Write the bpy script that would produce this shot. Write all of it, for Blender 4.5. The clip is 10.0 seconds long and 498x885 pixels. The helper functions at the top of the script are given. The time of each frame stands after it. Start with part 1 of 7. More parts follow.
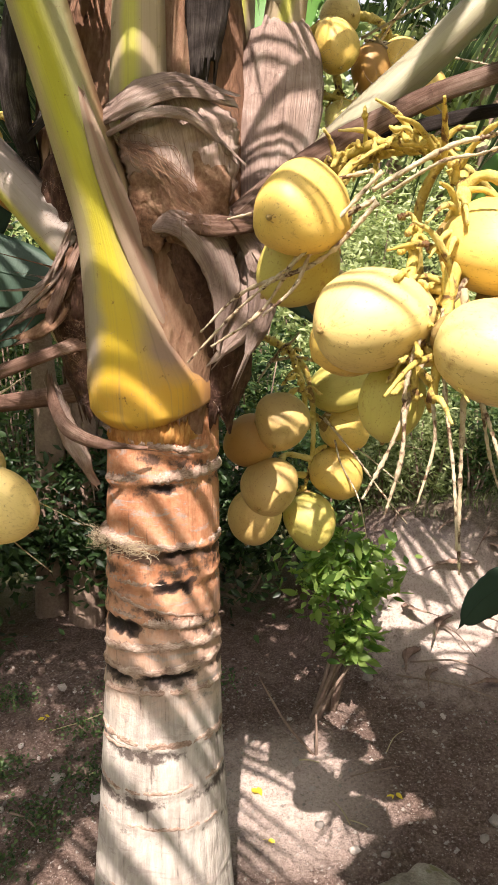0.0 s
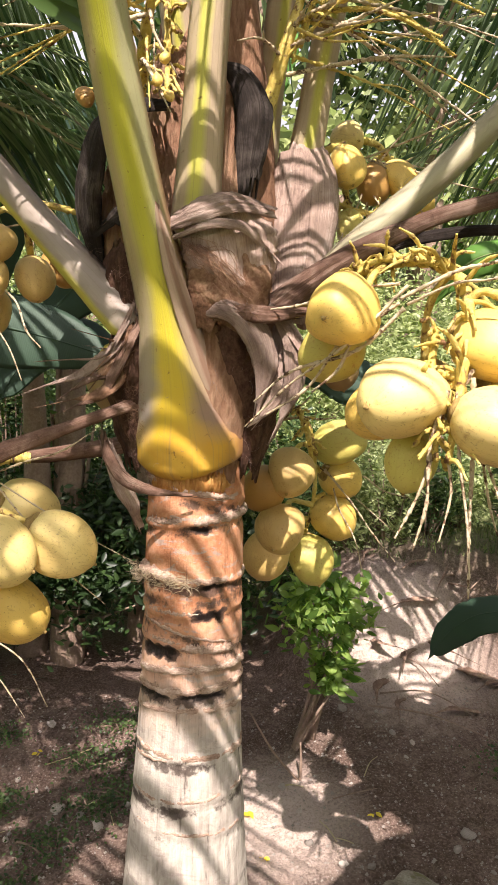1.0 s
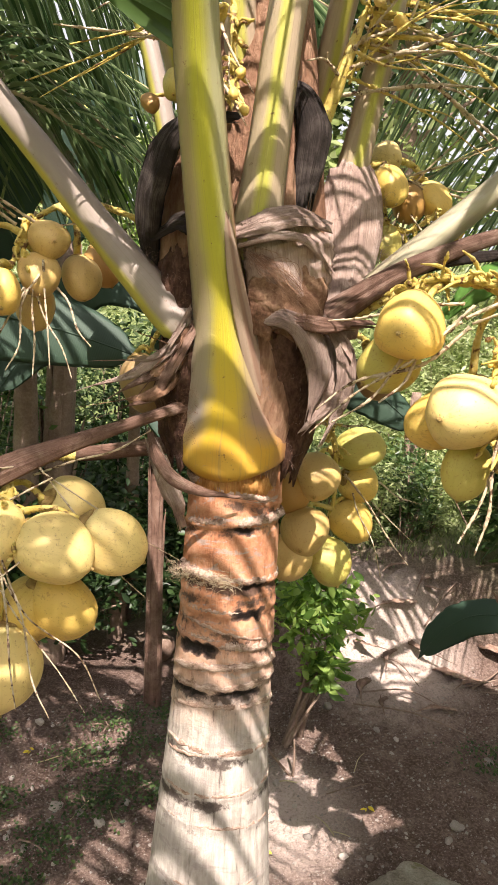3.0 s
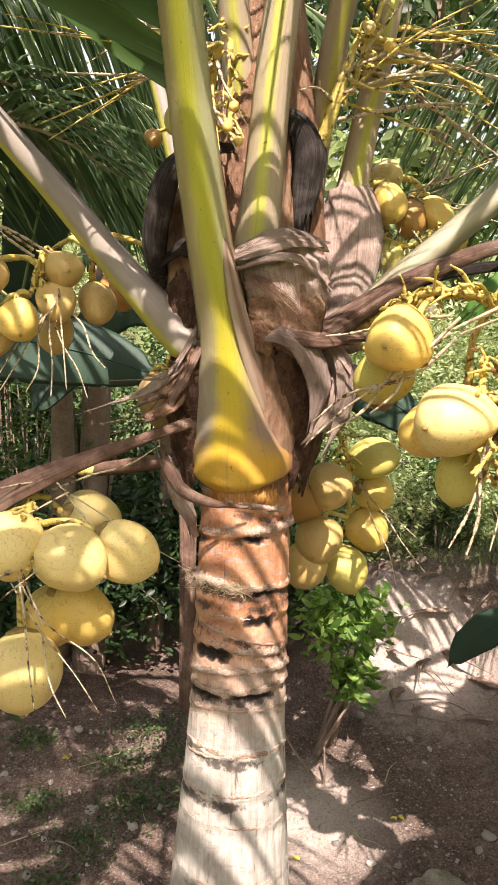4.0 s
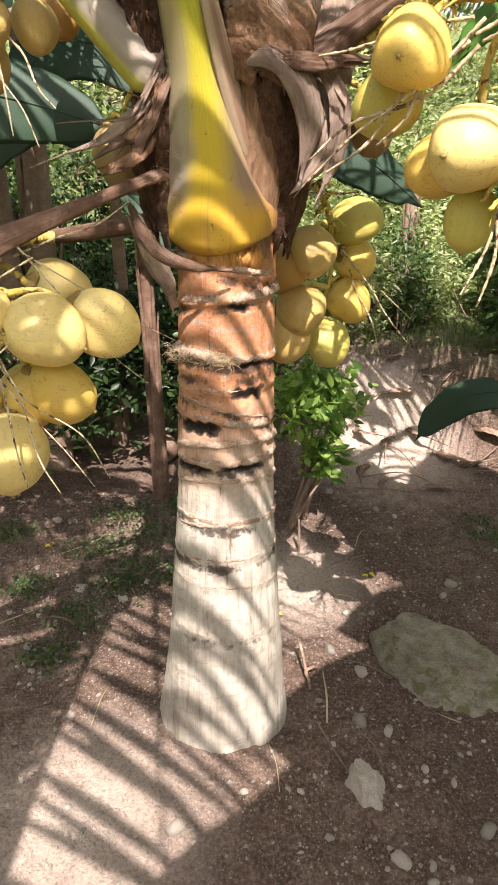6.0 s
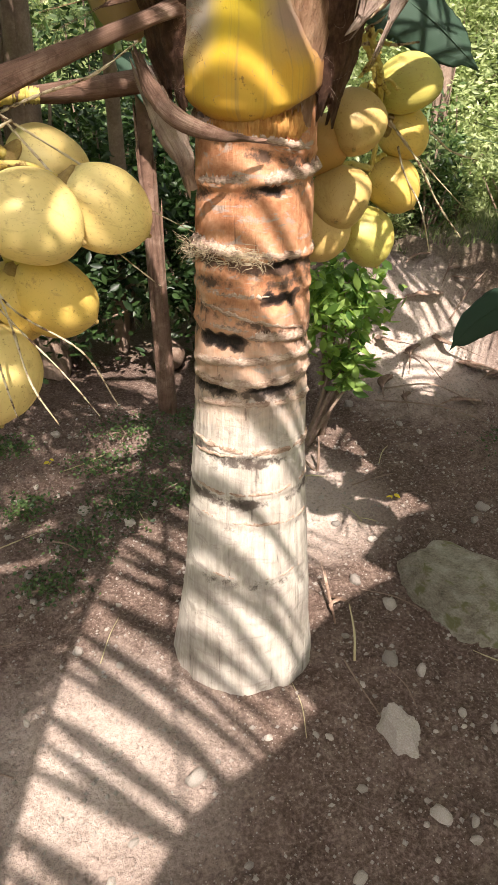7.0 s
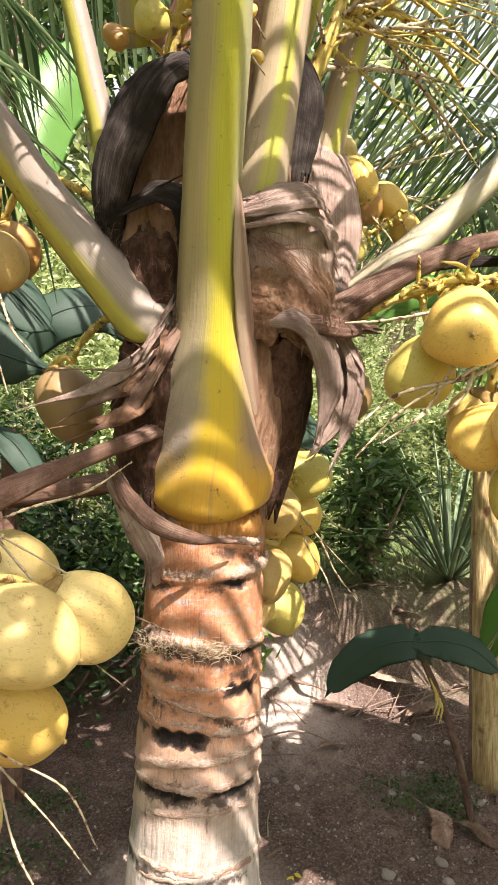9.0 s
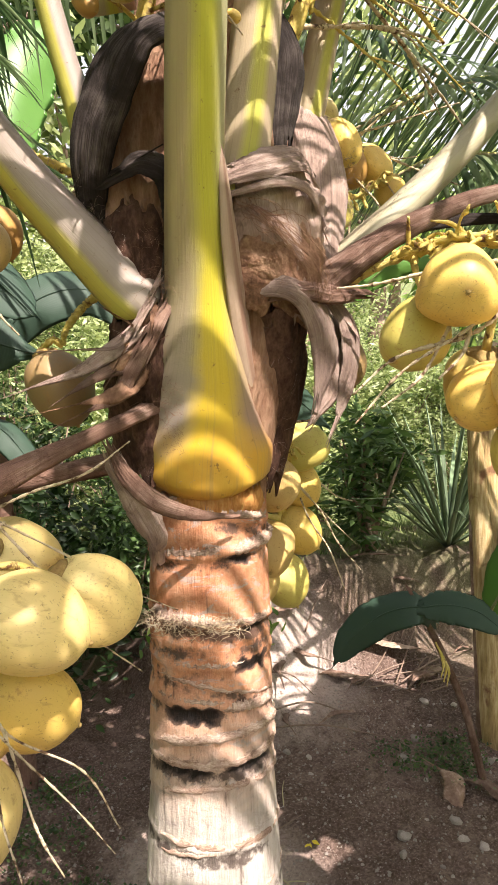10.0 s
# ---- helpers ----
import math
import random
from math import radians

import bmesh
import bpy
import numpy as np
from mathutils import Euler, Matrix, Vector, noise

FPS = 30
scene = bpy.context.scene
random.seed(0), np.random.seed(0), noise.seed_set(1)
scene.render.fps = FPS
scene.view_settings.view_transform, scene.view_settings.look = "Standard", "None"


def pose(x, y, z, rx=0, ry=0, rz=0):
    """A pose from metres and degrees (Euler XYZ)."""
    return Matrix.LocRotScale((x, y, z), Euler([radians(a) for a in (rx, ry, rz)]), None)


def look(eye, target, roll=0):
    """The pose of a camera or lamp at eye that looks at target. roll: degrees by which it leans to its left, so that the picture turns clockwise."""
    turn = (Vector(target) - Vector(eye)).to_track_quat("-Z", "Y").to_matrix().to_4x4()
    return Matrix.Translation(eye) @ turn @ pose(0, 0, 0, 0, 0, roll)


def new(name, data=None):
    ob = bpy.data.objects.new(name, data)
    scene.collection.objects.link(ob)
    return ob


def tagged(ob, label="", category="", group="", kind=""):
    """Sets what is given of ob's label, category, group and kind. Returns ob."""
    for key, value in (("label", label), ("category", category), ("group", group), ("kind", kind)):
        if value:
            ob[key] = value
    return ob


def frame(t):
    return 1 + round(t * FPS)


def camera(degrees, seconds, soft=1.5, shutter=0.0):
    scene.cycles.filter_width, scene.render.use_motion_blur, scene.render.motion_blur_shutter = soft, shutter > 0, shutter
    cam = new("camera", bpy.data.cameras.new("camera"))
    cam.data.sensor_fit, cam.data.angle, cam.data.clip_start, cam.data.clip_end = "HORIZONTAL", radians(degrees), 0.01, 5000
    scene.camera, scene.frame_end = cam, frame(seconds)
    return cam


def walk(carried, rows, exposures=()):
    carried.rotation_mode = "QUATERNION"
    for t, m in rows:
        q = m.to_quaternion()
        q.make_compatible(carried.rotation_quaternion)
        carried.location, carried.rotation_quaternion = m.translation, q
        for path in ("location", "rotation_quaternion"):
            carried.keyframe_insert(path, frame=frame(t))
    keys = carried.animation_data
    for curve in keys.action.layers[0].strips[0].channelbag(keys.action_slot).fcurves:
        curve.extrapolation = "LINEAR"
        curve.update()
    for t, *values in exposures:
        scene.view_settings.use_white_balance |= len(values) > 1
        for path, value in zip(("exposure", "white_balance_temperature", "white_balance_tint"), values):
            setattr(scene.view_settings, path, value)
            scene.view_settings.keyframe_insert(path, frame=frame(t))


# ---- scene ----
cam = camera(39.9, 10.0, soft=0.75)
METRES, EYE, TILT, LEAN, TURN = 2.016, 1.557, -7.0, 0.0, 0.0
ROWS = [
    (0.0, 0.0, 0.0, 0.0, 0.0, 0.0, -0.0),
    (0.5, -0.0777, -0.0697, 0.0094, -6.08, 4.98, 0.02),
    (1.0, -0.1029, -0.1211, 0.0062, -4.93, 3.6, -0.49),
    (1.5, -0.0803, -0.168, -0.0084, -5.79, 1.03, 0.33),
    (2.0, -0.106, -0.17, -0.0072, -7.2, 2.8, -1.2),
    (2.5, -0.1768, -0.1334, 0.0039, -10.93, 2.28, -1.13),
    (3.0, -0.2265, -0.1307, 0.0069, -9.67, 3.71, -2.04),
    (4.5, -0.1414, -0.1717, -0.0002, -1.43, 2.1, 0.67),
    (5.0, -0.1374, -0.1542, -0.0324, -2.56, -8.18, 1.94),
    (5.5, -0.1756, -0.1406, -0.0309, -6.66, -8.74, 2.06),
    (7.0, -0.2349, 0.0219, -0.0528, -10.3, -19.67, 1.0),
    (7.5, -0.2819, 0.0792, -0.029, -14.88, -14.98, 0.9),
    (8.0, -0.3376, 0.1024, -0.0108, -23.16, -8.61, 1.54),
    (8.5, -0.366, 0.0972, 0.0018, -26.8, -0.31, 1.41),
    (9.0, -0.3984, 0.0919, 0.0181, -28.2, 6.12, 1.67),
    (9.5, -0.4032, 0.086, 0.0298, -25.75, 8.71, 4.14),
    (10.0, -0.4007, 0.1026, 0.0139, -28.66, 4.32, 4.96),
]
EDGES = [
    (3.2, look((-0.421, -0.285, 1.613), (-0.179, 1.698, 1.519), 3.2)),
    (4.3, look((-0.323, -0.346, 1.607), (-0.179, 1.647, 1.525), 0.4)),
    (5.7, look((-0.417, -0.279, 1.523), (-0.123, 1.616, 0.957), -1.3)),
    (6.8, look((-0.470, -0.031, 1.445), (-0.098, 1.738, 0.588), 1.8)),
]
POSES = [(t, pose(0, 0, EYE, TILT, LEAN, TURN) @ pose(METRES * x, METRES * y, METRES * z, 90 + pitch, roll, yaw)) for t, x, y, z, yaw, pitch, roll in ROWS]
EXPOSURES = [(0.0, 1.12, 20), (2.5, 1.17, 20), (4.5, 1.20, 18), (6.0, 1.19, 16), (7.5, 1.24, 15), (9.0, 1.38, 19), (10.0, 1.38, 19)]
walk(cam, sorted(POSES + EDGES, key=lambda row: row[0]), [(t, stops, 6500, tint) for t, stops, tint in EXPOSURES])

# ---------------- world, sun, exposure ----------------
SUN_TRAVEL = Vector((0.03, 0.62, -0.78)).normalized()
world = bpy.data.worlds.new("sky")
scene.world = world
world.use_nodes = True
wn = world.node_tree.nodes
sky = wn.new("ShaderNodeTexSky")
sky.sky_type = "NISHITA"
sky.sun_disc = False
sky.sun_elevation = math.asin(-SUN_TRAVEL.z)
sky.sun_rotation = math.atan2(-SUN_TRAVEL.x, -SUN_TRAVEL.y)
sky.air_density, sky.dust_density = 1.2, 5.0
wn["Background"].inputs[1].default_value = 0.082
haze = wn.new("ShaderNodeHueSaturation")
haze.inputs["Saturation"].default_value, haze.inputs["Value"].default_value = 0.4, 1.15
world.node_tree.links.new(sky.outputs[0], haze.inputs["Color"])
world.node_tree.links.new(haze.outputs[0], wn["Background"].inputs[0])
sun_data = bpy.data.lights.new("sun", "SUN")
sun_data.energy, sun_data.angle, sun_data.color = 5.0, radians(0.4), (1.0, 0.93, 0.83)
sun = new("sun", sun_data)
sun.matrix_world = look((0, 0, 8), Vector((0, 0, 8)) + SUN_TRAVEL)


# ---------------- materials ----------------
def ramp(nt, stops):
    r = nt.nodes.new("ShaderNodeValToRGB")
    e = r.color_ramp.elements
    while len(e) < len(stops):
        e.new(0.5)
    for k, (p, c) in enumerate(stops):
        e[k].position, e[k].color = p, (*c, 1)
    return r


def noise_tex(nt, vec, scale, detail=6, rough=0.6, dist=0.0):
    n = nt.nodes.new("ShaderNodeTexNoise")
    n.inputs["Scale"].default_value = scale
    n.inputs["Detail"].default_value = detail
    n.inputs["Roughness"].default_value = rough
    n.inputs["Distortion"].default_value = dist
    nt.links.new(vec, n.inputs["Vector"])
    return n


def mix(nt, fac, a, b, mode="MIX"):
    m = nt.nodes.new("ShaderNodeMix")
    m.data_type, m.blend_type = "RGBA", mode
    for sock, v in ((m.inputs[0], fac), (m.inputs[6], a), (m.inputs[7], b)):
        if isinstance(v, (int, float)):
            sock.default_value = v
        elif isinstance(v, tuple):
            sock.default_value = (*v, 1)
        else:
            nt.links.new(v, sock)
    return m.outputs[2]


def value_map(nt, val, a, b, c=0.0, d=1.0):
    m = nt.nodes.new("ShaderNodeMapRange")
    nt.links.new(val, m.inputs[0])
    for k, v in enumerate((a, b, c, d)):
        m.inputs[k + 1].default_value = v
    return m.outputs[0]


def stretch(nt, vec, s):
    m = nt.nodes.new("ShaderNodeMapping")
    m.inputs["Scale"].default_value = s
    nt.links.new(vec, m.inputs["Vector"])
    return m.outputs[0]


def base_mat(name, rough=0.7, spec=0.3):
    m = bpy.data.materials.new(name)
    m.use_nodes = True
    nt = m.node_tree
    b = nt.nodes["Principled BSDF"]
    b.inputs["Roughness"].default_value = rough
    b.inputs["Specular IOR Level"].default_value = spec
    tc = nt.nodes.new("ShaderNodeTexCoord")
    return m, nt, b, tc


def finish(nt, b, color, height=None, strength=0.4, dist=0.01, hue=0.0):
    """Joins colour and relief to the shader; hue varies the brightness from object to object."""
    if hue:
        info = nt.nodes.new("ShaderNodeObjectInfo")
        hs = nt.nodes.new("ShaderNodeHueSaturation")
        nt.links.new(value_map(nt, info.outputs["Random"], 0, 1, 1 - hue, 1 + hue), hs.inputs["Value"])
        nt.links.new(color, hs.inputs["Color"])
        color = hs.outputs[0]
    nt.links.new(color, b.inputs["Base Color"])
    if height is not None:
        bp = nt.nodes.new("ShaderNodeBump")
        bp.inputs["Strength"].default_value = strength
        bp.inputs["Distance"].default_value = dist
        nt.links.new(height, bp.inputs["Height"])
        nt.links.new(bp.outputs[0], b.inputs["Normal"])


def rough_mat(name, stops, big, fine, squash=(1, 1, 1), rough=0.85, bump=0.5, dist=0.01, spot=None, hue=0.0, spec=0.25, coord="Object"):
    """Two-scale mottled surface: stops are ramp colours, spot an optional (colour, scale, threshold)."""
    m, nt, b, tc = base_mat(name, rough, spec)
    vec = stretch(nt, tc.outputs[coord], squash)
    n1 = noise_tex(nt, vec, big, 4)
    n2 = noise_tex(nt, vec, fine, 8, 0.7)
    both = mix(nt, 0.5, n1.outputs["Fac"], n2.outputs["Fac"])
    r = ramp(nt, stops)
    nt.links.new(both, r.inputs[0])
    col = r.outputs[0]
    if spot:
        n3 = noise_tex(nt, tc.outputs[coord], spot[1], 5, 0.6, 0.4)
        col = mix(nt, value_map(nt, n3.outputs["Fac"], spot[2], spot[2] + 0.09), col, spot[0])
    finish(nt, b, col, n2.outputs["Fac"], bump, dist, hue)
    return m


def fibre_mat(name, dark, mid, light, bands=46, rough=0.88, bump=0.7):
    """Dry leaf base: fibres run along the strap (v), with blotches, pale wear and splits."""
    m, nt, b, tc = base_mat(name, rough, 0.2)
    warp = noise_tex(nt, tc.outputs["Object"], 9, 4, 0.6)
    uv = mix(nt, 0.05, tc.outputs["UV"], warp.outputs["Color"], "ADD")
    fib = noise_tex(nt, stretch(nt, uv, (bands, 2.2, 1)), 1.0, 5, 0.65, 0.3)
    fine = noise_tex(nt, stretch(nt, uv, (bands * 3.5, 7, 1)), 1.0, 4, 0.6)
    blot = noise_tex(nt, tc.outputs["Object"], 14, 5, 0.6, 0.5)
    r = ramp(nt, [(0.3, dark), (0.5, mid), (0.68, light)])
    both = mix(nt, 0.6, fib.outputs["Fac"], blot.outputs["Fac"])
    nt.links.new(mix(nt, 0.25, both, fine.outputs["Fac"]), r.inputs[0])
    col = mix(nt, value_map(nt, fib.outputs["Fac"], 0.36, 0.28, 0, 0.5), r.outputs[0], (dark[0] * 0.4, dark[1] * 0.4, dark[2] * 0.4))
    stain = noise_tex(nt, tc.outputs["Object"], 26, 7, 0.75, 0.8)
    col = mix(nt, value_map(nt, stain.outputs["Fac"], 0.54, 0.66, 0, 0.5), col, (dark[0] * 0.8, dark[1] * 0.7, dark[2] * 0.65))
    finish(nt, b, col, mix(nt, 0.4, fib.outputs["Fac"], fine.outputs["Fac"]), bump, 0.012, 0.18)
    return m


def leaf_mat(name, dark, light, rough=0.45, trans=0.25, vein=0.0, hue=0.25, patch=1.5):
    """Leaf: colour varies by clump and by leaf, with some light coming through the blade."""
    m, nt, b, tc = base_mat(name, rough, 0.4)
    n1 = noise_tex(nt, tc.outputs["Object"], patch, 3)
    geo = nt.nodes.new("ShaderNodeNewGeometry")
    both = mix(nt, 0.55, n1.outputs["Fac"], geo.outputs["Random Per Island"])
    r = ramp(nt, [(0.25, dark), (0.8, light)])
    nt.links.new(both, r.inputs[0])
    col = r.outputs[0]
    height = None
    if vein:
        uv = stretch(nt, tc.outputs["UV"], (1, vein, 1))
        w = nt.nodes.new("ShaderNodeTexWave")
        w.bands_direction = "Y"
        w.inputs["Scale"].default_value = 1.0
        w.inputs["Distortion"].default_value = 1.0
        nt.links.new(uv, w.inputs["Vector"])
        height = w.outputs["Fac"]
        col = mix(nt, value_map(nt, height, 0, 1, 0, 0.1), col, light)
    finish(nt, b, col, height, 0.1, 0.003, hue)
    t = nt.nodes.new("ShaderNodeBsdfTranslucent")
    tint = nt.nodes.new("ShaderNodeHueSaturation")
    tint.inputs["Saturation"].default_value, tint.inputs["Value"].default_value = 1.15, 1.6
    nt.links.new(col, tint.inputs["Color"])
    nt.links.new(tint.outputs[0], t.inputs["Color"])
    s = nt.nodes.new("ShaderNodeMixShader")
    s.inputs[0].default_value = trans
    out = nt.nodes["Material Output"]
    nt.links.new(b.outputs[0], s.inputs[1])
    nt.links.new(t.outputs[0], s.inputs[2])
    nt.links.new(s.outputs[0], out.inputs[0])
    return m


def soil_mat():
    m, nt, b, tc = base_mat("soil", 0.95, 0.15)
    g = tc.outputs["Object"]
    n1, n2, n3 = noise_tex(nt, g, 1.3, 5), noise_tex(nt, g, 14, 8, 0.7), noise_tex(nt, g, 90, 6, 0.7)
    r = ramp(nt, [(0.3, (0.055, 0.034, 0.026)), (0.5, (0.125, 0.082, 0.064)), (0.7, (0.26, 0.19, 0.155))])
    nt.links.new(mix(nt, 0.6, n1.outputs["Fac"], n2.outputs["Fac"]), r.inputs[0])
    col = mix(nt, value_map(nt, n3.outputs["Fac"], 0.48, 0.68, 0.0, 0.7), r.outputs[0], (0.32, 0.24, 0.195))
    col = mix(nt, value_map(nt, n3.outputs["Fac"], 0.45, 0.3, 0.0, 0.7), col, (0.04, 0.026, 0.02))
    v = nt.nodes.new("ShaderNodeTexVoronoi")
    v.inputs["Scale"].default_value = 75
    nt.links.new(g, v.inputs["Vector"])
    col = mix(nt, value_map(nt, v.outputs["Distance"], 0.16, 0.1), col, mix(nt, n2.outputs["Fac"], (0.22, 0.17, 0.14), (0.5, 0.44, 0.39)))
    # paler earth laid where the sun falls, its brightness painted into the soil
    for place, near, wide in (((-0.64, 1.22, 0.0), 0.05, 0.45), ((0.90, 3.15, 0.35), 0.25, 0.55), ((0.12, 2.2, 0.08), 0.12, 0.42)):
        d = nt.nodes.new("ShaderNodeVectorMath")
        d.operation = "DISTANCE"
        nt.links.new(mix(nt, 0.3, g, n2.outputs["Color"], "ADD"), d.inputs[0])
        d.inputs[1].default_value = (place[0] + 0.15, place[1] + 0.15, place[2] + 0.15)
        sun_pool = mix(nt, n2.outputs["Fac"], (0.40, 0.30, 0.25), (0.72, 0.605, 0.525))
        col = mix(nt, value_map(nt, d.outputs["Value"], wide, near, 0, 0.88), col, mix(nt, value_map(nt, n3.outputs["Fac"], 0.5, 0.32, 0, 0.6), sun_pool, (0.16, 0.115, 0.09)))
    # grass sward on the higher ground behind
    sep = nt.nodes.new("ShaderNodeSeparateXYZ")
    nt.links.new(g, sep.inputs[0])
    ln = nt.nodes.new("ShaderNodeVectorMath")
    ln.operation = "DISTANCE"
    nt.links.new(g, ln.inputs[0])
    ln.inputs[1].default_value = (0.0, 1.0, 0.0)
    far = value_map(nt, ln.outputs["Value"], 2.6, 4.2)
    grass = mix(nt, n2.outputs["Fac"], (0.06, 0.09, 0.03), (0.20, 0.24, 0.095))
    spotty = value_map(nt, n1.outputs["Fac"], 0.36, 0.46)
    f = nt.nodes.new("ShaderNodeMath")
    f.operation = "MULTIPLY"
    nt.links.new(far, f.inputs[0])
    nt.links.new(spotty, f.inputs[1])
    col = mix(nt, f.outputs[0], col, grass)
    h = mix(nt, 0.5, n2.outputs["Fac"], n3.outputs["Fac"])
    finish(nt, b, col, h, 0.9, 0.025)
    return m


def trunk_mat():
    """Palm stem: grey and cracked lengthways below, orange and smooth where the leaf bases have newly fallen."""
    m, nt, b, tc = base_mat("palm_stem", 0.8, 0.25)
    g = tc.outputs["Object"]
    fib = noise_tex(nt, stretch(nt, g, (60, 60, 4)), 1.0, 6, 0.7)
    n1 = noise_tex(nt, g, 7, 5, 0.65, 0.6)
    n2 = noise_tex(nt, g, 45, 6, 0.7)
    grey = ramp(nt, [(0.3, (0.16, 0.13, 0.105)), (0.46, (0.385, 0.335, 0.285)), (0.68, (0.65, 0.595, 0.52))])
    nt.links.new(mix(nt, 0.55, fib.outputs["Fac"], n1.outputs["Fac"]), grey.inputs[0])
    orange = ramp(nt, [(0.28, (0.17, 0.06, 0.03)), (0.42, (0.43, 0.18, 0.088)), (0.53, (0.57, 0.285, 0.16)), (0.68, (0.60, 0.46, 0.36))])
    nt.links.new(mix(nt, 0.35, n1.outputs["Fac"], n2.outputs["Fac"]), orange.inputs[0])
    sep = nt.nodes.new("ShaderNodeSeparateXYZ")
    nt.links.new(g, sep.inputs[0])
    wob = nt.nodes.new("ShaderNodeMath")
    wob.operation = "MULTIPLY_ADD"
    nt.links.new(n1.outputs["Fac"], wob.inputs[0])
    wob.inputs[1].default_value = 0.5
    nt.links.new(sep.outputs["Z"], wob.inputs[2])
    col = mix(nt, value_map(nt, wob.outputs[0], 1.02, 1.32), grey.outputs[0], orange.outputs[0])
    # weathered grey skin still clinging in patches, and rusty stains
    skin = noise_tex(nt, stretch(nt, g, (1, 1, 2.6)), 11, 7, 0.72, 0.8)
    col = mix(nt, value_map(nt, skin.outputs["Fac"], 0.55, 0.60, 0, 0.8), col, mix(nt, fib.outputs["Fac"], (0.13, 0.10, 0.085), (0.58, 0.5, 0.44)))
    # dark scars under the rings, near black in the hollows
    attr = nt.nodes.new("ShaderNodeUVMap")
    sep2 = nt.nodes.new("ShaderNodeSeparateXYZ")
    nt.links.new(attr.outputs[0], sep2.inputs[0])
    scar = nt.nodes.new("ShaderNodeMath")
    scar.operation = "MULTIPLY_ADD"
    nt.links.new(n2.outputs["Fac"], scar.inputs[0])
    scar.inputs[1].default_value = 1.2
    nt.links.new(sep2.outputs["Y"], scar.inputs[2])
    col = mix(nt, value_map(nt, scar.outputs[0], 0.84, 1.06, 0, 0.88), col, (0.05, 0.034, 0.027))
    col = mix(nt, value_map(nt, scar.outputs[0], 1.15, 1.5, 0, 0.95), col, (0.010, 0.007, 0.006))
    crack = value_map(nt, fib.outputs["Fac"], 0.38, 0.3, 0, 0.7)
    col = mix(nt, crack, col, (0.08, 0.06, 0.05))
    h = mix(nt, 0.4, fib.outputs["Fac"], n2.outputs["Fac"])
    finish(nt, b, col, h, 0.8, 0.014)
    return m


def petiole_mat(name, yellow_to, left, mid, right, yellow=(0.56, 0.27, 0.022), rough=0.5, upper=None, edge=None):
    """Leaf stalk: bands of colour across (u), deep yellow at the foot (v below yellow_to)."""
    m, nt, b, tc = base_mat(name, rough, 0.35)
    sep = nt.nodes.new("ShaderNodeSeparateXYZ")
    nt.links.new(tc.outputs["UV"], sep.inputs[0])
    n1 = noise_tex(nt, tc.outputs["Object"], 9, 5, 0.6, 0.3)
    n2 = noise_tex(nt, tc.outputs["Object"], 60, 5, 0.7)
    nf = noise_tex(nt, stretch(nt, tc.outputs["UV"], (40, 2, 1)), 1.0, 5)
    u = nt.nodes.new("ShaderNodeMath")
    u.operation = "MULTIPLY_ADD"
    nt.links.new(n1.outputs["Fac"], u.inputs[0])
    u.inputs[1].default_value = 0.16
    nt.links.new(sep.outputs["X"], u.inputs[2])
    r = ramp(nt, [(0.0, left), (0.36, left), (0.48, mid), (0.62, mid), (0.76, right), (1.0, right)])
    nt.links.new(u.outputs[0], r.inputs[0])
    bands = r.outputs[0]
    if upper:
        r2 = ramp(nt, [(0.0, upper[0]), (0.30, upper[0]), (0.52, upper[1]), (0.68, upper[1]), (0.88, upper[2]), (1.0, upper[2])])
        nt.links.new(u.outputs[0], r2.inputs[0])
        bands = mix(nt, value_map(nt, sep.outputs["Y"], 0.22, 0.40), bands, r2.outputs[0])
    v = nt.nodes.new("ShaderNodeMath")
    v.operation = "MULTIPLY_ADD"
    nt.links.new(n1.outputs["Fac"], v.inputs[0])
    v.inputs[1].default_value = 0.10
    nt.links.new(sep.outputs["Y"], v.inputs[2])
    foot = mix(nt, n1.outputs["Fac"], yellow, (yellow[0] * 1.15, yellow[1] * 1.6, yellow[2] * 3))
    col = mix(nt, value_map(nt, v.outputs[0], yellow_to + 0.06, yellow_to), bands, foot)
    if edge:
        low = nt.nodes.new("ShaderNodeMath")
        low.operation = "MULTIPLY_ADD"
        nt.links.new(n2.outputs["Fac"], low.inputs[0])
        low.inputs[1].default_value = 0.05
        nt.links.new(sep.outputs["Y"], low.inputs[2])
        col = mix(nt, value_map(nt, low.outputs[0], 0.085, 0.045, 0, 0.8), col, edge)
        far = nt.nodes.new("ShaderNodeMath")
        far.operation = "MULTIPLY_ADD"
        nt.links.new(sep.outputs["Y"], far.inputs[0])
        far.inputs[1].default_value = -0.6
        nt.links.new(u.outputs[0], far.inputs[2])
        col = mix(nt, value_map(nt, far.outputs[0], 0.70, 0.82, 0, 0.8), col, mix(nt, n2.outputs["Fac"], (0.30, 0.12, 0.05), (0.36, 0.2, 0.12)))
    col = mix(nt, value_map(nt, n2.outputs["Fac"], 0.64, 0.70, 0, 0.75), col, (0.16, 0.085, 0.03))
    col = mix(nt, value_map(nt, nf.outputs["Fac"], 0.54, 0.68, 0, 0.4), col, (0.22, 0.17, 0.10))
    finish(nt, b, col, mix(nt, 0.5, nf.outputs["Fac"], n2.outputs["Fac"]), 0.35, 0.006)
    return m


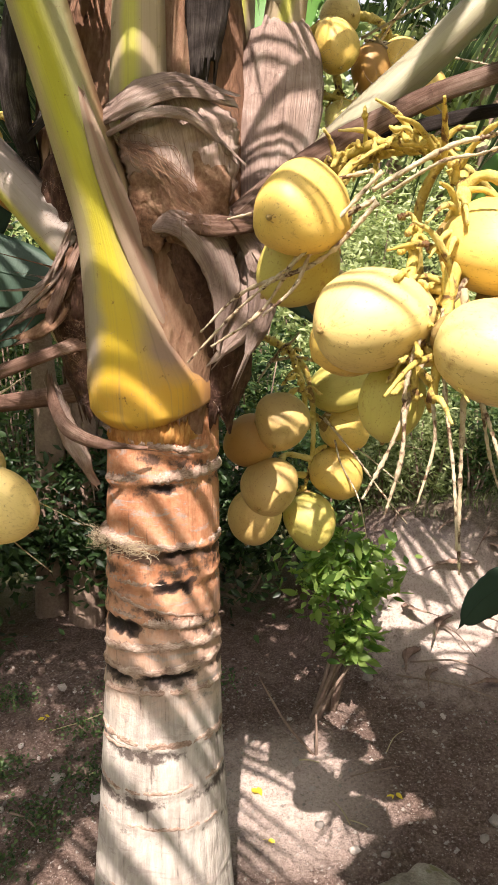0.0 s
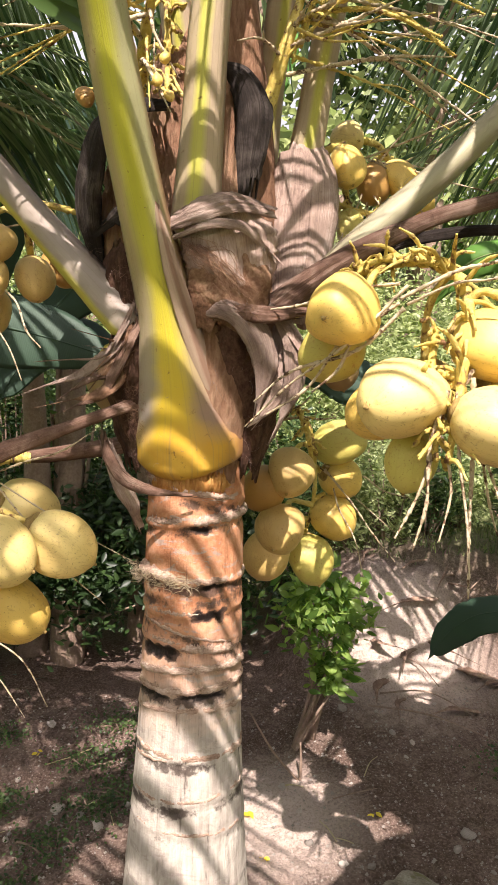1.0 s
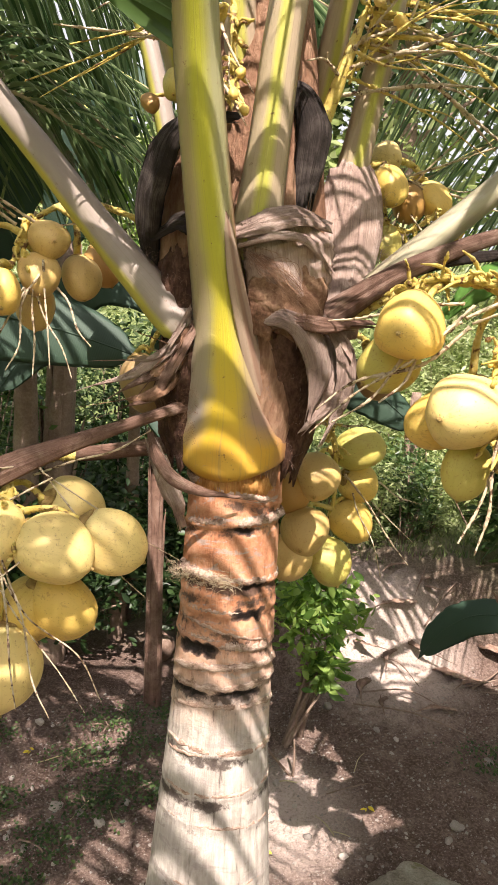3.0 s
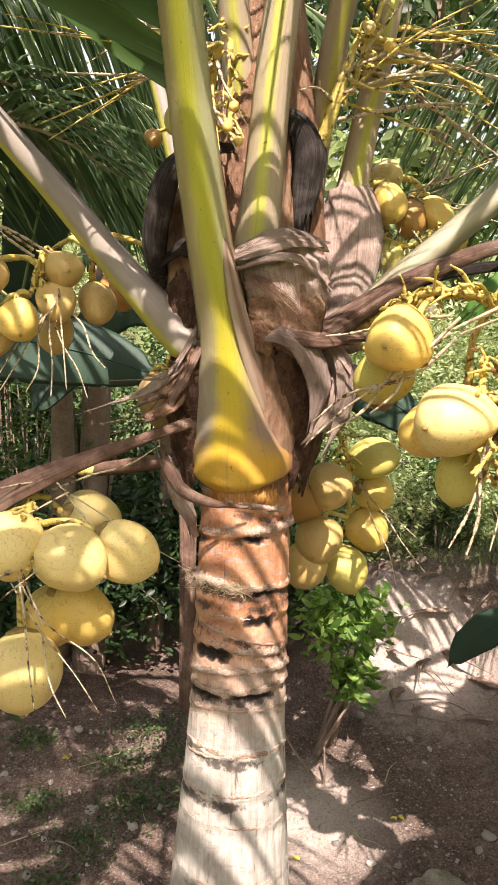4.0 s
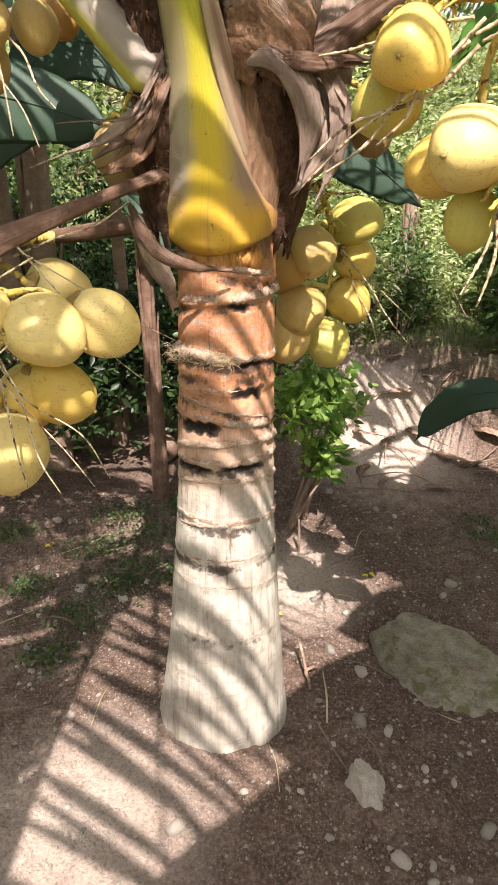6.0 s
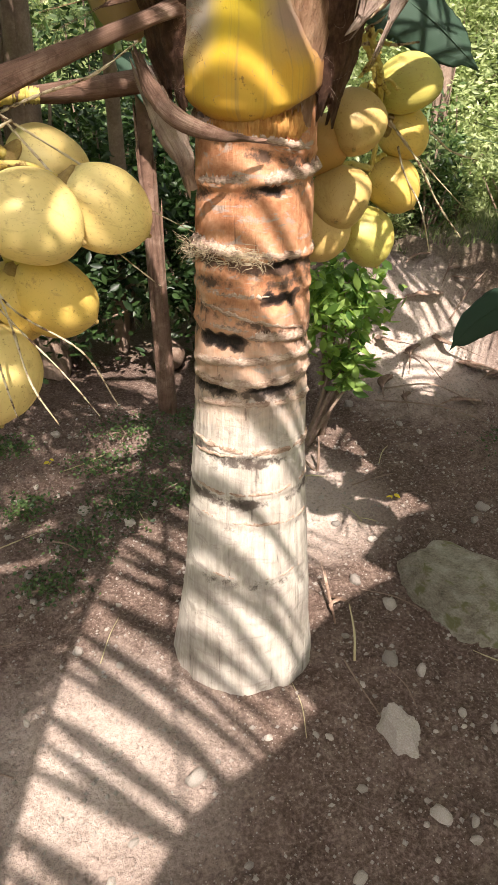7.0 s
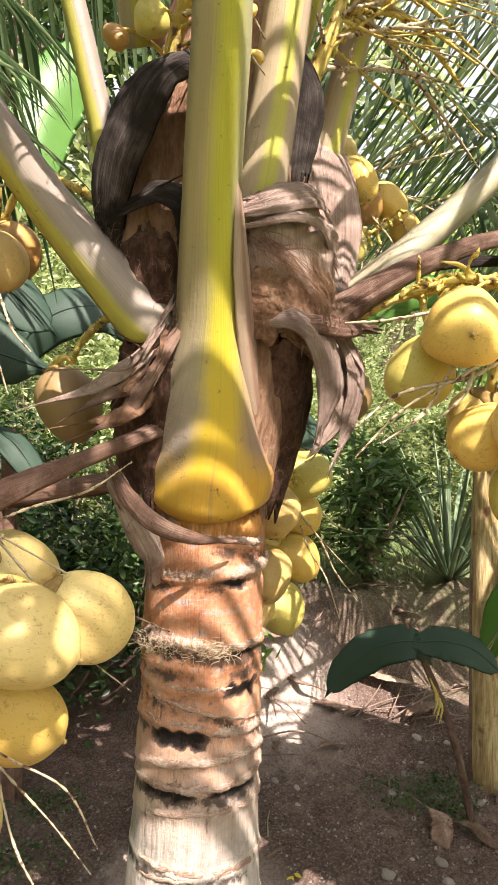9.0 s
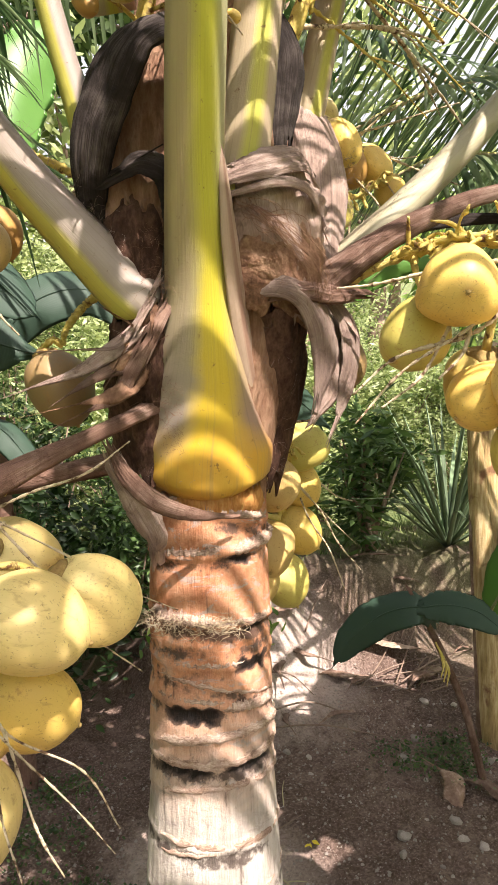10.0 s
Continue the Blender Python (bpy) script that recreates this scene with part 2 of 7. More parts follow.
def nut_mat(name, top, body, apex):
    """Coconut husk skin: waxy, with a paler shoulder, specks and brown scuffs. v runs from stalk to tip."""
    m, nt, b, tc = base_mat(name, 0.5, 0.42)
    sep = nt.nodes.new("ShaderNodeSeparateXYZ")
    nt.links.new(tc.outputs["UV"], sep.inputs[0])
    n1 = noise_tex(nt, tc.outputs["Object"], 3, 4, 0.55, 0.5)
    n2 = noise_tex(nt, tc.outputs["Object"], 26, 5, 0.7)
    info = nt.nodes.new("ShaderNodeObjectInfo")
    off = noise_tex(nt, tc.outputs["Object"], 7, 7, 0.72)
    off.noise_dimensions = "4D"
    nt.links.new(value_map(nt, info.outputs["Random"], 0, 1, 0, 30), off.inputs["W"])
    v = nt.nodes.new("ShaderNodeMath")
    v.operation = "MULTIPLY_ADD"
    nt.links.new(n1.outputs["Fac"], v.inputs[0])
    v.inputs[1].default_value = 0.02
    nt.links.new(sep.outputs["Y"], v.inputs[2])
    r = ramp(nt, [(0.06, top), (0.40, body), (0.955, body), (1.05, tuple(0.5 * p + 0.5 * q for p, q in zip(apex, body)))])
    nt.links.new(v.outputs[0], r.inputs[0])
    col = mix(nt, value_map(nt, n2.outputs["Fac"], 0.60, 0.66, 0, 0.7), r.outputs[0], (0.27, 0.15, 0.04))
    col = mix(nt, value_map(nt, off.outputs["Fac"], 0.58, 0.68, 0, 0.6), col, (0.34, 0.17, 0.05))
    rib = noise_tex(nt, stretch(nt, tc.outputs["UV"], (34, 0.8, 1)), 1.0, 3)
    scuff = noise_tex(nt, stretch(nt, tc.outputs["UV"], (9, 2.2, 1)), 1.0, 7, 0.72, 0.6)
    nt.links.new(value_map(nt, info.outputs["Random"], 0, 1, 0, 9), scuff.inputs["Distortion"])
    col = mix(nt, value_map(nt, scuff.outputs["Fac"], 0.54, 0.66, 0, 0.45), col, (0.36, 0.2, 0.06))
    col = mix(nt, value_map(nt, rib.outputs["Fac"], 0.56, 0.66, 0, 0.10), col, (body[0] * 0.66, body[1] * 0.6, body[2] * 0.5))
    finish(nt, b, col, mix(nt, 0.5, mix(nt, 0.5, n1.outputs["Fac"], rib.outputs["Fac"]), n1.outputs["Fac"]), 0.22, 0.006, 0.10)
    b.inputs["Subsurface Weight"].default_value = 0.02
    b.inputs["Subsurface Radius"].default_value = (0.02, 0.012, 0.004)
    return m


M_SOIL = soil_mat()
M_STEM = trunk_mat()
M_SCAR = rough_mat("scar_rim", [(0.3, (0.06, 0.035, 0.025)), (0.46, (0.33, 0.22, 0.16)), (0.64, (0.60, 0.48, 0.39))], 22, 140, (1, 1, 3), 0.92, 0.5)
M_HEART = rough_mat("heart_fibre", [(0.28, (0.05, 0.022, 0.013)), (0.48, (0.25, 0.13, 0.075)), (0.7, (0.52, 0.33, 0.21))], 7, 60, (1, 1, 0.3), 0.92, 1.0, 0.02)
M_DRY = fibre_mat("dry_sheath", (0.085, 0.052, 0.04), (0.335, 0.24, 0.195), (0.58, 0.475, 0.405), 48)
# weathered grey taken near black, with cavity shade put into the colour
M_DARK = fibre_mat("weathered_shaded_sheath", (0.008, 0.006, 0.005), (0.03, 0.022, 0.018), (0.14, 0.115, 0.10), 40)
M_DEAD = fibre_mat("dead_stalk", (0.06, 0.03, 0.02), (0.18, 0.105, 0.075), (0.40, 0.29, 0.225), 34)
M_FRONT = petiole_mat("front_stalk", 0.205, (0.29, 0.24, 0.20), (0.58, 0.40, 0.03), (0.33, 0.22, 0.16), upper=((0.37, 0.30, 0.14), (0.47, 0.46, 0.045), (0.38, 0.36, 0.19)), edge=(0.30, 0.10, 0.035))
M_GREEN = petiole_mat("green_stalk", -0.3, (0.40, 0.32, 0.20), (0.44, 0.42, 0.08), (0.40, 0.31, 0.21))
M_BARRED = petiole_mat("barred_stalk", -0.3, (0.32, 0.29, 0.19), (0.35, 0.32, 0.205), (0.30, 0.26, 0.18))
M_PALE = petiole_mat("pale_stalk", 0.02, (0.46, 0.42, 0.08), (0.31, 0.26, 0.21), (0.28, 0.23, 0.19), (0.45, 0.40, 0.13))
M_NUT_YELLOW = nut_mat("nut_yellow", (0.66, 0.52, 0.16), (0.70, 0.48, 0.115), (0.44, 0.2, 0.045))
M_NUT_PALE = nut_mat("nut_pale", (0.69, 0.59, 0.245), (0.75, 0.57, 0.215), (0.46, 0.24, 0.06))
M_NUT_GREEN = nut_mat("nut_green", (0.44, 0.42, 0.10), (0.53, 0.45, 0.11), (0.58, 0.28, 0.05))
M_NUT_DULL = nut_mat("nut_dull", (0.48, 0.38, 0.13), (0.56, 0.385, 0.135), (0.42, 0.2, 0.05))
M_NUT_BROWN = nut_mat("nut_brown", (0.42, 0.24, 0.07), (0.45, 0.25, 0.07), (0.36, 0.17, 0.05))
# dull brown husk, darkened further to hold the shade behind the crown
M_NUT_SHADED = nut_mat("nut_shaded", (0.24, 0.17, 0.085), (0.27, 0.175, 0.075), (0.2, 0.1, 0.04))
M_STALK = rough_mat("flower_stalk", [(0.25, (0.33, 0.22, 0.045)), (0.48, (0.57, 0.43, 0.10)), (0.70, (0.72, 0.62, 0.27))], 14, 90, rough=0.6, bump=0.5, spot=((0.15, 0.075, 0.03), 38, 0.545))
M_STRAND = rough_mat("dry_strand", [(0.25, (0.26, 0.17, 0.09)), (0.48, (0.50, 0.40, 0.26)), (0.7, (0.68, 0.60, 0.45))], 20, 120, rough=0.8, spot=((0.10, 0.055, 0.03), 55, 0.53))
M_CALYX = rough_mat("calyx", [(0.25, (0.14, 0.08, 0.03)), (0.5, (0.34, 0.23, 0.08)), (0.78, (0.5, 0.38, 0.14))], 20, 90, rough=0.75)
M_FROND = leaf_mat("palm_leaf", (0.035, 0.075, 0.018), (0.10, 0.17, 0.045), 0.38, 0.22)
# lighter palm_leaf copy, coloured so the leaflets look sunlit
M_FROND_LIT = leaf_mat("palm_leaf_lit", (0.045, 0.08, 0.035), (0.27, 0.33, 0.18), 0.3, 0.45)
# leaf colour held dark so the backing trees read as a shaded mass
M_TREE_SHADED = leaf_mat("tree_leaf", (0.02, 0.045, 0.014), (0.11, 0.16, 0.055), 0.5, 0.25)
M_BUSH = leaf_mat("bush_leaf", (0.07, 0.15, 0.03), (0.36, 0.49, 0.13), 0.38, 0.45)
# darkened bush_leaf copy: deep shade is put into the leaf colour
M_BUSH_SHADED = leaf_mat("bush_leaf_shaded", (0.012, 0.03, 0.009), (0.05, 0.095, 0.025), 0.45, 0.22)
# pale bush_leaf copy: sunlight on the background greenery is in its colour
M_BUSH_SUNNY = leaf_mat("bush_leaf_sunny", (0.13, 0.175, 0.06), (0.50, 0.55, 0.28), 0.45, 0.4)
M_SHRUB = leaf_mat("shrub_leaf", (0.03, 0.065, 0.02), (0.14, 0.22, 0.07), 0.4, 0.25)
M_WEED = leaf_mat("weed_leaf", (0.025, 0.05, 0.016), (0.09, 0.14, 0.04), 0.5, 0.25)
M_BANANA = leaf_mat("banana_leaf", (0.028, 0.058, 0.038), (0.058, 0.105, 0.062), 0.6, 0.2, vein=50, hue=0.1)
# bright banana_leaf copy with the light on the blade put into its colour
M_BANANA_LIT = leaf_mat("banana_leaf_lit", (0.09, 0.22, 0.04), (0.18, 0.34, 0.07), 0.4, 0.35, vein=60, hue=0.1)
M_GINGER = rough_mat("ginger_fibre", [(0.3, (0.05, 0.022, 0.012)), (0.48, (0.19, 0.10, 0.058)), (0.68, (0.40, 0.26, 0.165))], 20, 120, rough=0.85)
M_RUST = rough_mat("rusty_sheath", [(0.28, (0.04, 0.018, 0.011)), (0.47, (0.18, 0.095, 0.056)), (0.68, (0.42, 0.26, 0.165))], 9, 80, (1, 1, 0.5), 0.9, 0.8, 0.01)
# matted fibre coloured dark in place of the shade inside crown cavities
M_CAVITY_SHADE = rough_mat("cavity_shade_fibre", [(0.30, (0.014, 0.007, 0.005)), (0.48, (0.075, 0.036, 0.023)), (0.68, (0.22, 0.12, 0.08))], 9, 90, (1, 1, 0.5), 0.95, 1.0, 0.015)
M_MARGIN = petiole_mat("stalk_edge", -0.3, (0.38, 0.28, 0.20), (0.26, 0.16, 0.11), (0.36, 0.26, 0.19))
M_GRASS = leaf_mat("grass_blade", (0.05, 0.085, 0.025), (0.28, 0.32, 0.13), 0.5, 0.3, patch=3.5)
M_FOOT = rough_mat("foot_lip", [(0.28, (0.16, 0.06, 0.02)), (0.48, (0.42, 0.19, 0.05)), (0.7, (0.58, 0.36, 0.12))], 22, 120, (1, 1, 0.4), 0.8, 0.6)
M_PINE = leaf_mat("spiky_leaf", (0.09, 0.14, 0.075), (0.23, 0.31, 0.17), 0.5, 0.1)
M_STEM_BROWN = rough_mat("banana_stem", [(0.3, (0.12, 0.07, 0.03)), (0.46, (0.40, 0.28, 0.12)), (0.62, (0.66, 0.55, 0.32))], 9, 70, (1, 1, 0.12), 0.75, 0.8, spot=((0.20, 0.10, 0.05), 7, 0.57))
M_TWIG = rough_mat("twig_bark", [(0.25, (0.10, 0.065, 0.045)), (0.5, (0.23, 0.16, 0.12)), (0.78, (0.38, 0.3, 0.23))], 12, 80)
M_ROCK = rough_mat("rock", [(0.32, (0.12, 0.10, 0.076)), (0.48, (0.30, 0.262, 0.20)), (0.64, (0.47, 0.43, 0.35))], 4, 30, rough=0.95, bump=0.9, dist=0.02, spot=((0.20, 0.195, 0.095), 3.4, 0.55))
M_STONE = rough_mat("stone", [(0.25, (0.20, 0.16, 0.135)), (0.5, (0.37, 0.32, 0.275)), (0.78, (0.58, 0.54, 0.49))], 14, 90, rough=0.9, bump=0.6, hue=0.35)
M_DRYLEAF = rough_mat("dead_leaf", [(0.28, (0.09, 0.05, 0.035)), (0.48, (0.22, 0.14, 0.10)), (0.68, (0.42, 0.32, 0.25))], 10, 60, rough=0.85, bump=0.5, hue=0.3)
M_STRAW = rough_mat("straw", [(0.25, (0.28, 0.22, 0.11)), (0.5, (0.42, 0.36, 0.2)), (0.78, (0.55, 0.5, 0.33))], 15, 90, rough=0.8)
M_YLEAF = leaf_mat("yellow_leaf", (0.55, 0.42, 0.03), (0.7, 0.6, 0.08), 0.5, 0.3)
M_RIB = rough_mat("leaf_rib", [(0.25, (0.12, 0.17, 0.06)), (0.5, (0.22, 0.28, 0.10)), (0.78, (0.32, 0.36, 0.16))], 12, 60, rough=0.5, bump=0.2)
M_HAZE = bpy.data.materials.new("haze")
M_HAZE.use_nodes = True
hn = M_HAZE.node_tree.nodes
em = hn.new("ShaderNodeEmission")
em.inputs[0].default_value, em.inputs[1].default_value = (0.93, 0.97, 1.0, 1), 0.45
M_HAZE.node_tree.links.new(em.outputs[0], hn["Material Output"].inputs[0])


# ---------------- geometry tools ----------------
rng = random.Random(7)


def nz(x, y, z=0.0):
    return noise.noise(Vector((x, y, z)))


def curve_pts(ctrl, n):
    """Points along a smooth curve through the control points."""
    p = [Vector(c) for c in ctrl]
    p = [2 * p[0] - p[1]] + p + [2 * p[-1] - p[-2]]
    spans, out = len(p) - 3, []
    for k in range(n):
        t = k / (n - 1) * spans
        i = min(int(t), spans - 1)
        f = t - i
        a, b, c, d = p[i : i + 4]
        out.append(0.5 * (2 * b + (c - a) * f + (2 * a - 5 * b + 4 * c - d) * f * f + (3 * b - a - 3 * c + d) * f ** 3))
    return out


def along(values, f):
    """A list of values, or one, read at the fraction f."""
    if isinstance(values, (int, float)):
        return values
    t = f * (len(values) - 1)
    i = min(int(t), len(values) - 2)
    return values[i] + (values[i + 1] - values[i]) * (t - i)


def sweep(bm, ctrl, width, thick, curl, face, n=28, m=10, rag=0.0, wave=0.0, seed=0.0, crumple=0.0):
    """A bent strap with rounded back: outer side towards face. width, thick, curl (degrees) run along it."""
    uv = bm.loops.layers.uv.verify()
    pts = curve_pts(ctrl, n)
    rings = []
    for k, p in enumerate(pts):
        f = k / (n - 1)
        tan = (pts[min(k + 1, n - 1)] - pts[max(k - 1, 0)]).normalized()
        fv = Vector(face) if not isinstance(face, list) else Vector([along([q[a] for q in face], f) for a in range(3)])
        side = tan.cross(fv).normalized()
        nor = side.cross(tan).normalized()
        w, th, c = along(width, f) / 2, along(thick, f), radians(max(along(curl, f), 2.0))
        ring = []
        for j in list(range(m + 1)) + list(range(m - 1, 0, -1)):
            outer = len(ring) <= m
            s = 2 * j / m - 1
            e = rag * (0.35 * nz(f * 7 + seed, s * 2, 3.1 + seed) + 0.3 * nz(f * 31 + seed, s * 2, 1.7)) * abs(s) ** 5 + wave * nz(f * 3 + seed, s * 1.5, 7 + seed)
            lat = w * math.sin(s * c / 2) / math.sin(c / 2) * (1 + e)
            sag = -w * (1 - math.cos(s * c / 2)) / math.sin(c / 2)
            off = th * math.sqrt(max(0.0, 1 - s * s)) if outer else -0.25 * th * math.sqrt(max(0.0, 1 - s * s))
            off += crumple * w * (0.55 * nz(s * 4.5 + seed * 3, f * 1.6, seed) + 0.4 * nz(s * 2.2, f * 8 + seed, 4.0) + 0.22 * nz(s * 9 + seed, f * 14, seed))
            along_shift = tan * (rag * 0.5 * nz(s * 6 + seed, f * 2, 9.3)) if k in (0, n - 1) else Vector()
            ring.append((bm.verts.new(p + side * lat + nor * (sag + off + e * w * 0.8) + along_shift), (s + 1) / 2, f))
        rings.append(ring)
    q = len(rings[0])
    for a, b in zip(rings, rings[1:]):
        for j in range(q):
            c4 = (a[j], a[(j + 1) % q], b[(j + 1) % q], b[j])
            fc = bm.faces.new([v[0] for v in c4])
            fc.smooth = True
            for lp, v in zip(fc.loops, c4):
                lp[uv].uv = (v[1], v[2])
    for ring, flip in ((rings[0], True), (rings[-1], False)):
        fc = bm.faces.new([v[0] for v in (reversed(ring) if flip else ring)])
        for lp in fc.loops:
            lp[uv].uv = (0.5, 0.0 if flip else 1.0)


def tube(bm, ctrl, radius, n=14, m=7, knob=0.0, seed=0.0):
    """A round stem that may be knobbly."""
    pts = curve_pts(ctrl, n)
    rings = []
    ref = Vector((0.31, 0.22, 0.93))
    for k, p in enumerate(pts):
        f = k / (n - 1)
        tan = (pts[min(k + 1, n - 1)] - pts[max(k - 1, 0)]).normalized()
        a = tan.cross(ref)
        a = a.normalized() if a.length > 1e-3 else tan.orthogonal().normalized()
        b = tan.cross(a)
        r = along(radius, f) * (1 + knob * nz(k * 1.7 + seed, seed, 1.0))
        rings.append([bm.verts.new(p + r * (math.cos(t) * a + math.sin(t) * b)) for t in (2 * math.pi * j / m for j in range(m))])
    for a, b in zip(rings, rings[1:]):
        for j in range(m):
            bm.faces.new((a[j], a[(j + 1) % m], b[(j + 1) % m], b[j])).smooth = True
    bm.faces.new(rings[0][::-1])
    bm.faces.new(rings[-1])


def part(name, bm, material, parent=None, label=""):
    """Links a bmesh as one mesh object, under a thing or a part."""
    me = bpy.data.meshes.new(name)
    bmesh.ops.recalc_face_normals(bm, faces=bm.faces)
    bm.to_mesh(me)
    bm.free()
    me.materials.append(material)
    ob = new(name, me)
    ob.parent = parent
    if label:
        tagged(ob, label)
    return ob


def mesh_part(name, verts, faces, material, parent=None, label="", smooth=True):
    """The same for plain lists of corners and faces."""
    me = bpy.data.meshes.new(name)
    me.from_pydata(verts, [], faces)
    me.materials.append(material)
    if smooth:
        me.polygons.foreach_set("use_smooth", [True] * len(me.polygons))
    ob = new(name, me)
    ob.parent = parent
    if label:
        tagged(ob, label)
    return ob


def thing(name, label, category, group="", kind=""):
    return tagged(new(name), label, category, group, kind)


def hairs(bm, spots, length, radius=0.0004, spread=1.0, r=None):
    """Loose fibres: each spot is (place, way)."""
    r = r or rng
    for p, d in spots:
        p, d = Vector(p), Vector(d).normalized()
        q = Vector((r.uniform(-1, 1), r.uniform(-1, 1), r.uniform(-1, 1))) * spread
        L = length * r.uniform(0.4, 1.2)
        w = Vector((r.uniform(-1, 1), r.uniform(-1, 1), r.uniform(-1, 1))) * spread
        tube(bm, [p, p + d * L * 0.4 + q * L * 0.22, p + d * L * 0.7 + (q + w) * L * 0.32, p + d * L * 0.75 + w * L * 0.6], [radius, radius * 0.9, radius * 0.7, radius * 0.3], 8, 3)


# ---------------- fronds, leaves ----------------
def leaflet_data(verts, faces, base, way, nor, length, width, droop, segs=5):
    """One long folded leaflet that arches down."""
    i0 = len(verts)
    side = way.cross(nor).normalized()
    for k in range(segs + 1):
        f = k / segs
        p = base + way * (length * f) + Vector((0, 0, -1)) * (droop * length * f * f)
        w = width * (0.35, 0.95, 1.0, 0.85, 0.55, 0.03)[k * 5 // segs] / 2
        lift = nor * (-0.35 * w)
        verts += [p + side * w + lift, p + nor * 0.001, p - side * w + lift]
        if k:
            a, b = i0 + 3 * (k - 1), i0 + 3 * k
            faces += [(a, a + 1, b + 1, b), (a + 1, a + 2, b + 2, b + 1)]


def leaflets(name, ctrl, parent, material, count=70, length=0.7, blade=0.035, start=0.2, droop=0.3, up=(0, 0, 1), seed=1, angle=50, hang=0.0, sides=(-1, 1), ease=1.0, rake=40):
    """The leaflets of a frond, along its rib from the fraction start to the tip."""
    r = random.Random(seed)
    pts = curve_pts(ctrl, 120)
    verts, faces = [], []
    for s in sides:
        for k in range(count):
            f = start + (1 - start) * max(0.0, (k + r.uniform(-0.3, 0.3)) / count) ** ease
            i = max(1, min(118, int(f * 119)))
            tan = (pts[i + 1] - pts[i - 1]).normalized()
            side = tan.cross(Vector(up)).normalized() * s
            nor = side.cross(tan) * s
            nor = nor if nor.z > 0 else -nor
            g = (f - start) / (1 - start)
            a = radians(angle - 15 + rake * g + r.uniform(-6, 6))
            way = (side * math.cos(a * 0.75) + tan * math.sin(a * 0.75) + nor * r.uniform(-0.05, 0.25) + Vector((0, 0, -hang))).normalized()
            L = length * (0.55 + 0.45 * math.sin(math.pi * min(1, 0.25 + g * 0.8))) * r.uniform(0.85, 1.1)
            leaflet_data(verts, faces, pts[i], way, (nor + way * 0.01).normalized(), L, blade * r.uniform(0.8, 1.15), droop * r.uniform(0.6, 1.5))
    return tagged(mesh_part(name, verts, faces, material, parent), kind="stuff")


def frond(parent, ctrl, width, thick, curl, face, stalk_mat, leaf_material, label, seed, start=0.3, count=70, length=0.75, **kw):
    """A living frond: stalk with its leaflets under it."""
    bm = bmesh.new()
    sweep(bm, ctrl, width, thick, curl, face, 70, 14)
    ob = part("frond_stalk", bm, stalk_mat, parent, label)
    leaflets("leafage", ctrl, ob, leaf_material, count, length, start=start, seed=seed, **kw)
    return ob


def leaf_cloud(name, places, size, parent, material, seed, narrow=0.45, up=0.5, label="", fine=False):
    """Many small pointed leaves, one near each place, each its own little blade."""
    r = random.Random(seed)
    verts, faces = [], []
    for p in places:
        d = Vector((r.gauss(0, 1), r.gauss(0, 1), r.gauss(0, 0.6))).normalized()
        n = (Vector((r.gauss(0, 1), r.gauss(0, 1), r.gauss(0, 1))) * (1 - up) + Vector((0, -0.3, 1)) * up).normalized()
        s = d.cross(n)
        if s.length < 0.1:
            continue
        s.normalize()
        n = s.cross(d)
        L = size * r.uniform(0.6, 1.3)
        w = L * narrow / 2
        i = len(verts)
        sink = -n * w * 0.35
        if fine:
            curl = r.uniform(0.05, 0.35)
            for f, g in ((0.0, 0.12), (0.22, 0.8), (0.45, 1.0), (0.72, 0.66), (1.0, 0.02)):
                c = p + d * L * f - n * (L * curl * f * f)
                verts += [c + s * w * g, c + sink * g, c - s * w * g]
            for k in range(0, 12, 3):
                faces += [(i + k, i + k + 1, i + k + 4, i + k + 3), (i + k + 1, i + k + 2, i + k + 5, i + k + 4)]
            continue
        verts += [p, p + d * L * 0.45 + s * w, p + d * L * 0.5 + sink, p + d * L * 0.45 - s * w, p + d * L - n * L * 0.12]
        faces += [(i, i + 1, i + 2), (i, i + 2, i + 3), (i + 2, i + 1, i + 4), (i + 3, i + 2, i + 4)]
    return mesh_part(name, verts, faces, material, parent, label)


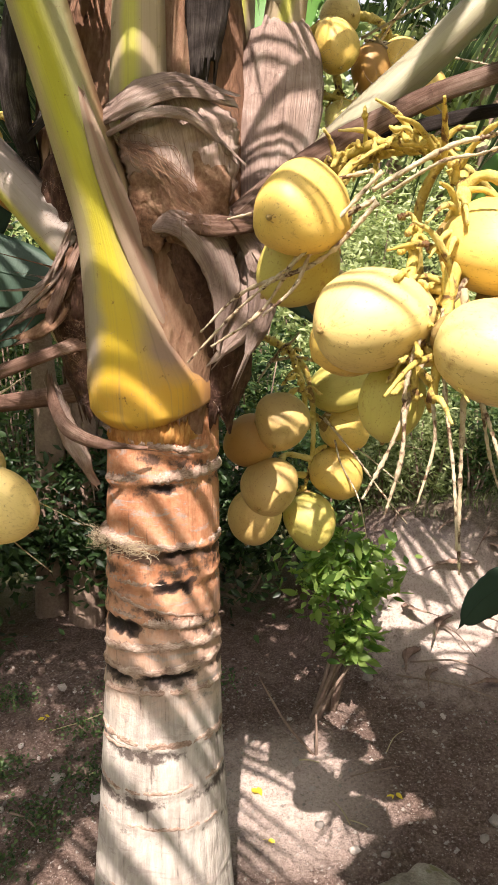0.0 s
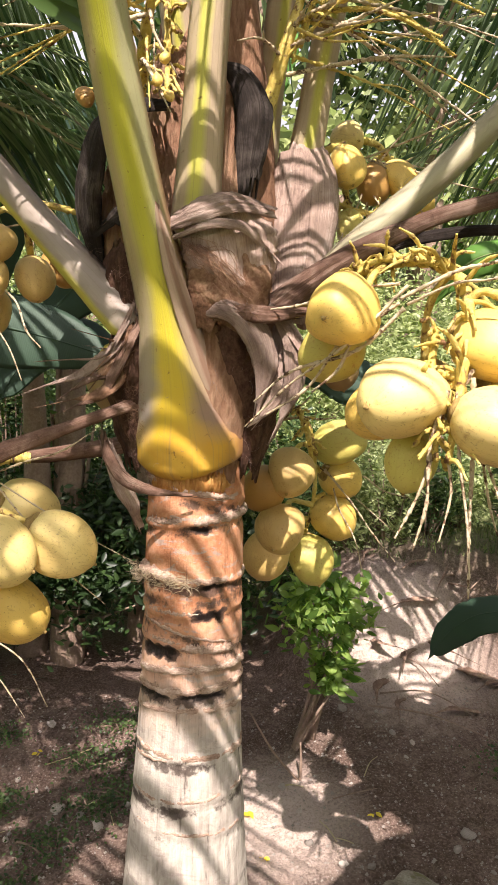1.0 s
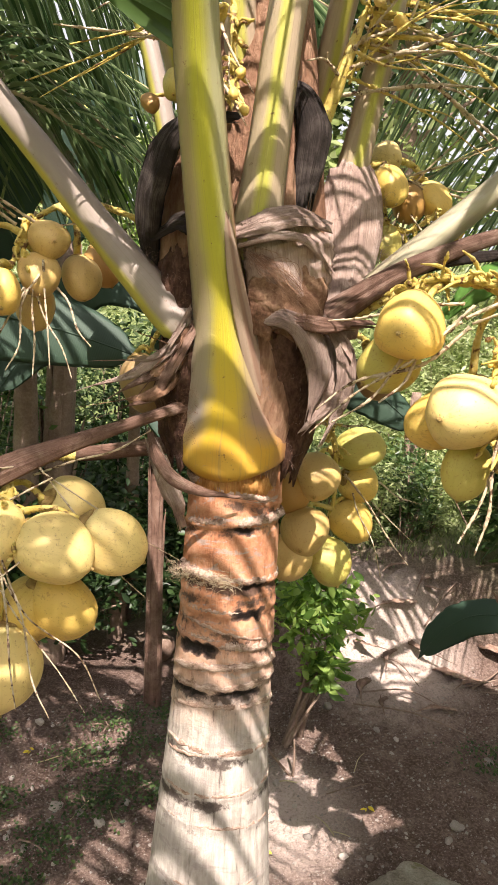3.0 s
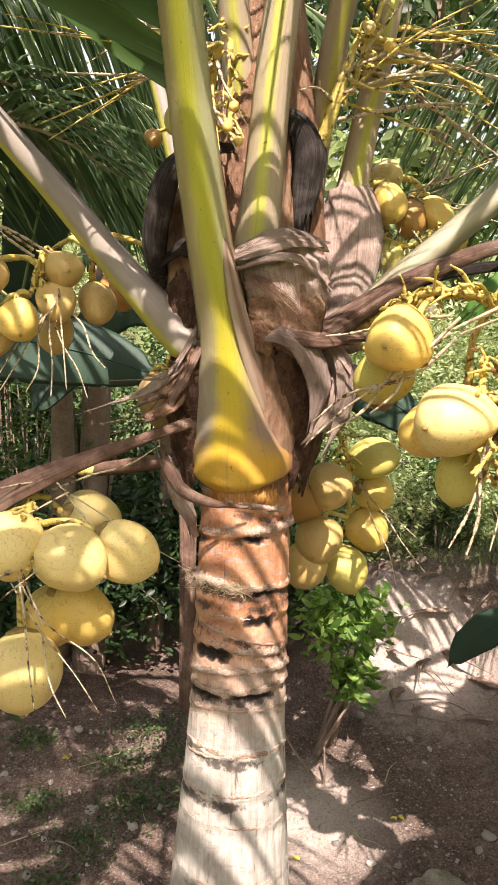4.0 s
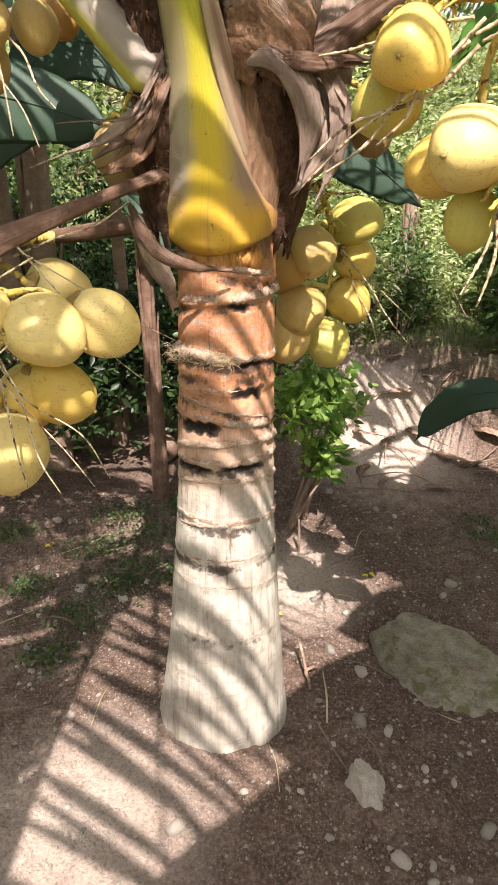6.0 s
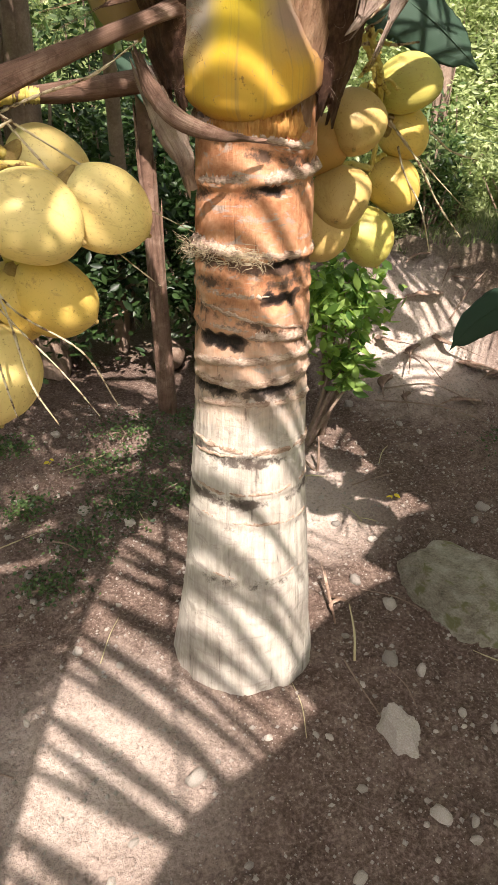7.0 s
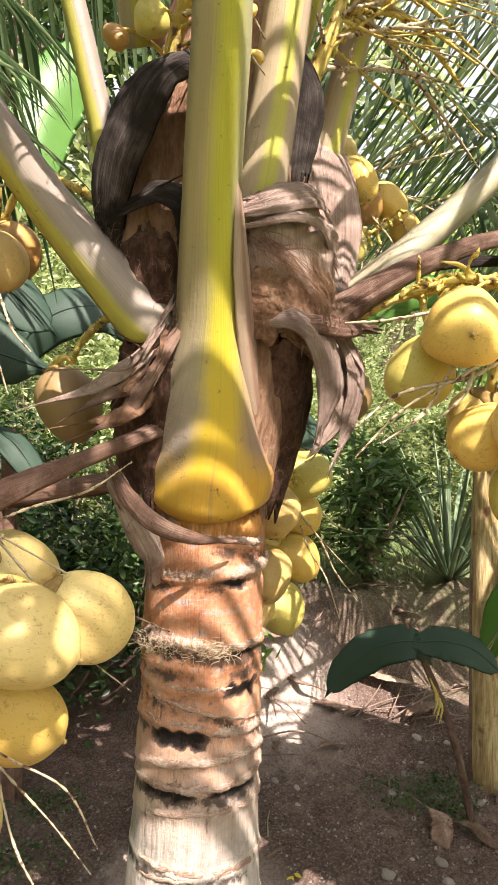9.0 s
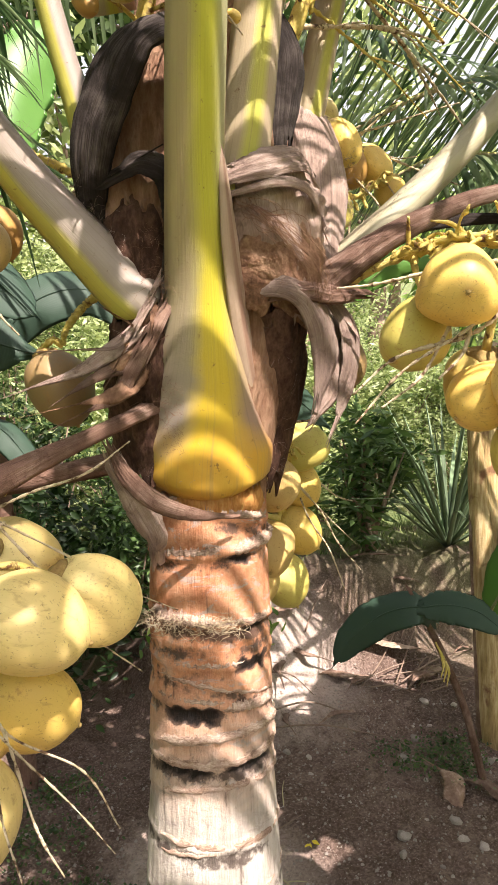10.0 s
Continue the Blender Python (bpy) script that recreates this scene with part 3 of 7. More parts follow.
def bush(name, label, category, centre, radii, clumps, per, size, material, seed, kind="", narrow=0.45, spread=0.22, twigs=6, foot=None, group=""):
    """A shrub: twigs from its foot, and leaves gathered in uneven clumps."""
    r = random.Random(seed)
    t = thing(name, label, category, group, kind)
    c, rad = Vector(centre), Vector(radii)
    foot = Vector(foot) if foot else Vector((c.x, c.y, c.z - rad.z))
    t.location = foot
    places, heads = [], []
    for _ in range(clumps):
        d = Vector((r.gauss(0, 1), r.gauss(0, 1), r.gauss(0, 1))).normalized() * r.uniform(0.35, 1.0)
        h = c + Vector((d.x * rad.x, d.y * rad.y, d.z * rad.z))
        heads.append(h - foot)
        k = r.uniform(0.5, 1.4)
        for _ in range(per):
            g = Vector((r.gauss(0, 1) * rad.x, r.gauss(0, 1) * rad.y, r.gauss(0, 1) * rad.z * 0.8)) * spread * k
            places.append(h + g - foot)
    bm = bmesh.new()
    for h in heads[:twigs]:
        tube(bm, [(r.uniform(-0.02, 0.02), r.uniform(-0.02, 0.02), -0.03), h * 0.5 + Vector((r.uniform(-1, 1), r.uniform(-1, 1), 0)) * 0.1 * rad.x, h], [0.012 * size * 16, 0.004], 9, 5)
    part("branching", bm, M_TWIG, t)
    leaf_cloud("foliage", places, size, t, material, seed + 1, narrow, fine=material in (M_BUSH, M_BUSH_SHADED, M_WEED))
    return t


# ---------------- the ground ----------------
def smooth(a, b, x):
    t = max(0.0, min(1.0, (x - a) / (b - a)))
    return t * t * (3 - 2 * t)


def ground_z(x, y):
    """Height of the ground: a gentle rise to a cut bank, then the slope of the hill behind."""
    z = 0.06 * (y - 1.5) if y < 1.5 else 0.09 * (min(y, 4.0) - 1.5)
    right = smooth(0.15, 0.6, x)
    wob = 0.12 * nz(x * 1.7, 0.3)
    z += right * 0.08 * smooth(2.6, 3.0, y)
    z += right * 0.46 * smooth(2.98 + wob, 3.38 + wob, y)
    z += (1 - right) * 0.25 * smooth(4.0, 6.0, y)
    z += 0.42 * max(0.0, min(y, 9.0) - 4.1) * smooth(3.8, 5.0, y)
    z += 0.30 * max(0.0, y - 9.0)
    if y > 40:
        z -= 0.4 * (y - 40)
    near = 1 - smooth(5, 12, abs(x) + abs(y))
    z += near * (0.02 * nz(x * 3, y * 3) + 0.014 * nz(x * 9, y * 9, 4) + 0.011 * nz(x * 26, y * 26, 8) + 0.005 * nz(x * 60, y * 60, 1))
    edge = smooth(0.3, 0.6, x) * smooth(2.85, 3.05, y) * smooth(4.0, 3.5, y)
    z += edge * (0.07 * nz(x * 4.5, y * 4.5, 11) + 0.045 * nz(x * 10, y * 10, 13) + 0.02 * nz(x * 22, y * 22, 15))
    z += 0.035 * math.exp(-((x + 0.215) ** 2 + (y - 1.53) ** 2) / 0.09)
    z += (1 - near) * 0.5 * nz(x * 0.15, y * 0.15, 2) * smooth(8, 20, y + abs(x))
    return max(-6.0, min(z, 14.0))


def axis_steps(lo, hi, fine, far):
    out, v = [], lo
    while v <= hi:
        out.append(v)
        v += fine
    s, v = fine, hi
    while v < far:
        s *= 1.28
        v += s
        out.append(v)
    s, v = fine, lo
    while v > -far:
        s *= 1.28
        v -= s
        out.insert(0, v)
    return out


xs, ys = axis_steps(-1.8, 2.2, 0.022, 400), axis_steps(0.5, 3.6, 0.022, 400)
gv = [(x, y, ground_z(x, y)) for y in ys for x in xs]
nx = len(xs)
gf = [(j * nx + i, j * nx + i + 1, (j + 1) * nx + i + 1, (j + 1) * nx + i) for j in range(len(ys) - 1) for i in range(nx - 1)]
gz = ground_z
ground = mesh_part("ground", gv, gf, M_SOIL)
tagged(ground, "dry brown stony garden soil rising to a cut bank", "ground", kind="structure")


def stone_mesh(name, seed, mat, flat=0.7, sub=2):
    bm = bmesh.new()
    bmesh.ops.create_icosphere(bm, subdivisions=sub, radius=1.0)
    for v in bm.verts:
        d = v.co.normalized()
        k = 0.85 + 0.35 * nz(d.x * 1.3 + seed, d.y * 1.3, d.z * 1.3) + 0.18 * nz(d.x * 3.1, d.y * 3.1 + seed, d.z * 3.1)
        v.co = Vector((d.x * k, d.y * k * 0.8, d.z * k * flat))
    me = bpy.data.meshes.new(name)
    bm.to_mesh(me)
    bm.free()
    me.materials.append(mat)
    return me


# ---------------- the coconut palm ----------------
palm = thing("coconut_palm", "yellow dwarf coconut palm with ringed stem and brown fibrous crown", "palm tree")
palm.location = (-0.215, 1.51, 0.0)
PALM = Vector(palm.location)
PROFILE = [(-0.12, 0.215), (0.0, 0.202), (0.06, 0.195), (0.16, 0.180), (0.3, 0.167), (0.5, 0.149), (0.8, 0.1325), (1.1, 0.1255), (1.35, 0.1225), (1.62, 0.12), (2.0, 0.10)]


def stem_radius(z):
    for (z0, r0), (z1, r1) in zip(PROFILE, PROFILE[1:]):
        if z <= z1:
            return r0 + (r1 - r0) * (z - z0) / (z1 - z0)
    return PROFILE[-1][1]


def stem_axis(z):
    return Vector((0.006 + 0.014 * z, 0.045 * max(0.0, 1 - z / 0.5) ** 2, z))


# height, tilt, tilt direction, rim, groove, darkness
RINGS = [(1.385, 0.03, 2.6, 0.006, 0.006, 0.5), (1.310, 0.014, 0.4, 0.010, 0.010, 0.55), (1.170, 0.012, 2.2, 0.010, 0.012, 0.7), (1.132, 0.006, 0.9, 0.002, 0.004, 0.5), (1.096, 0.016, 1.2, 0.006, 0.008, 0.35), (1.040, 0.030, 3.0, 0.003, 0.006, 0.45), (1.005, 0.010, 2.9, 0.007, 0.010, 0.45), (0.932, 0.014, 5.2, 0.006, 0.004, 0.2), (0.898, 0.010, 0.8, 0.006, 0.008, 0.6), (0.832, 0.014, 4.8, 0.004, 0.003, 0.2), (0.738, 0.012, 2.0, 0.004, 0.005, 0.6), (0.631, 0.010, 1.0, 0.003, 0.005, 0.65), (0.546, 0.012, 3.0, 0.003, 0.003, 0.3), (0.405, 0.012, 2.0, 0.003, 0.003, 0.35), (0.278, 0.01, 1.0, 0.002, 0.002, 0.2), (0.146, 0.01, 2.0, 0.002, 0.002, 0.1)]


# black hollows under the rims: height, from and to round the stem, half height
HOLLOWS = [(1.290, 268, 294, 0.009), (1.150, 272, 310, 0.008), (1.080, 268, 308, 0.014), (0.988, 200, 254, 0.016), (0.880, 190, 240, 0.012), (0.882, 258, 308, 0.009)]


def stem_surface(z, th):
    """Radius of the stem and how dark its scar is there."""
    r, dark = stem_radius(z), 0.0
    for z0, tilt, ph, rim, groove, dk in RINGS:
        c = z0 + tilt * math.cos(th - ph) + 0.006 * nz(math.cos(th) * 2 + z0 * 9, math.sin(th) * 2, z0)
        d = z - c
        if abs(d) < 0.08:
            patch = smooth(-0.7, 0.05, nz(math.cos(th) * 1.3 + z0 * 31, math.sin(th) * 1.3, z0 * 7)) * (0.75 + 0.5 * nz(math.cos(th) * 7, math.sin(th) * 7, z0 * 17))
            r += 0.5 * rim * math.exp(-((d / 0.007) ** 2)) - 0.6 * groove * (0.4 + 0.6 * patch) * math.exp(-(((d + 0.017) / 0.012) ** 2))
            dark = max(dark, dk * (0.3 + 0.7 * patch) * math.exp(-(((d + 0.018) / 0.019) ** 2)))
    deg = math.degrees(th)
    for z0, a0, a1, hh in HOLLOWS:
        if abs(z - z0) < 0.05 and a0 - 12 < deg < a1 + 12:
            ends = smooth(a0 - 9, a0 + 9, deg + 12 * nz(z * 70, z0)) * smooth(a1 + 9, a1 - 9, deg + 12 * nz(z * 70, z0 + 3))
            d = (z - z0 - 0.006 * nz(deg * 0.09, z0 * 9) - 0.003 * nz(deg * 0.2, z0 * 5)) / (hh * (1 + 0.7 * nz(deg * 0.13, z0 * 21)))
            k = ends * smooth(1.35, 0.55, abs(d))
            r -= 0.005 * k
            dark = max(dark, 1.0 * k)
    r += 0.003 * nz(math.cos(th) * 3, math.sin(th) * 3, z * 5) + 0.0015 * nz(math.cos(th) * 12, math.sin(th) * 12, z * 3)
    if z < 0.12:
        r += (0.12 - z) * 0.06 * nz(math.cos(th) * 4, math.sin(th) * 4, 5)
    return r, dark


bm = bmesh.new()
uvl = bm.loops.layers.uv.verify()
SEG, zs = 150, [-0.12 + 0.0044 * k for k in range(395)]
rows, darks = [], []
for z in zs:
    row, dk = [], []
    for j in range(SEG):
        th = 2 * math.pi * j / SEG
        r, d = stem_surface(z, th)
        row.append(bm.verts.new(stem_axis(z) + Vector((math.cos(th) * r, math.sin(th) * r, 0))))
        dk.append(d)
    rows.append(row)
    darks.append(dk)
for k in range(len(zs) - 1):
    for j in range(SEG):
        i2 = (j + 1) % SEG
        f = bm.faces.new((rows[k][j], rows[k][i2], rows[k + 1][i2], rows[k + 1][j]))
        f.smooth = True
        for lp, d in zip(f.loops, (darks[k][j], darks[k][i2], darks[k + 1][i2], darks[k + 1][j])):
            lp[uvl].uv = (j / SEG, d)
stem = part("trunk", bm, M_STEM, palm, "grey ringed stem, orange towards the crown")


def rim_band(z0, tilt, ph, a0, a1, high, out, seed):
    """A ragged rim left by a fallen leaf base, part of the way round the stem. Angles in degrees."""
    bm = bmesh.new()
    n = 120
    rows = []
    for k in range(n + 1):
        th = radians(a0 + (a1 - a0) * k / n)
        z = z0 + tilt * math.cos(th - ph) + 0.005 * nz(k * 0.14, seed) + 0.002 * nz(k * 0.7, seed)
        end = min(1.0, 6 * min(k, n - k) / n)
        h = high * (0.5 + 0.5 * end) * (1 + 0.7 * nz(k * 0.2, seed, 2) + 0.3 * nz(k * 0.8, seed, 12)) * end
        o = out * (1 + 0.8 * nz(k * 0.17, seed, 5) + 0.6 * nz(k * 0.9, seed, 15)) * end
        row = []
        for dz, dr in ((-h * 0.3, 0.0), (-h * 0.2, 0.6), (h * 0.1, 1.0), (h * 0.45, 0.75), (h * 0.6 + 0.45 * h * nz(k * 0.9, seed, 8), 0.35), (h * 0.45, -0.3)):
            r = stem_radius(z) - 0.002 + o * dr
            row.append(bm.verts.new(stem_axis(z + dz) + Vector((math.cos(th) * r, math.sin(th) * r, 0))))
        rows.append(row)
    for a, b in zip(rows, rows[1:]):
        for j in range(5):
            bm.faces.new((a[j], b[j], b[j + 1], a[j + 1])).smooth = True
    return part("leaf_scar", bm, M_SCAR, stem)


for args in ((1.392, 0.030, 2.6, 150, 330, 0.028, 0.013, 1), (1.316, 0.014, 0.4, 190, 262, 0.026, 0.009, 2), (1.312, 0.016, 0.4, 255, 372, 0.040, 0.016, 21), (1.174, 0.012, 2.2, 175, 258, 0.040, 0.022, 3), (1.176, 0.014, 2.0, 250, 380, 0.026, 0.009, 4), (1.100, 0.016, 1.2, 195, 278, 0.016, 0.007, 5), (1.034, 0.030, 3.0, 185, 330, 0.014, 0.005, 17), (1.012, 0.01, 2.9, 180, 262, 0.016, 0.006, 6), (1.000, 0.01, 2.9, 250, 330, 0.034, 0.009, 16), (0.934, 0.014, 5.2, 170, 385, 0.018, 0.007, 18), (0.902, 0.010, 0.8, 170, 380, 0.016, 0.006, 7), (0.834, 0.014, 4.8, 175, 380, 0.013, 0.005, 19), (0.742, 0.012, 2.0, 170, 380, 0.012, 0.004, 8), (0.712, 0.016, 5.0, 180, 370, 0.009, 0.003, 20), (0.634, 0.01, 1.0, 180, 370, 0.010, 0.003, 9), (0.548, 0.012, 3.0, 190, 360, 0.008, 0.003, 10), (0.405, 0.012, 2.0, 190, 360, 0.007, 0.002, 22)):
    k = 0.7 if args[0] > 0.95 else 1.25
    rim_band(*args[:5], args[5] * k, args[6] * k, args[7])
lip = rim_band(1.398, 0.004, 1.0, 200, 318, 0.05, 0.012, 12)
lip.data.materials[0] = M_FOOT
tagged(lip, "orange-brown lip under the yellow stalk foot")
bm = bmesh.new()
r = random.Random(3)
spots = []
for _ in range(260):
    th = radians(r.uniform(178, 268))
    q = stem_axis(1.172) + Vector((math.cos(th) * 0.145, math.sin(th) * 0.145, r.gauss(0, 0.009)))
    spots.append((q, (-math.sin(th) * r.choice((-1.4, 1.4)) + 0.5 * math.cos(th), math.cos(th) * r.choice((-1, 1)) + 0.5 * math.sin(th), r.uniform(-0.5, 0.2))))
hairs(bm, spots, 0.034, 0.0007, 1.0, r)
tagged(part("frayed_fibre", bm, M_STRAND, stem), kind="stuff")


def rel(pts):
    return [Vector(p) - PALM for p in pts]


# crown core: matted fibre round the growing heart
bm = bmesh.new()
core = [(1.40, 0.118), (1.46, 0.122), (1.55, 0.145), (1.68, 0.178), (1.85, 0.192), (2.05, 0.18), (2.3, 0.15), (2.6, 0.11), (2.95, 0.05)]
rows = []
for k in range(90):
    z = 1.40 + 1.55 * k / 89
    for (z0, r0), (z1, r1) in zip(core, core[1:]):
        if z <= z1 + 1e-6:
            rr = r0 + (r1 - r0) * (z - z0) / (z1 - z0)
            break
    row = []
    for j in range(72):
        th = 2 * math.pi * j / 72
        w = rr * (1 + 0.10 * nz(math.cos(th) * 2.2, math.sin(th) * 2.2, z * 3) + 0.04 * nz(math.cos(th) * 9, math.sin(th) * 9, z * 6))
        row.append(bm.verts.new(stem_axis(z) + Vector((0.005 + math.cos(th) * w, math.sin(th) * w, 0))))
    rows.append(row)
for a, b in zip(rows, rows[1:]):
    for j in range(72):
        bm.faces.new((a[j], a[(j + 1) % 72], b[(j + 1) % 72], b[j])).smooth = True
heart = part("crown_fibre", bm, M_HEART, palm, "matted reddish-brown fibre round the crown")

# living fronds; G, V and X are out of view, added to cast shade
F_LINE = [(-0.222, 1.412, 1.402), (-0.228, 1.395, 1.442), (-0.230, 1.380, 1.50), (-0.240, 1.36, 1.62), (-0.266, 1.325, 1.80), (-0.312, 1.25, 1.98), (-0.352, 1.15, 2.16), (-0.385, 1.055, 2.34), (-0.45, 0.76, 2.74), (-0.53, 0.28, 3.08), (-0.66, -0.35, 3.26), (-0.85, -1.0, 3.2), (-0.98, -1.6, 2.95)]
fr = frond(palm, rel(F_LINE), [0.160, 0.276, 0.290, 0.218, 0.140, 0.107, 0.098, 0.092, 0.078, 0.06, 0.045, 0.03, 0.012], [0.006, 0.04, 0.036, 0.03, 0.03, 0.03, 0.03, 0.03, 0.028, 0.024, 0.02, 0.014, 0.006], [205, 205, 195, 150, 105, 80, 70, 70, 60, 60, 60, 60, 60], [(-0.22, -1, -0.02)] * 3 + [(-0.1, -1, 0)] * 3 + [(-0.1, -0.8, -0.6)] * 7, M_FRONT, M_FROND, "deep yellow swollen foot, yellow-green stalk above", 11, start=0.60, count=46, length=0.95, droop=0.14, blade=0.045, ease=1.3, angle=66, rake=-18, sides=(-1,))
# unseen leaflets, set wide to shade the ground and the side stalk
leaflets("leafage", rel(F_LINE), fr, M_FROND, 34, 0.9, 0.085, 0.83, 0.14, seed=211, angle=56, sides=(1,))
leaflets("leafage", rel(F_LINE[:9]), fr, M_FROND, 15, 0.95, 0.06, 0.84, 0.14, seed=212, angle=62, rake=0, sides=(1,))
B_LINE = [(-0.215, 1.34, 1.90), (-0.203, 1.29, 2.03), (-0.192, 1.255, 2.2), (-0.178, 1.22, 2.43), (-0.14, 1.18, 2.75), (-0.06, 1.2, 3.1), (0.08, 1.32, 3.45), (0.3, 1.6, 3.75), (0.6, 2.0, 3.8)]
frond(palm, rel(B_LINE), [0.12, 0.108, 0.092, 0.085, 0.075, 0.06, 0.045, 0.03, 0.012], [0.03, 0.03, 0.03, 0.028, 0.025, 0.022, 0.018, 0.012, 0.006], 75, [(-0.1, -1, 0.1)] * 4 + [(-0.1, -0.8, -0.5)] * 5, M_GREEN, M_FROND, "pale yellow-green stalk with brown edges", 12, start=0.5, count=44, length=0.8, droop=0.25, blade=0.042)
G_LINE = [(-0.22, 1.46, 2.30), (-0.29, 1.33, 2.75), (-0.36, 1.02, 3.2), (-0.44, 0.5, 3.58), (-0.50, -0.15, 3.76), (-0.54, -0.9, 3.68), (-0.56, -1.6, 3.35)]
frond(palm, rel(G_LINE), [0.09, 0.075, 0.062, 0.05, 0.04, 0.028, 0.01], [0.026, 0.024, 0.022, 0.02, 0.016, 0.012, 0.006], 75, [(-0.1, -1, 0.1)] * 2 + [(-0.1, -0.7, -0.6)] * 5, M_GREEN, M_FROND, "", 19, start=0.38, count=16, length=0.95, droop=0.12, blade=0.034, sides=(-1,))
L_LINE = [(-0.345, 1.41, 1.762), (-0.368, 1.405, 1.786), (-0.41, 1.42, 1.832), (-0.56, 1.44, 1.995), (-0.75, 1.405, 2.205), (-1.0, 1.34, 2.44), (-1.5, 1.2, 2.75), (-2.2, 1.0, 2.85), (-2.9, 0.8, 2.6)]
frond(palm, rel(L_LINE), [0.07, 0.108, 0.108, 0.084, 0.07, 0.062, 0.055, 0.035, 0.012], [0.03, 0.03, 0.03, 0.028, 0.026, 0.022, 0.02, 0.014, 0.006], 80, (-0.35, -0.9, -0.15), M_PALE, M_FROND, "pale grey-green stalk with yellow lower edge", 13, start=0.6, count=44, length=0.7, droop=0.4)
R_LINE = [(0.08, 1.43, 1.87), (0.14, 1.385, 1.93), (0.205, 1.345, 1.995), (0.405, 1.325, 2.175), (0.65, 1.3, 2.42), (1.1, 1.26, 2.8), (1.7, 1.2, 3.1), (2.3, 1.1, 3.1)]
frond(palm, rel(R_LINE), [0.075, 0.075, 0.07, 0.066, 0.06, 0.048, 0.032, 0.012], [0.028, 0.028, 0.026, 0.024, 0.022, 0.018, 0.014, 0.006], 80, (0.2, -0.95, 0.1), M_BARRED, M_FROND, "pale green stalk barred with shade", 14, start=0.8, count=24, length=0.7, droop=0.4)
S_LINE = [(0.05, 1.50, 2.12), (0.075, 1.475, 2.25), (0.105, 1.43, 2.46), (0.17, 1.38, 2.8), (0.35, 1.3, 3.2), (0.7, 1.15, 3.45), (1.2, 1.0, 3.5)]
frond(palm, rel(S_LINE), [0.09, 0.085, 0.072, 0.062, 0.05, 0.035, 0.012], [0.028, 0.026, 0.024, 0.02, 0.018, 0.012, 0.006], 80, (0.1, -1, 0.1), M_GREEN, M_FROND, "", 15, start=0.5, count=40, length=0.7, droop=0.3)
K_LINE = [(-0.36, 1.68, 2.15), (-0.40, 1.70, 2.32), (-0.50, 1.73, 2.68), (-0.68, 1.8, 3.05), (-1.0, 1.9, 3.35), (-1.6, 2.05, 3.4)]
frond(palm, rel(K_LINE), [0.07, 0.06, 0.052, 0.045, 0.035, 0.012], [0.026, 0.025, 0.022, 0.02, 0.014, 0.006], 80, (-0.2, -1, 0.1), M_PALE, M_FROND, "", 16, start=0.5, count=40, length=0.7, droop=0.3)

# overhead fronds added as blockers for the left ground and the right crown
V_LINE = [(-0.36, 1.50, 2.35), (-0.58, 1.25, 2.85), (-0.95, 0.80, 3.25), (-1.35, 0.28, 3.45), (-1.70, -0.25, 3.45), (-2.05, -0.80, 3.2)]
frond(palm, rel(V_LINE), [0.085, 0.07, 0.06, 0.05, 0.035, 0.012], [0.025, 0.024, 0.022, 0.02, 0.014, 0.006], 75, (-0.2, -0.8, -0.5), M_GREEN, M_FROND, "", 17, start=0.28, count=56, length=0.8, droop=0.15, blade=0.042)
X_LINE = [(-0.03, 1.60, 2.05), (-0.01, 1.50, 2.45), (0.06, 1.22, 2.85), (0.30, 0.72, 3.24), (0.62, 0.15, 3.48), (0.88, -0.45, 3.50), (1.05, -1.0, 3.3)]
frond(palm, rel(X_LINE), [0.08, 0.075, 0.07, 0.058, 0.045, 0.03, 0.012], [0.025, 0.024, 0.024, 0.022, 0.018, 0.014, 0.006], 75, (0.2, -0.8, -0.5), M_GREEN, M_FROND, "", 18, start=0.40, count=15, length=0.75, droop=0.12, blade=0.042, angle=60, rake=0)


def sheath(name, ctrl, width, thick, curl, face, material, label="", parent=palm, n=52, m=26, rag=0.22, wave=0.08, seed=0.0, crumple=0.2):
    bm = bmesh.new()
    sweep(bm, rel(ctrl), width, thick, curl, face, n, m, rag, wave, seed, crumple)
    return part(name, bm, material, parent, label)


# dry leaf bases and sheaths of the crown
sheath("old_leaf_base", [(0.035, 1.415, 1.80), (0.045, 1.425, 1.90), (0.06, 1.435, 2.05), (0.068, 1.452, 2.16), (0.062, 1.465, 2.225)], [0.11, 0.15, 0.17, 0.16, 0.12], [0.03, 0.035, 0.03, 0.022, 0.008], [70, 60, 55, 60, 50], (0.05, -1, 0.1), M_DRY, "broad dry grey-brown leaf base cut off at the top", rag=0.07, seed=1, crumple=0.1)
sheath("strap", [(-0.245, 1.262, 1.985), (-0.19, 1.232, 2.004), (-0.12, 1.24, 2.025), (-0.045, 1.31, 2.03)], [0.04, 0.06, 0.055, 0.04], 0.004, 40, (-0.1, -1, 0.3), M_DRY, "brown curled strip across the crown", seed=2)
sheath("old_leaf_base", [(-0.10, 1.30, 1.80), (-0.115, 1.275, 1.88), (-0.13, 1.26, 1.95), (-0.15, 1.262, 2.00)], [0.15, 0.20, 0.22, 0.17], 0.010, 85, (0.05, -1, 0.05), M_DRY, "tan dry sheath barred with shade", seed=3)
sheath("strap", [(-0.235, 1.262, 1.955), (-0.17, 1.225, 1.972), (-0.10, 1.238, 1.97), (-0.05, 1.275, 1.935)], [0.012, 0.022, 0.025, 0.015], 0.004, 40, (-0.1, -1, 0.3), M_DRY, seed=23)
bm = bmesh.new()
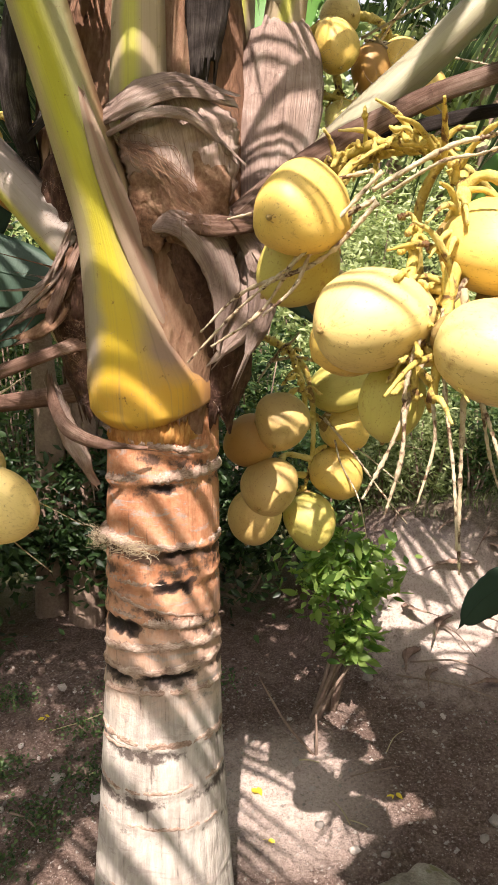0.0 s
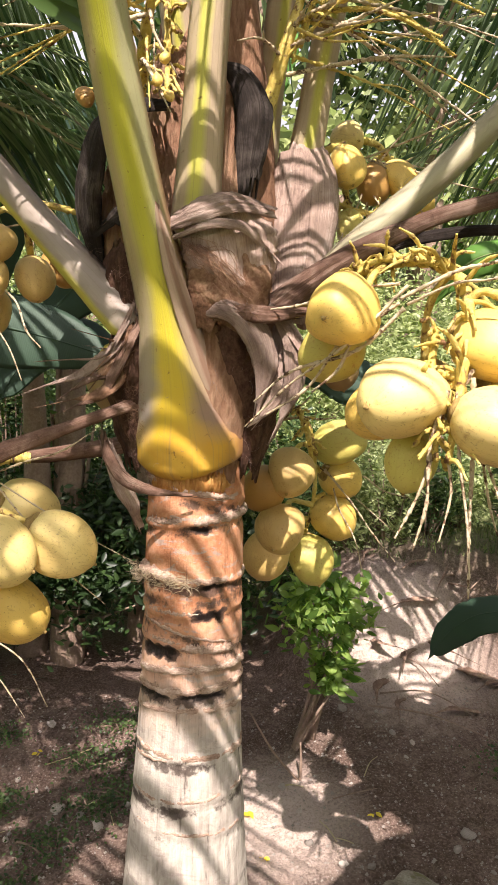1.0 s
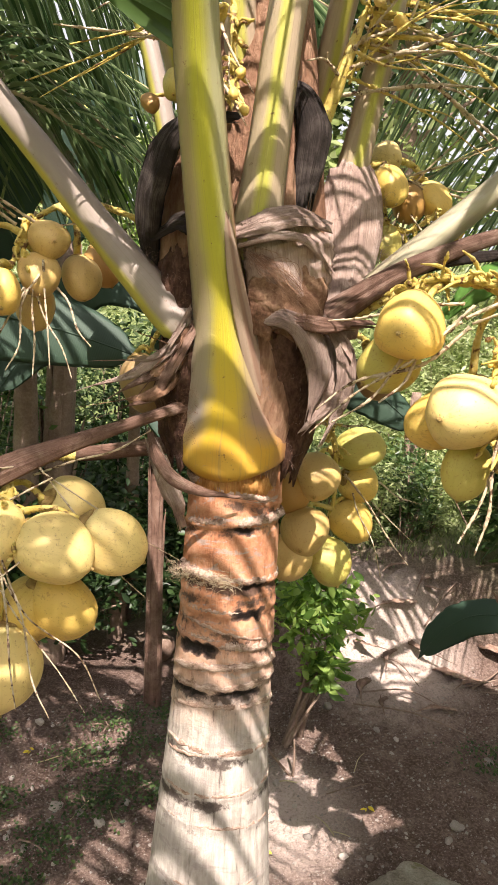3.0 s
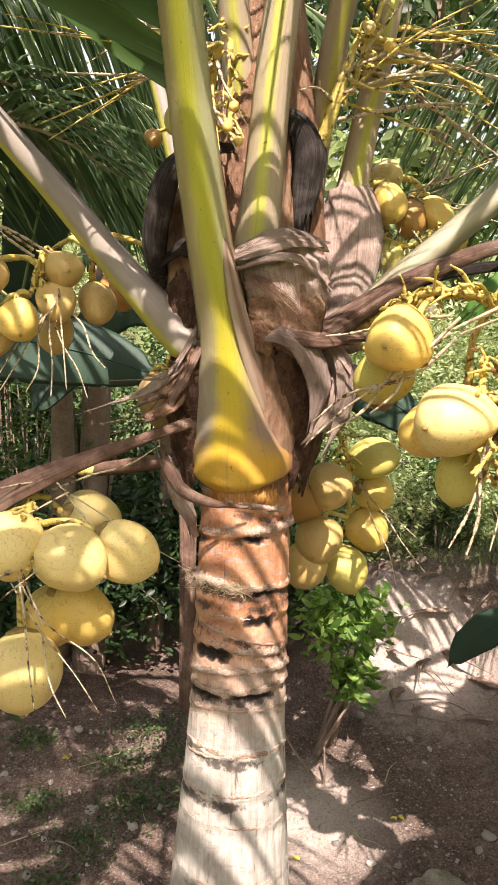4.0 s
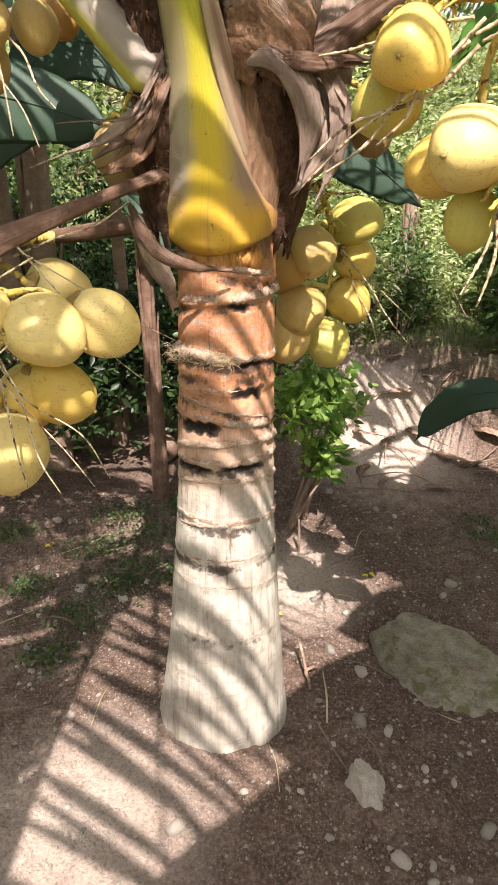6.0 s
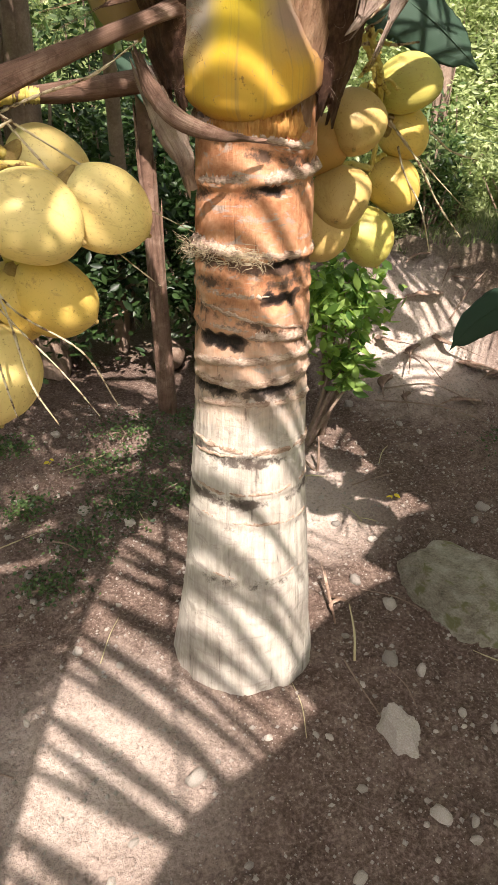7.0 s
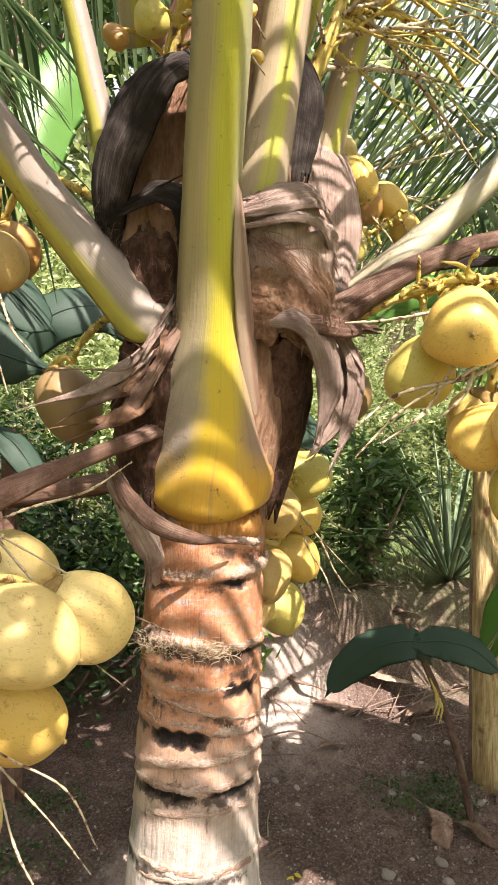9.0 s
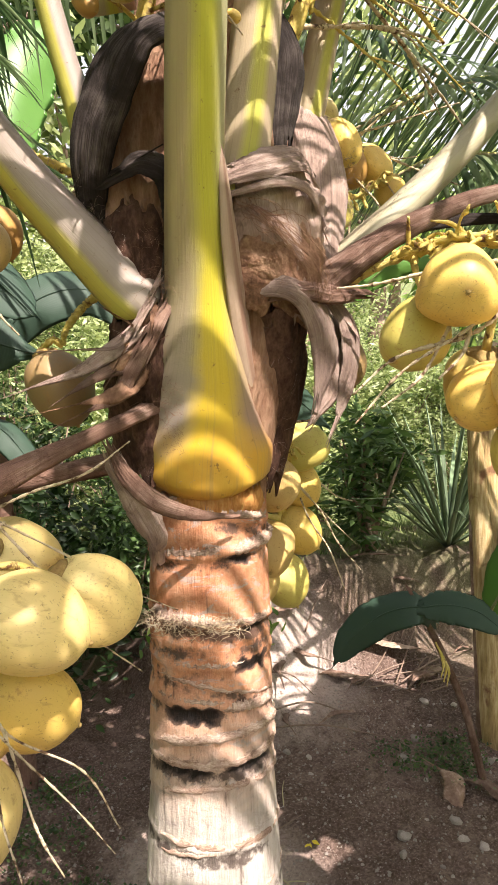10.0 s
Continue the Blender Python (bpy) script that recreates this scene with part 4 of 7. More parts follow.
rr = random.Random(8)
for k in range(34):
    q = [Vector(p) + Vector((rr.gauss(0, 0.014), rr.gauss(0, 0.008), rr.gauss(0, 0.015))) for p in ((-0.225, 1.275, 1.94), (-0.19, 1.245, 1.915), (-0.145, 1.225, 1.875), (-0.10, 1.215, 1.825), (-0.08, 1.235, 1.785))]
    tube(bm, rel(q), [0.0003, 0.0006, 0.0006, 0.0005, 0.0003], 40, 4, 0.8, k * 1.9)
part("fibre_rim", bm, M_GINGER, palm, "matted ginger fibre rim of a hollow leaf base")
sheath("hollow", [(-0.14, 1.300, 1.765), (-0.13, 1.283, 1.82), (-0.125, 1.272, 1.88), (-0.13, 1.272, 1.95)], [0.17, 0.19, 0.18, 0.12], 0.008, 50, (0.0, -1, 0.15), M_GINGER, "reddish-brown matted hollow of an old leaf base", rag=0.08, seed=51, crumple=0.12)
sheath("stalk_margin", [(-0.115, 1.41, 1.55), (-0.16, 1.36, 1.63), (-0.205, 1.315, 1.75), (-0.25, 1.262, 1.88), (-0.283, 1.222, 2.0)], [0.02, 0.05, 0.05, 0.04, 0.015], [0.006, 0.008, 0.008, 0.006, 0.003], 60, (0.35, -1, 0), M_MARGIN, "fibrous brown edge of the front stalk", rag=0.1, seed=24, crumple=0.06)
sheath("dry_flap", [(-0.19, 1.315, 1.80), (-0.15, 1.275, 1.805), (-0.105, 1.260, 1.79), (-0.065, 1.262, 1.745), (-0.045, 1.275, 1.68), (-0.055, 1.29, 1.60)], [0.035, 0.045, 0.055, 0.065, 0.06, 0.015], [0.006, 0.008, 0.008, 0.007, 0.006, 0.003], [50, 60, 70, 60, 50, 40], (-0.1, -0.9, 0.35), M_DRY, "torn dry leaf base hanging in a fold", seed=5)
sheath("dry_flap", [(0.0, 1.345, 1.79), (0.01, 1.32, 1.74), (0.0, 1.305, 1.67), (-0.02, 1.30, 1.61), (-0.055, 1.30, 1.565)], [0.05, 0.07, 0.075, 0.055, 0.015], [0.006, 0.007, 0.007, 0.006, 0.003], 70, (0.1, -1, 0.1), M_DRY, "", seed=6)
sheath("dry_flap", [(-0.02, 1.30, 1.80), (0.015, 1.285, 1.75), (0.03, 1.285, 1.69), (0.02, 1.295, 1.62), (-0.005, 1.30, 1.56)], [0.03, 0.05, 0.06, 0.05, 0.01], 0.005, 80, (0.35, -1, 0.1), M_DRY, "", rag=0.3, seed=56, crumple=0.3)
sheath("dry_flap", [(-0.165, 1.30, 1.79), (-0.11, 1.265, 1.80), (-0.05, 1.25, 1.795), (0.02, 1.275, 1.80)], [0.03, 0.045, 0.05, 0.03], 0.008, 90, (0, -0.8, 0.6), M_DEAD, "", rag=0.35, seed=57, crumple=0.3)
sheath("dark_sheath", [(-0.085, 1.345, 2.10), (-0.075, 1.335, 2.18), (-0.07, 1.33, 2.26), (-0.10, 1.345, 2.33), (-0.15, 1.37, 2.36)], [0.06, 0.08, 0.09, 0.07, 0.03], 0.012, 100, (0.25, -1, 0.1), M_DARK, "curled sheath coloured near black for the shade inside it", seed=7)
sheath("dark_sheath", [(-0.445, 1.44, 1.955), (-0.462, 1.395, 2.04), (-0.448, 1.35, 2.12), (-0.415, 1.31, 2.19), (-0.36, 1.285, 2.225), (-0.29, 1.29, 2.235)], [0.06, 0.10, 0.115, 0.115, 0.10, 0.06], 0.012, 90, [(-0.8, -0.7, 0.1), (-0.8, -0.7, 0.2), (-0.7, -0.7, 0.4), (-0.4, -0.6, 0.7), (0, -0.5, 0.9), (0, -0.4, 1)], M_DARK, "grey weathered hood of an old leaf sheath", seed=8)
sheath("fibre_sheath", [(-0.36, 1.40, 1.93), (-0.37, 1.40, 2.02), (-0.36, 1.395, 2.12), (-0.33, 1.39, 2.21)], [0.17, 0.18, 0.17, 0.13], 0.012, 80, (-0.5, -0.9, 0.05), M_HEART, "", seed=9)
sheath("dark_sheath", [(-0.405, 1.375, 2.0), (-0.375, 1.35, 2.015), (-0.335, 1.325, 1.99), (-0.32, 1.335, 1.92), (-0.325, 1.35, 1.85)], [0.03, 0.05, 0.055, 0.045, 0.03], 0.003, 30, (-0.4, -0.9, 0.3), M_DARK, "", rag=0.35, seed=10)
sheath("fibre_sheath", [(-0.34, 1.42, 1.74), (-0.365, 1.405, 1.82), (-0.375, 1.40, 1.90), (-0.365, 1.41, 1.97)], [0.12, 0.15, 0.15, 0.11], 0.015, 80, (-0.5, -0.9, 0.05), M_CAVITY_SHADE, "", seed=11)
r = random.Random(15)
for k in range(11):
    # frayed strips hanging off to the side of the crown
    a = Vector((-0.335 - 0.02 * r.random(), 1.37 + 0.02 * r.random(), 1.80 - 0.09 * r.random()))
    far_end = r.uniform(0.45, 1.0) if k < 5 else r.uniform(0.2, 0.6)
    dip = r.uniform(0.8, 1.9)
    b = a + Vector((-0.055, 0.015, -0.075 * dip)) * far_end + Vector((r.uniform(-1, 1), r.uniform(-1, 1), r.uniform(-1, 1))) * 0.008
    c = a + Vector((-0.13, 0.03, -0.115 * dip)) * far_end + Vector((r.uniform(-1, 1), r.uniform(-1, 1), r.uniform(-1, 1))) * 0.012
    e = a + Vector((-0.22, 0.03, -0.135 * dip)) * far_end + Vector((r.uniform(-1, 1), r.uniform(-1, 1), r.uniform(-1.4, 0.6))) * 0.02
    w = r.uniform(0.035, 0.055) if k < 5 else r.uniform(0.006, 0.02)
    sheath("sheath_rag", [a, b, c, e], [w, w, w * 0.7, 0.002], 0.0025, 60, (-0.4 + r.uniform(-0.4, 0.4), -0.8, 0.3), (M_DEAD, M_RUST, M_DRY)[k % 3], "grey frayed rag of dry sheath" if k < 3 else "", rag=0.4, wave=0.3, n=40, m=10, seed=30 + k, crumple=0.25)
sheath("fibre_sheath", [(-0.335, 1.46, 1.46), (-0.352, 1.44, 1.55), (-0.365, 1.42, 1.65), (-0.36, 1.41, 1.75)], [0.10, 0.14, 0.15, 0.12], 0.014, 90, (-0.5, -0.85, -0.1), M_CAVITY_SHADE, "", seed=13)
sheath("fibre_sheath", [(-0.065, 1.46, 1.45), (-0.05, 1.43, 1.55), (-0.06, 1.385, 1.65), (-0.09, 1.33, 1.76)], [0.10, 0.15, 0.17, 0.14], 0.02, 90, (0.35, -0.9, -0.2), M_CAVITY_SHADE, "reddish-brown sheath beside the stalk, darkened for cavity shade", seed=14)
sheath("fibre_sheath", [(-0.352, 1.42, 1.60), (-0.355, 1.40, 1.65), (-0.36, 1.395, 1.71), (-0.355, 1.40, 1.765)], [0.04, 0.07, 0.09, 0.08], 0.012, 80, (-0.4, -0.9, 0.05), M_CAVITY_SHADE, "matted fibre under the side stalk, darkened for cavity shade", rag=0.4, seed=61, crumple=0.35)
sheath("collar", [(-0.415, 1.43, 1.50), (-0.40, 1.40, 1.46), (-0.365, 1.36, 1.418), (-0.30, 1.335, 1.392), (-0.235, 1.345, 1.383)], [0.02, 0.035, 0.036, 0.026, 0.010], [0.003, 0.005, 0.006, 0.005, 0.003], 60, (-0.4, -0.9, -0.1), M_DEAD, "brown lip of a fallen leaf base", seed=15)
sheath("collar", [(-0.40, 1.43, 1.46), (-0.375, 1.41, 1.40), (-0.35, 1.41, 1.35), (-0.34, 1.43, 1.32)], [0.05, 0.06, 0.05, 0.03], 0.008, 60, (-0.6, -0.8, 0.0), M_DRY, "", seed=16)
# dead stalks
sheath("dead_stalk", [(-0.06, 1.36, 1.785), (0.02, 1.325, 1.85), (0.13, 1.295, 1.925), (0.25, 1.275, 1.985), (0.37, 1.255, 2.03), (0.55, 1.24, 2.07), (0.85, 1.18, 2.06)], [0.075, 0.068, 0.055, 0.045, 0.04, 0.04, 0.03], [0.02, 0.02, 0.018, 0.014, 0.012, 0.01, 0.006], 70, (0.05, -0.9, 0.45), M_DEAD, "dry brown bare leaf stalk", rag=0.15, wave=0.05, seed=17)
sheath("dead_stalk", [(0.10, 1.40, 1.90), (0.24, 1.38, 1.97), (0.38, 1.33, 2.0), (0.50, 1.26, 1.99), (0.585, 1.22, 1.93), (0.605, 1.2, 1.83), (0.575, 1.19, 1.63), (0.51, 1.19, 1.47)], [0.03, 0.035, 0.035, 0.03, 0.026, 0.022, 0.018, 0.006], 0.006, 60, (0.05, -0.9, 0.45), M_DARK, "", rag=0.25, seed=18)
sheath("dead_stalk", [(-0.325, 1.43, 1.60), (-0.385, 1.40, 1.575), (-0.50, 1.375, 1.53), (-0.62, 1.345, 1.485), (-0.75, 1.30, 1.43), (-0.92, 1.24, 1.33), (-1.1, 1.18, 1.2)], [0.045, 0.03, 0.032, 0.05, 0.075, 0.09, 0.06], [0.012, 0.012, 0.012, 0.010, 0.008, 0.006, 0.004], [70, 70, 60, 70, 80, 80, 60], (-0.2, -0.8, 0.5), M_DEAD, "dead brown frond drooping from the crown", rag=0.25, wave=0.08, seed=19)
bm = bmesh.new()
r = random.Random(5)
spots = []
for _ in range(300):
    th, z = radians(r.uniform(150, 390)), r.uniform(1.44, 2.05)
    w = 0.155 if z < 1.6 else 0.185
    spots.append((stem_axis(z) + Vector((math.cos(th) * w, math.sin(th) * w, 0)), (math.cos(th), math.sin(th), r.uniform(-0.8, 0.9))))
for _ in range(90):
    z = r.uniform(1.84, 2.14)
    spots.append((Vector((0.06 + 0.075 + r.uniform(-0.01, 0.01), 1.43, z)) - PALM, (0.5, r.uniform(-0.3, 0.4), r.uniform(0.3, 1.0))))
for line, lift, n2 in ((L_LINE[2:6], Vector((0.028, -0.012, 0.036)), 190), (R_LINE[1:5], Vector((-0.018, -0.012, 0.028)), 60)):
    for q in curve_pts(line, n2):
        spots.append((q - PALM + lift * r.uniform(0.7, 1.05), (lift.x * 8 + r.uniform(-0.8, 0.3), -0.4, lift.z * 8 * r.random())))
hairs(bm, spots, 0.026, 0.0003, 1.6, r)
tagged(part("loose_fibre", bm, M_DRY, palm, "wispy brown fibres"), kind="stuff")


bm = bmesh.new()
spots = []
for q in curve_pts([(-0.12, 1.205, 1.85), (-0.075, 1.22, 1.80), (-0.03, 1.26, 1.785), (0.0, 1.29, 1.80)], 150):
    spots.append((q - PALM + Vector((r.gauss(0, 0.01), r.gauss(0, 0.008), r.gauss(0, 0.01))), (r.uniform(-0.6, 1), -0.4, r.uniform(-0.6, 0.6))))
for _ in range(160):
    a = r.random()
    spots.append((Vector((-0.35 + 0.04 * r.random(), 1.345, 1.50 + 0.13 * a)) - PALM, (-0.8, -0.4, r.uniform(-0.3, 1.0))))
for _ in range(130):
    z = r.uniform(1.78, 1.92)
    spots.append((Vector((r.uniform(-0.39, -0.30), 1.335 + 0.02 * r.random(), z)) - PALM, (r.uniform(-1, 1), -0.3, r.uniform(-1, 1))))
for _ in range(120):
    spots.append((Vector((-0.195 + 0.09 * r.random(), 1.228 + 0.02 * r.random(), r.uniform(1.78, 1.92))) - PALM, (r.uniform(-1, 1), -0.2, r.uniform(-1, 1))))
hairs(bm, spots[::2] + spots[1::4], 0.02, 0.00022, 1.6, r)
tagged(part("loose_fibre", bm, M_GINGER, palm, "tangled ginger fibres"), kind="stuff")


# ---------------- coconuts ----------------
def nut_mesh(name, seed):
    bm = bmesh.new()
    uv = bm.loops.layers.uv.verify()
    N, S = 26, 30
    rows = []
    for k in range(N + 1):
        v = k / N
        a = math.pi * v
        r = 0.5 * math.sin(a) ** 0.9 * (1 + 0.07 * math.cos(a))
        z = 0.5 * math.cos(a)
        if v > 0.93:
            z -= 0.03 * (v - 0.93) / 0.07
        row = []
        for j in range(S):
            th = 2 * math.pi * j / S
            lobe = 1 + (0.065 * math.cos(3 * th + seed) + 0.018 * math.cos(6 * th + 2 * seed)) * math.sin(a) + 0.05 * nz(math.cos(th) * 1.2 + seed, math.sin(th) * 1.2, v * 2.5) + 0.012 * nz(math.cos(th) * 5 + seed, math.sin(th) * 5, v * 3)
            row.append((bm.verts.new((r * lobe * math.cos(th), r * lobe * math.sin(th), z)), j / S, v))
        rows.append(row)
    for a, b in zip(rows, rows[1:]):
        for j in range(S):
            c4 = (a[j], b[j], b[(j + 1) % S], a[(j + 1) % S])
            f = bm.faces.new([c[0] for c in c4])
            f.smooth = True
            for lp, c in zip(f.loops, c4):
                lp[uv].uv = (c[1], c[2])
    bmesh.ops.remove_doubles(bm, verts=bm.verts, dist=1e-5)
    bmesh.ops.recalc_face_normals(bm, faces=bm.faces)
    me = bpy.data.meshes.new(name)
    bm.to_mesh(me)
    bm.free()
    return me


def calyx_mesh():
    bm = bmesh.new()
    rows = []
    for k, (r, z) in enumerate(((0.04, 0.58), (0.08, 0.55), (0.15, 0.525), (0.20, 0.50), (0.22, 0.465), (0.18, 0.46))):
        rows.append([bm.verts.new((r * (1 + (0.18 * math.cos(3 * t) if k > 2 else 0)) * math.cos(t), r * (1 + (0.18 * math.cos(3 * t) if k > 2 else 0)) * math.sin(t), z)) for t in (2 * math.pi * j / 18 for j in range(18))])
    for a, b in zip(rows, rows[1:]):
        for j in range(18):
            bm.faces.new((a[j], b[j], b[(j + 1) % 18], a[(j + 1) % 18])).smooth = True
    bm.faces.new(rows[0])
    me = bpy.data.meshes.new("calyx")
    bm.to_mesh(me)
    bm.free()
    me.materials.append(M_CALYX)
    return me


def tip_mesh():
    """The small dry knob at the free end of a fruit, with a torn brown ring round it."""
    bm = bmesh.new()
    rows = []
    for k, (r, z) in enumerate(((0.085, -0.497), (0.060, -0.512), (0.035, -0.520), (0.026, -0.545), (0.008, -0.556))):
        rows.append([bm.verts.new((r * (1 + 0.3 * nz(j * 1.3, k * 2.1)) * math.cos(t), r * (1 + 0.3 * nz(j * 1.3, k * 2.1)) * math.sin(t), z)) for j, t in enumerate(2 * math.pi * i / 12 for i in range(12))])
    for a, b in zip(rows, rows[1:]):
        for j in range(12):
            bm.faces.new((a[j], a[(j + 1) % 12], b[(j + 1) % 12], b[j])).smooth = True
    bm.faces.new(rows[-1])
    me = bpy.data.meshes.new("tip_scar")
    bm.to_mesh(me)
    bm.free()
    me.materials.append(M_CALYX)
    return me


TIP = tip_mesh()
NUTS = [nut_mesh("coconut", s) for s in (0.0, 1.3, 2.9)]
CALYX = calyx_mesh()
NUT_OF = {}


def coconut(bunch, centre, way, length, wide, material, pick):
    """One fruit: way points from its stalk end to its tip."""
    key = (pick % 3, material.name)
    if key not in NUT_OF:
        NUT_OF[key] = NUTS[pick % 3].copy()
        NUT_OF[key].materials.append(material)
    q = Vector((0, 0, -1)).rotation_difference(Vector(way).normalized()) @ Euler((0, 0, pick * 2.1)).to_quaternion()
    ob = new("coconut", NUT_OF[key])
    ob.parent = bunch
    ob.matrix_basis = Matrix.LocRotScale(Vector(centre) - bunch.location, q, (wide, wide, length))
    cap = new("calyx", CALYX)
    cap.parent = ob
    scar = new("tip_scar", TIP)
    scar.parent = ob
    return Vector(centre) - Vector(way).normalized() * (0.53 * length)


def bunch(label, stalk, radius, nuts, strands, group="coconut bunches", strand_mat=None):
    """Fruit bunch: thick stalk, its fruits each on a short branchlet, and bare strands (start, end, sag)."""
    t = thing("coconut_bunch", label, "coconuts", group)
    t.location = stalk[0]
    o = Vector(stalk[0])
    bm = bmesh.new()
    tube(bm, [Vector(p) - o for p in stalk], [0.8 * q for q in radius], 90, 10, 0.7)
    part("stalk", bm, M_STALK, t, "knobbly yellow fruit stalk")
    line = curve_pts(stalk, 40)[10:]
    for k, (c, way, ln, wd, mt) in enumerate(nuts):
        top = coconut(t, c, way, ln, wd, mt, k)
        near = min(line, key=lambda p: (p - top).length + 0.4 * max(0, top.z - p.z))
        bm = bmesh.new()
        midp = (near + top) / 2 + Vector((rng.uniform(-1, 1), rng.uniform(-1, 1), 0.6)) * 0.03
        tube(bm, [near - o, midp - o, top - o], [0.009, 0.0075, 0.010], 12, 7, 0.35, k)
        part("branchlet", bm, M_STALK, t)
    for k, (a, b, sag, rad) in enumerate(strands):
        a, b = Vector(a), Vector(b)
        bm = bmesh.new()
        kink = Vector((rng.uniform(-1, 1), rng.uniform(-1, 1), rng.uniform(-1, 1))) * 0.055 * (b - a).length
        tube(bm, [a - o, a.lerp(b, 0.35) + kink - Vector((0, 0, sag)) - o, a.lerp(b, 0.7) - kink * 0.6 - Vector((0, 0, sag * 0.7)) - o, b - o], [rad * 1.15, rad, rad * 0.85, rad * 0.5], 56, 6, 0.8, k * 3.3)
        part("strand", bm, strand_mat or M_STRAND, t)
    return t


def fan(start, ends, sag=0.02, rad=0.003):
    return [(Vector(start) + Vector((rng.uniform(-1, 1), rng.uniform(-1, 1), rng.uniform(-1, 1))) * 0.03, e, sag * rng.uniform(0.3, 1.5), rad * rng.uniform(0.55, 0.95)) for e in ends]


low = bunch("ripe pale yellow coconuts hanging beside the palm stem", [(-0.60, 1.49, 1.45), (-0.64, 1.48, 1.452), (-0.69, 1.45, 1.44), (-0.735, 1.39, 1.415), (-0.72, 1.28, 1.36), (-0.70, 1.2, 1.26)], [0.018, 0.017, 0.016, 0.016, 0.014, 0.009],
    [((-0.613, 1.235, 1.269), (0.85, -0.25, -0.35), 0.172, 0.150, M_NUT_PALE), ((-0.494, 1.32, 1.272), (0.75, 0.1, -0.5), 0.168, 0.146, M_NUT_PALE), ((-0.599, 1.33, 1.12), (0.75, -0.2, -0.5), 0.165, 0.145, M_NUT_YELLOW), ((-0.722, 1.258, 1.002), (0.1, -0.3, -0.9), 0.182, 0.172, M_NUT_PALE), ((-0.751, 1.25, 1.296), (0.15, -0.75, -0.45), 0.17, 0.15, M_NUT_PALE), ((-0.592, 1.42, 1.335), (0.6, 0.5, -0.2), 0.16, 0.14, M_NUT_PALE), ((-0.68, 1.35, 1.10), (-0.3, 0.2, -0.9), 0.16, 0.14, M_NUT_YELLOW)],
    fan((-0.70, 1.18, 1.24), [(-0.66, 1.10, 0.98), (-0.60, 1.13, 0.95), (-0.53, 1.13, 0.96), (-0.5, 1.2, 0.95), (-0.85, 1.0, 1.05), (-0.95, 1.05, 1.15)], 0.0, 0.003) + fan((-0.66, 1.33, 1.42), [(-0.33, 1.355, 1.22), (-0.42, 1.33, 1.53), (-0.40, 1.36, 1.12), (-0.95, 1.1, 1.42), (-1.0, 1.2, 1.30)], 0.02, 0.0035))
bm = bmesh.new()
sweep(bm, [Vector(p) - low.location for p in ((-0.31, 1.52, 1.50), (-0.45, 1.54, 1.475), (-0.56, 1.52, 1.46), (-0.66, 1.47, 1.45))], [0.05, 0.045, 0.04, 0.02], 0.014, 120, (-0.2, -0.9, 0.3), 20, 10, 0.2, 0.1, 41.0)
part("spathe", bm, M_DEAD, low, "dry brown spathe round the fruit stalk")
mid = bunch("green-tinged yellow coconuts in the shade behind the stem", [(-0.06, 1.62, 1.62), (0.06, 1.74, 1.60), (0.15, 1.80, 1.52), (0.17, 1.80, 1.35), (0.15, 1.83, 1.2)], [0.014, 0.012, 0.010, 0.008, 0.006],
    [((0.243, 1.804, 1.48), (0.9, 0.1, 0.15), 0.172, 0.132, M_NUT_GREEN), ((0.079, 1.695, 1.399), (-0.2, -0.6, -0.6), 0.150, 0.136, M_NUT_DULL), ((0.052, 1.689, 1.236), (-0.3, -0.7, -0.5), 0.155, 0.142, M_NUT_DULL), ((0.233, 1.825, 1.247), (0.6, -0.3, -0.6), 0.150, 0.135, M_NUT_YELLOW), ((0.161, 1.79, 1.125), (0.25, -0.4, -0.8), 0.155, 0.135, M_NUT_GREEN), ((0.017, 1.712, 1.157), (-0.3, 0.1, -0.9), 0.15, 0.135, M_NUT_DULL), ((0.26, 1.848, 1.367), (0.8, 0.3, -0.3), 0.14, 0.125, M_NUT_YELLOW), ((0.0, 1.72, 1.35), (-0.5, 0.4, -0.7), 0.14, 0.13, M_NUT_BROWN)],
    fan((0.20, 1.80, 1.40), [(0.46, 1.85, 1.18), (0.42, 1.78, 1.12), (0.5, 1.9, 1.3), (0.30, 1.70, 1.10)], 0.0, 0.0035) + fan((0.08, 1.72, 1.58), [(0.02, 1.62, 1.5), (0.12, 1.62, 1.62), (0.2, 1.66, 1.56)], 0.0, 0.005))
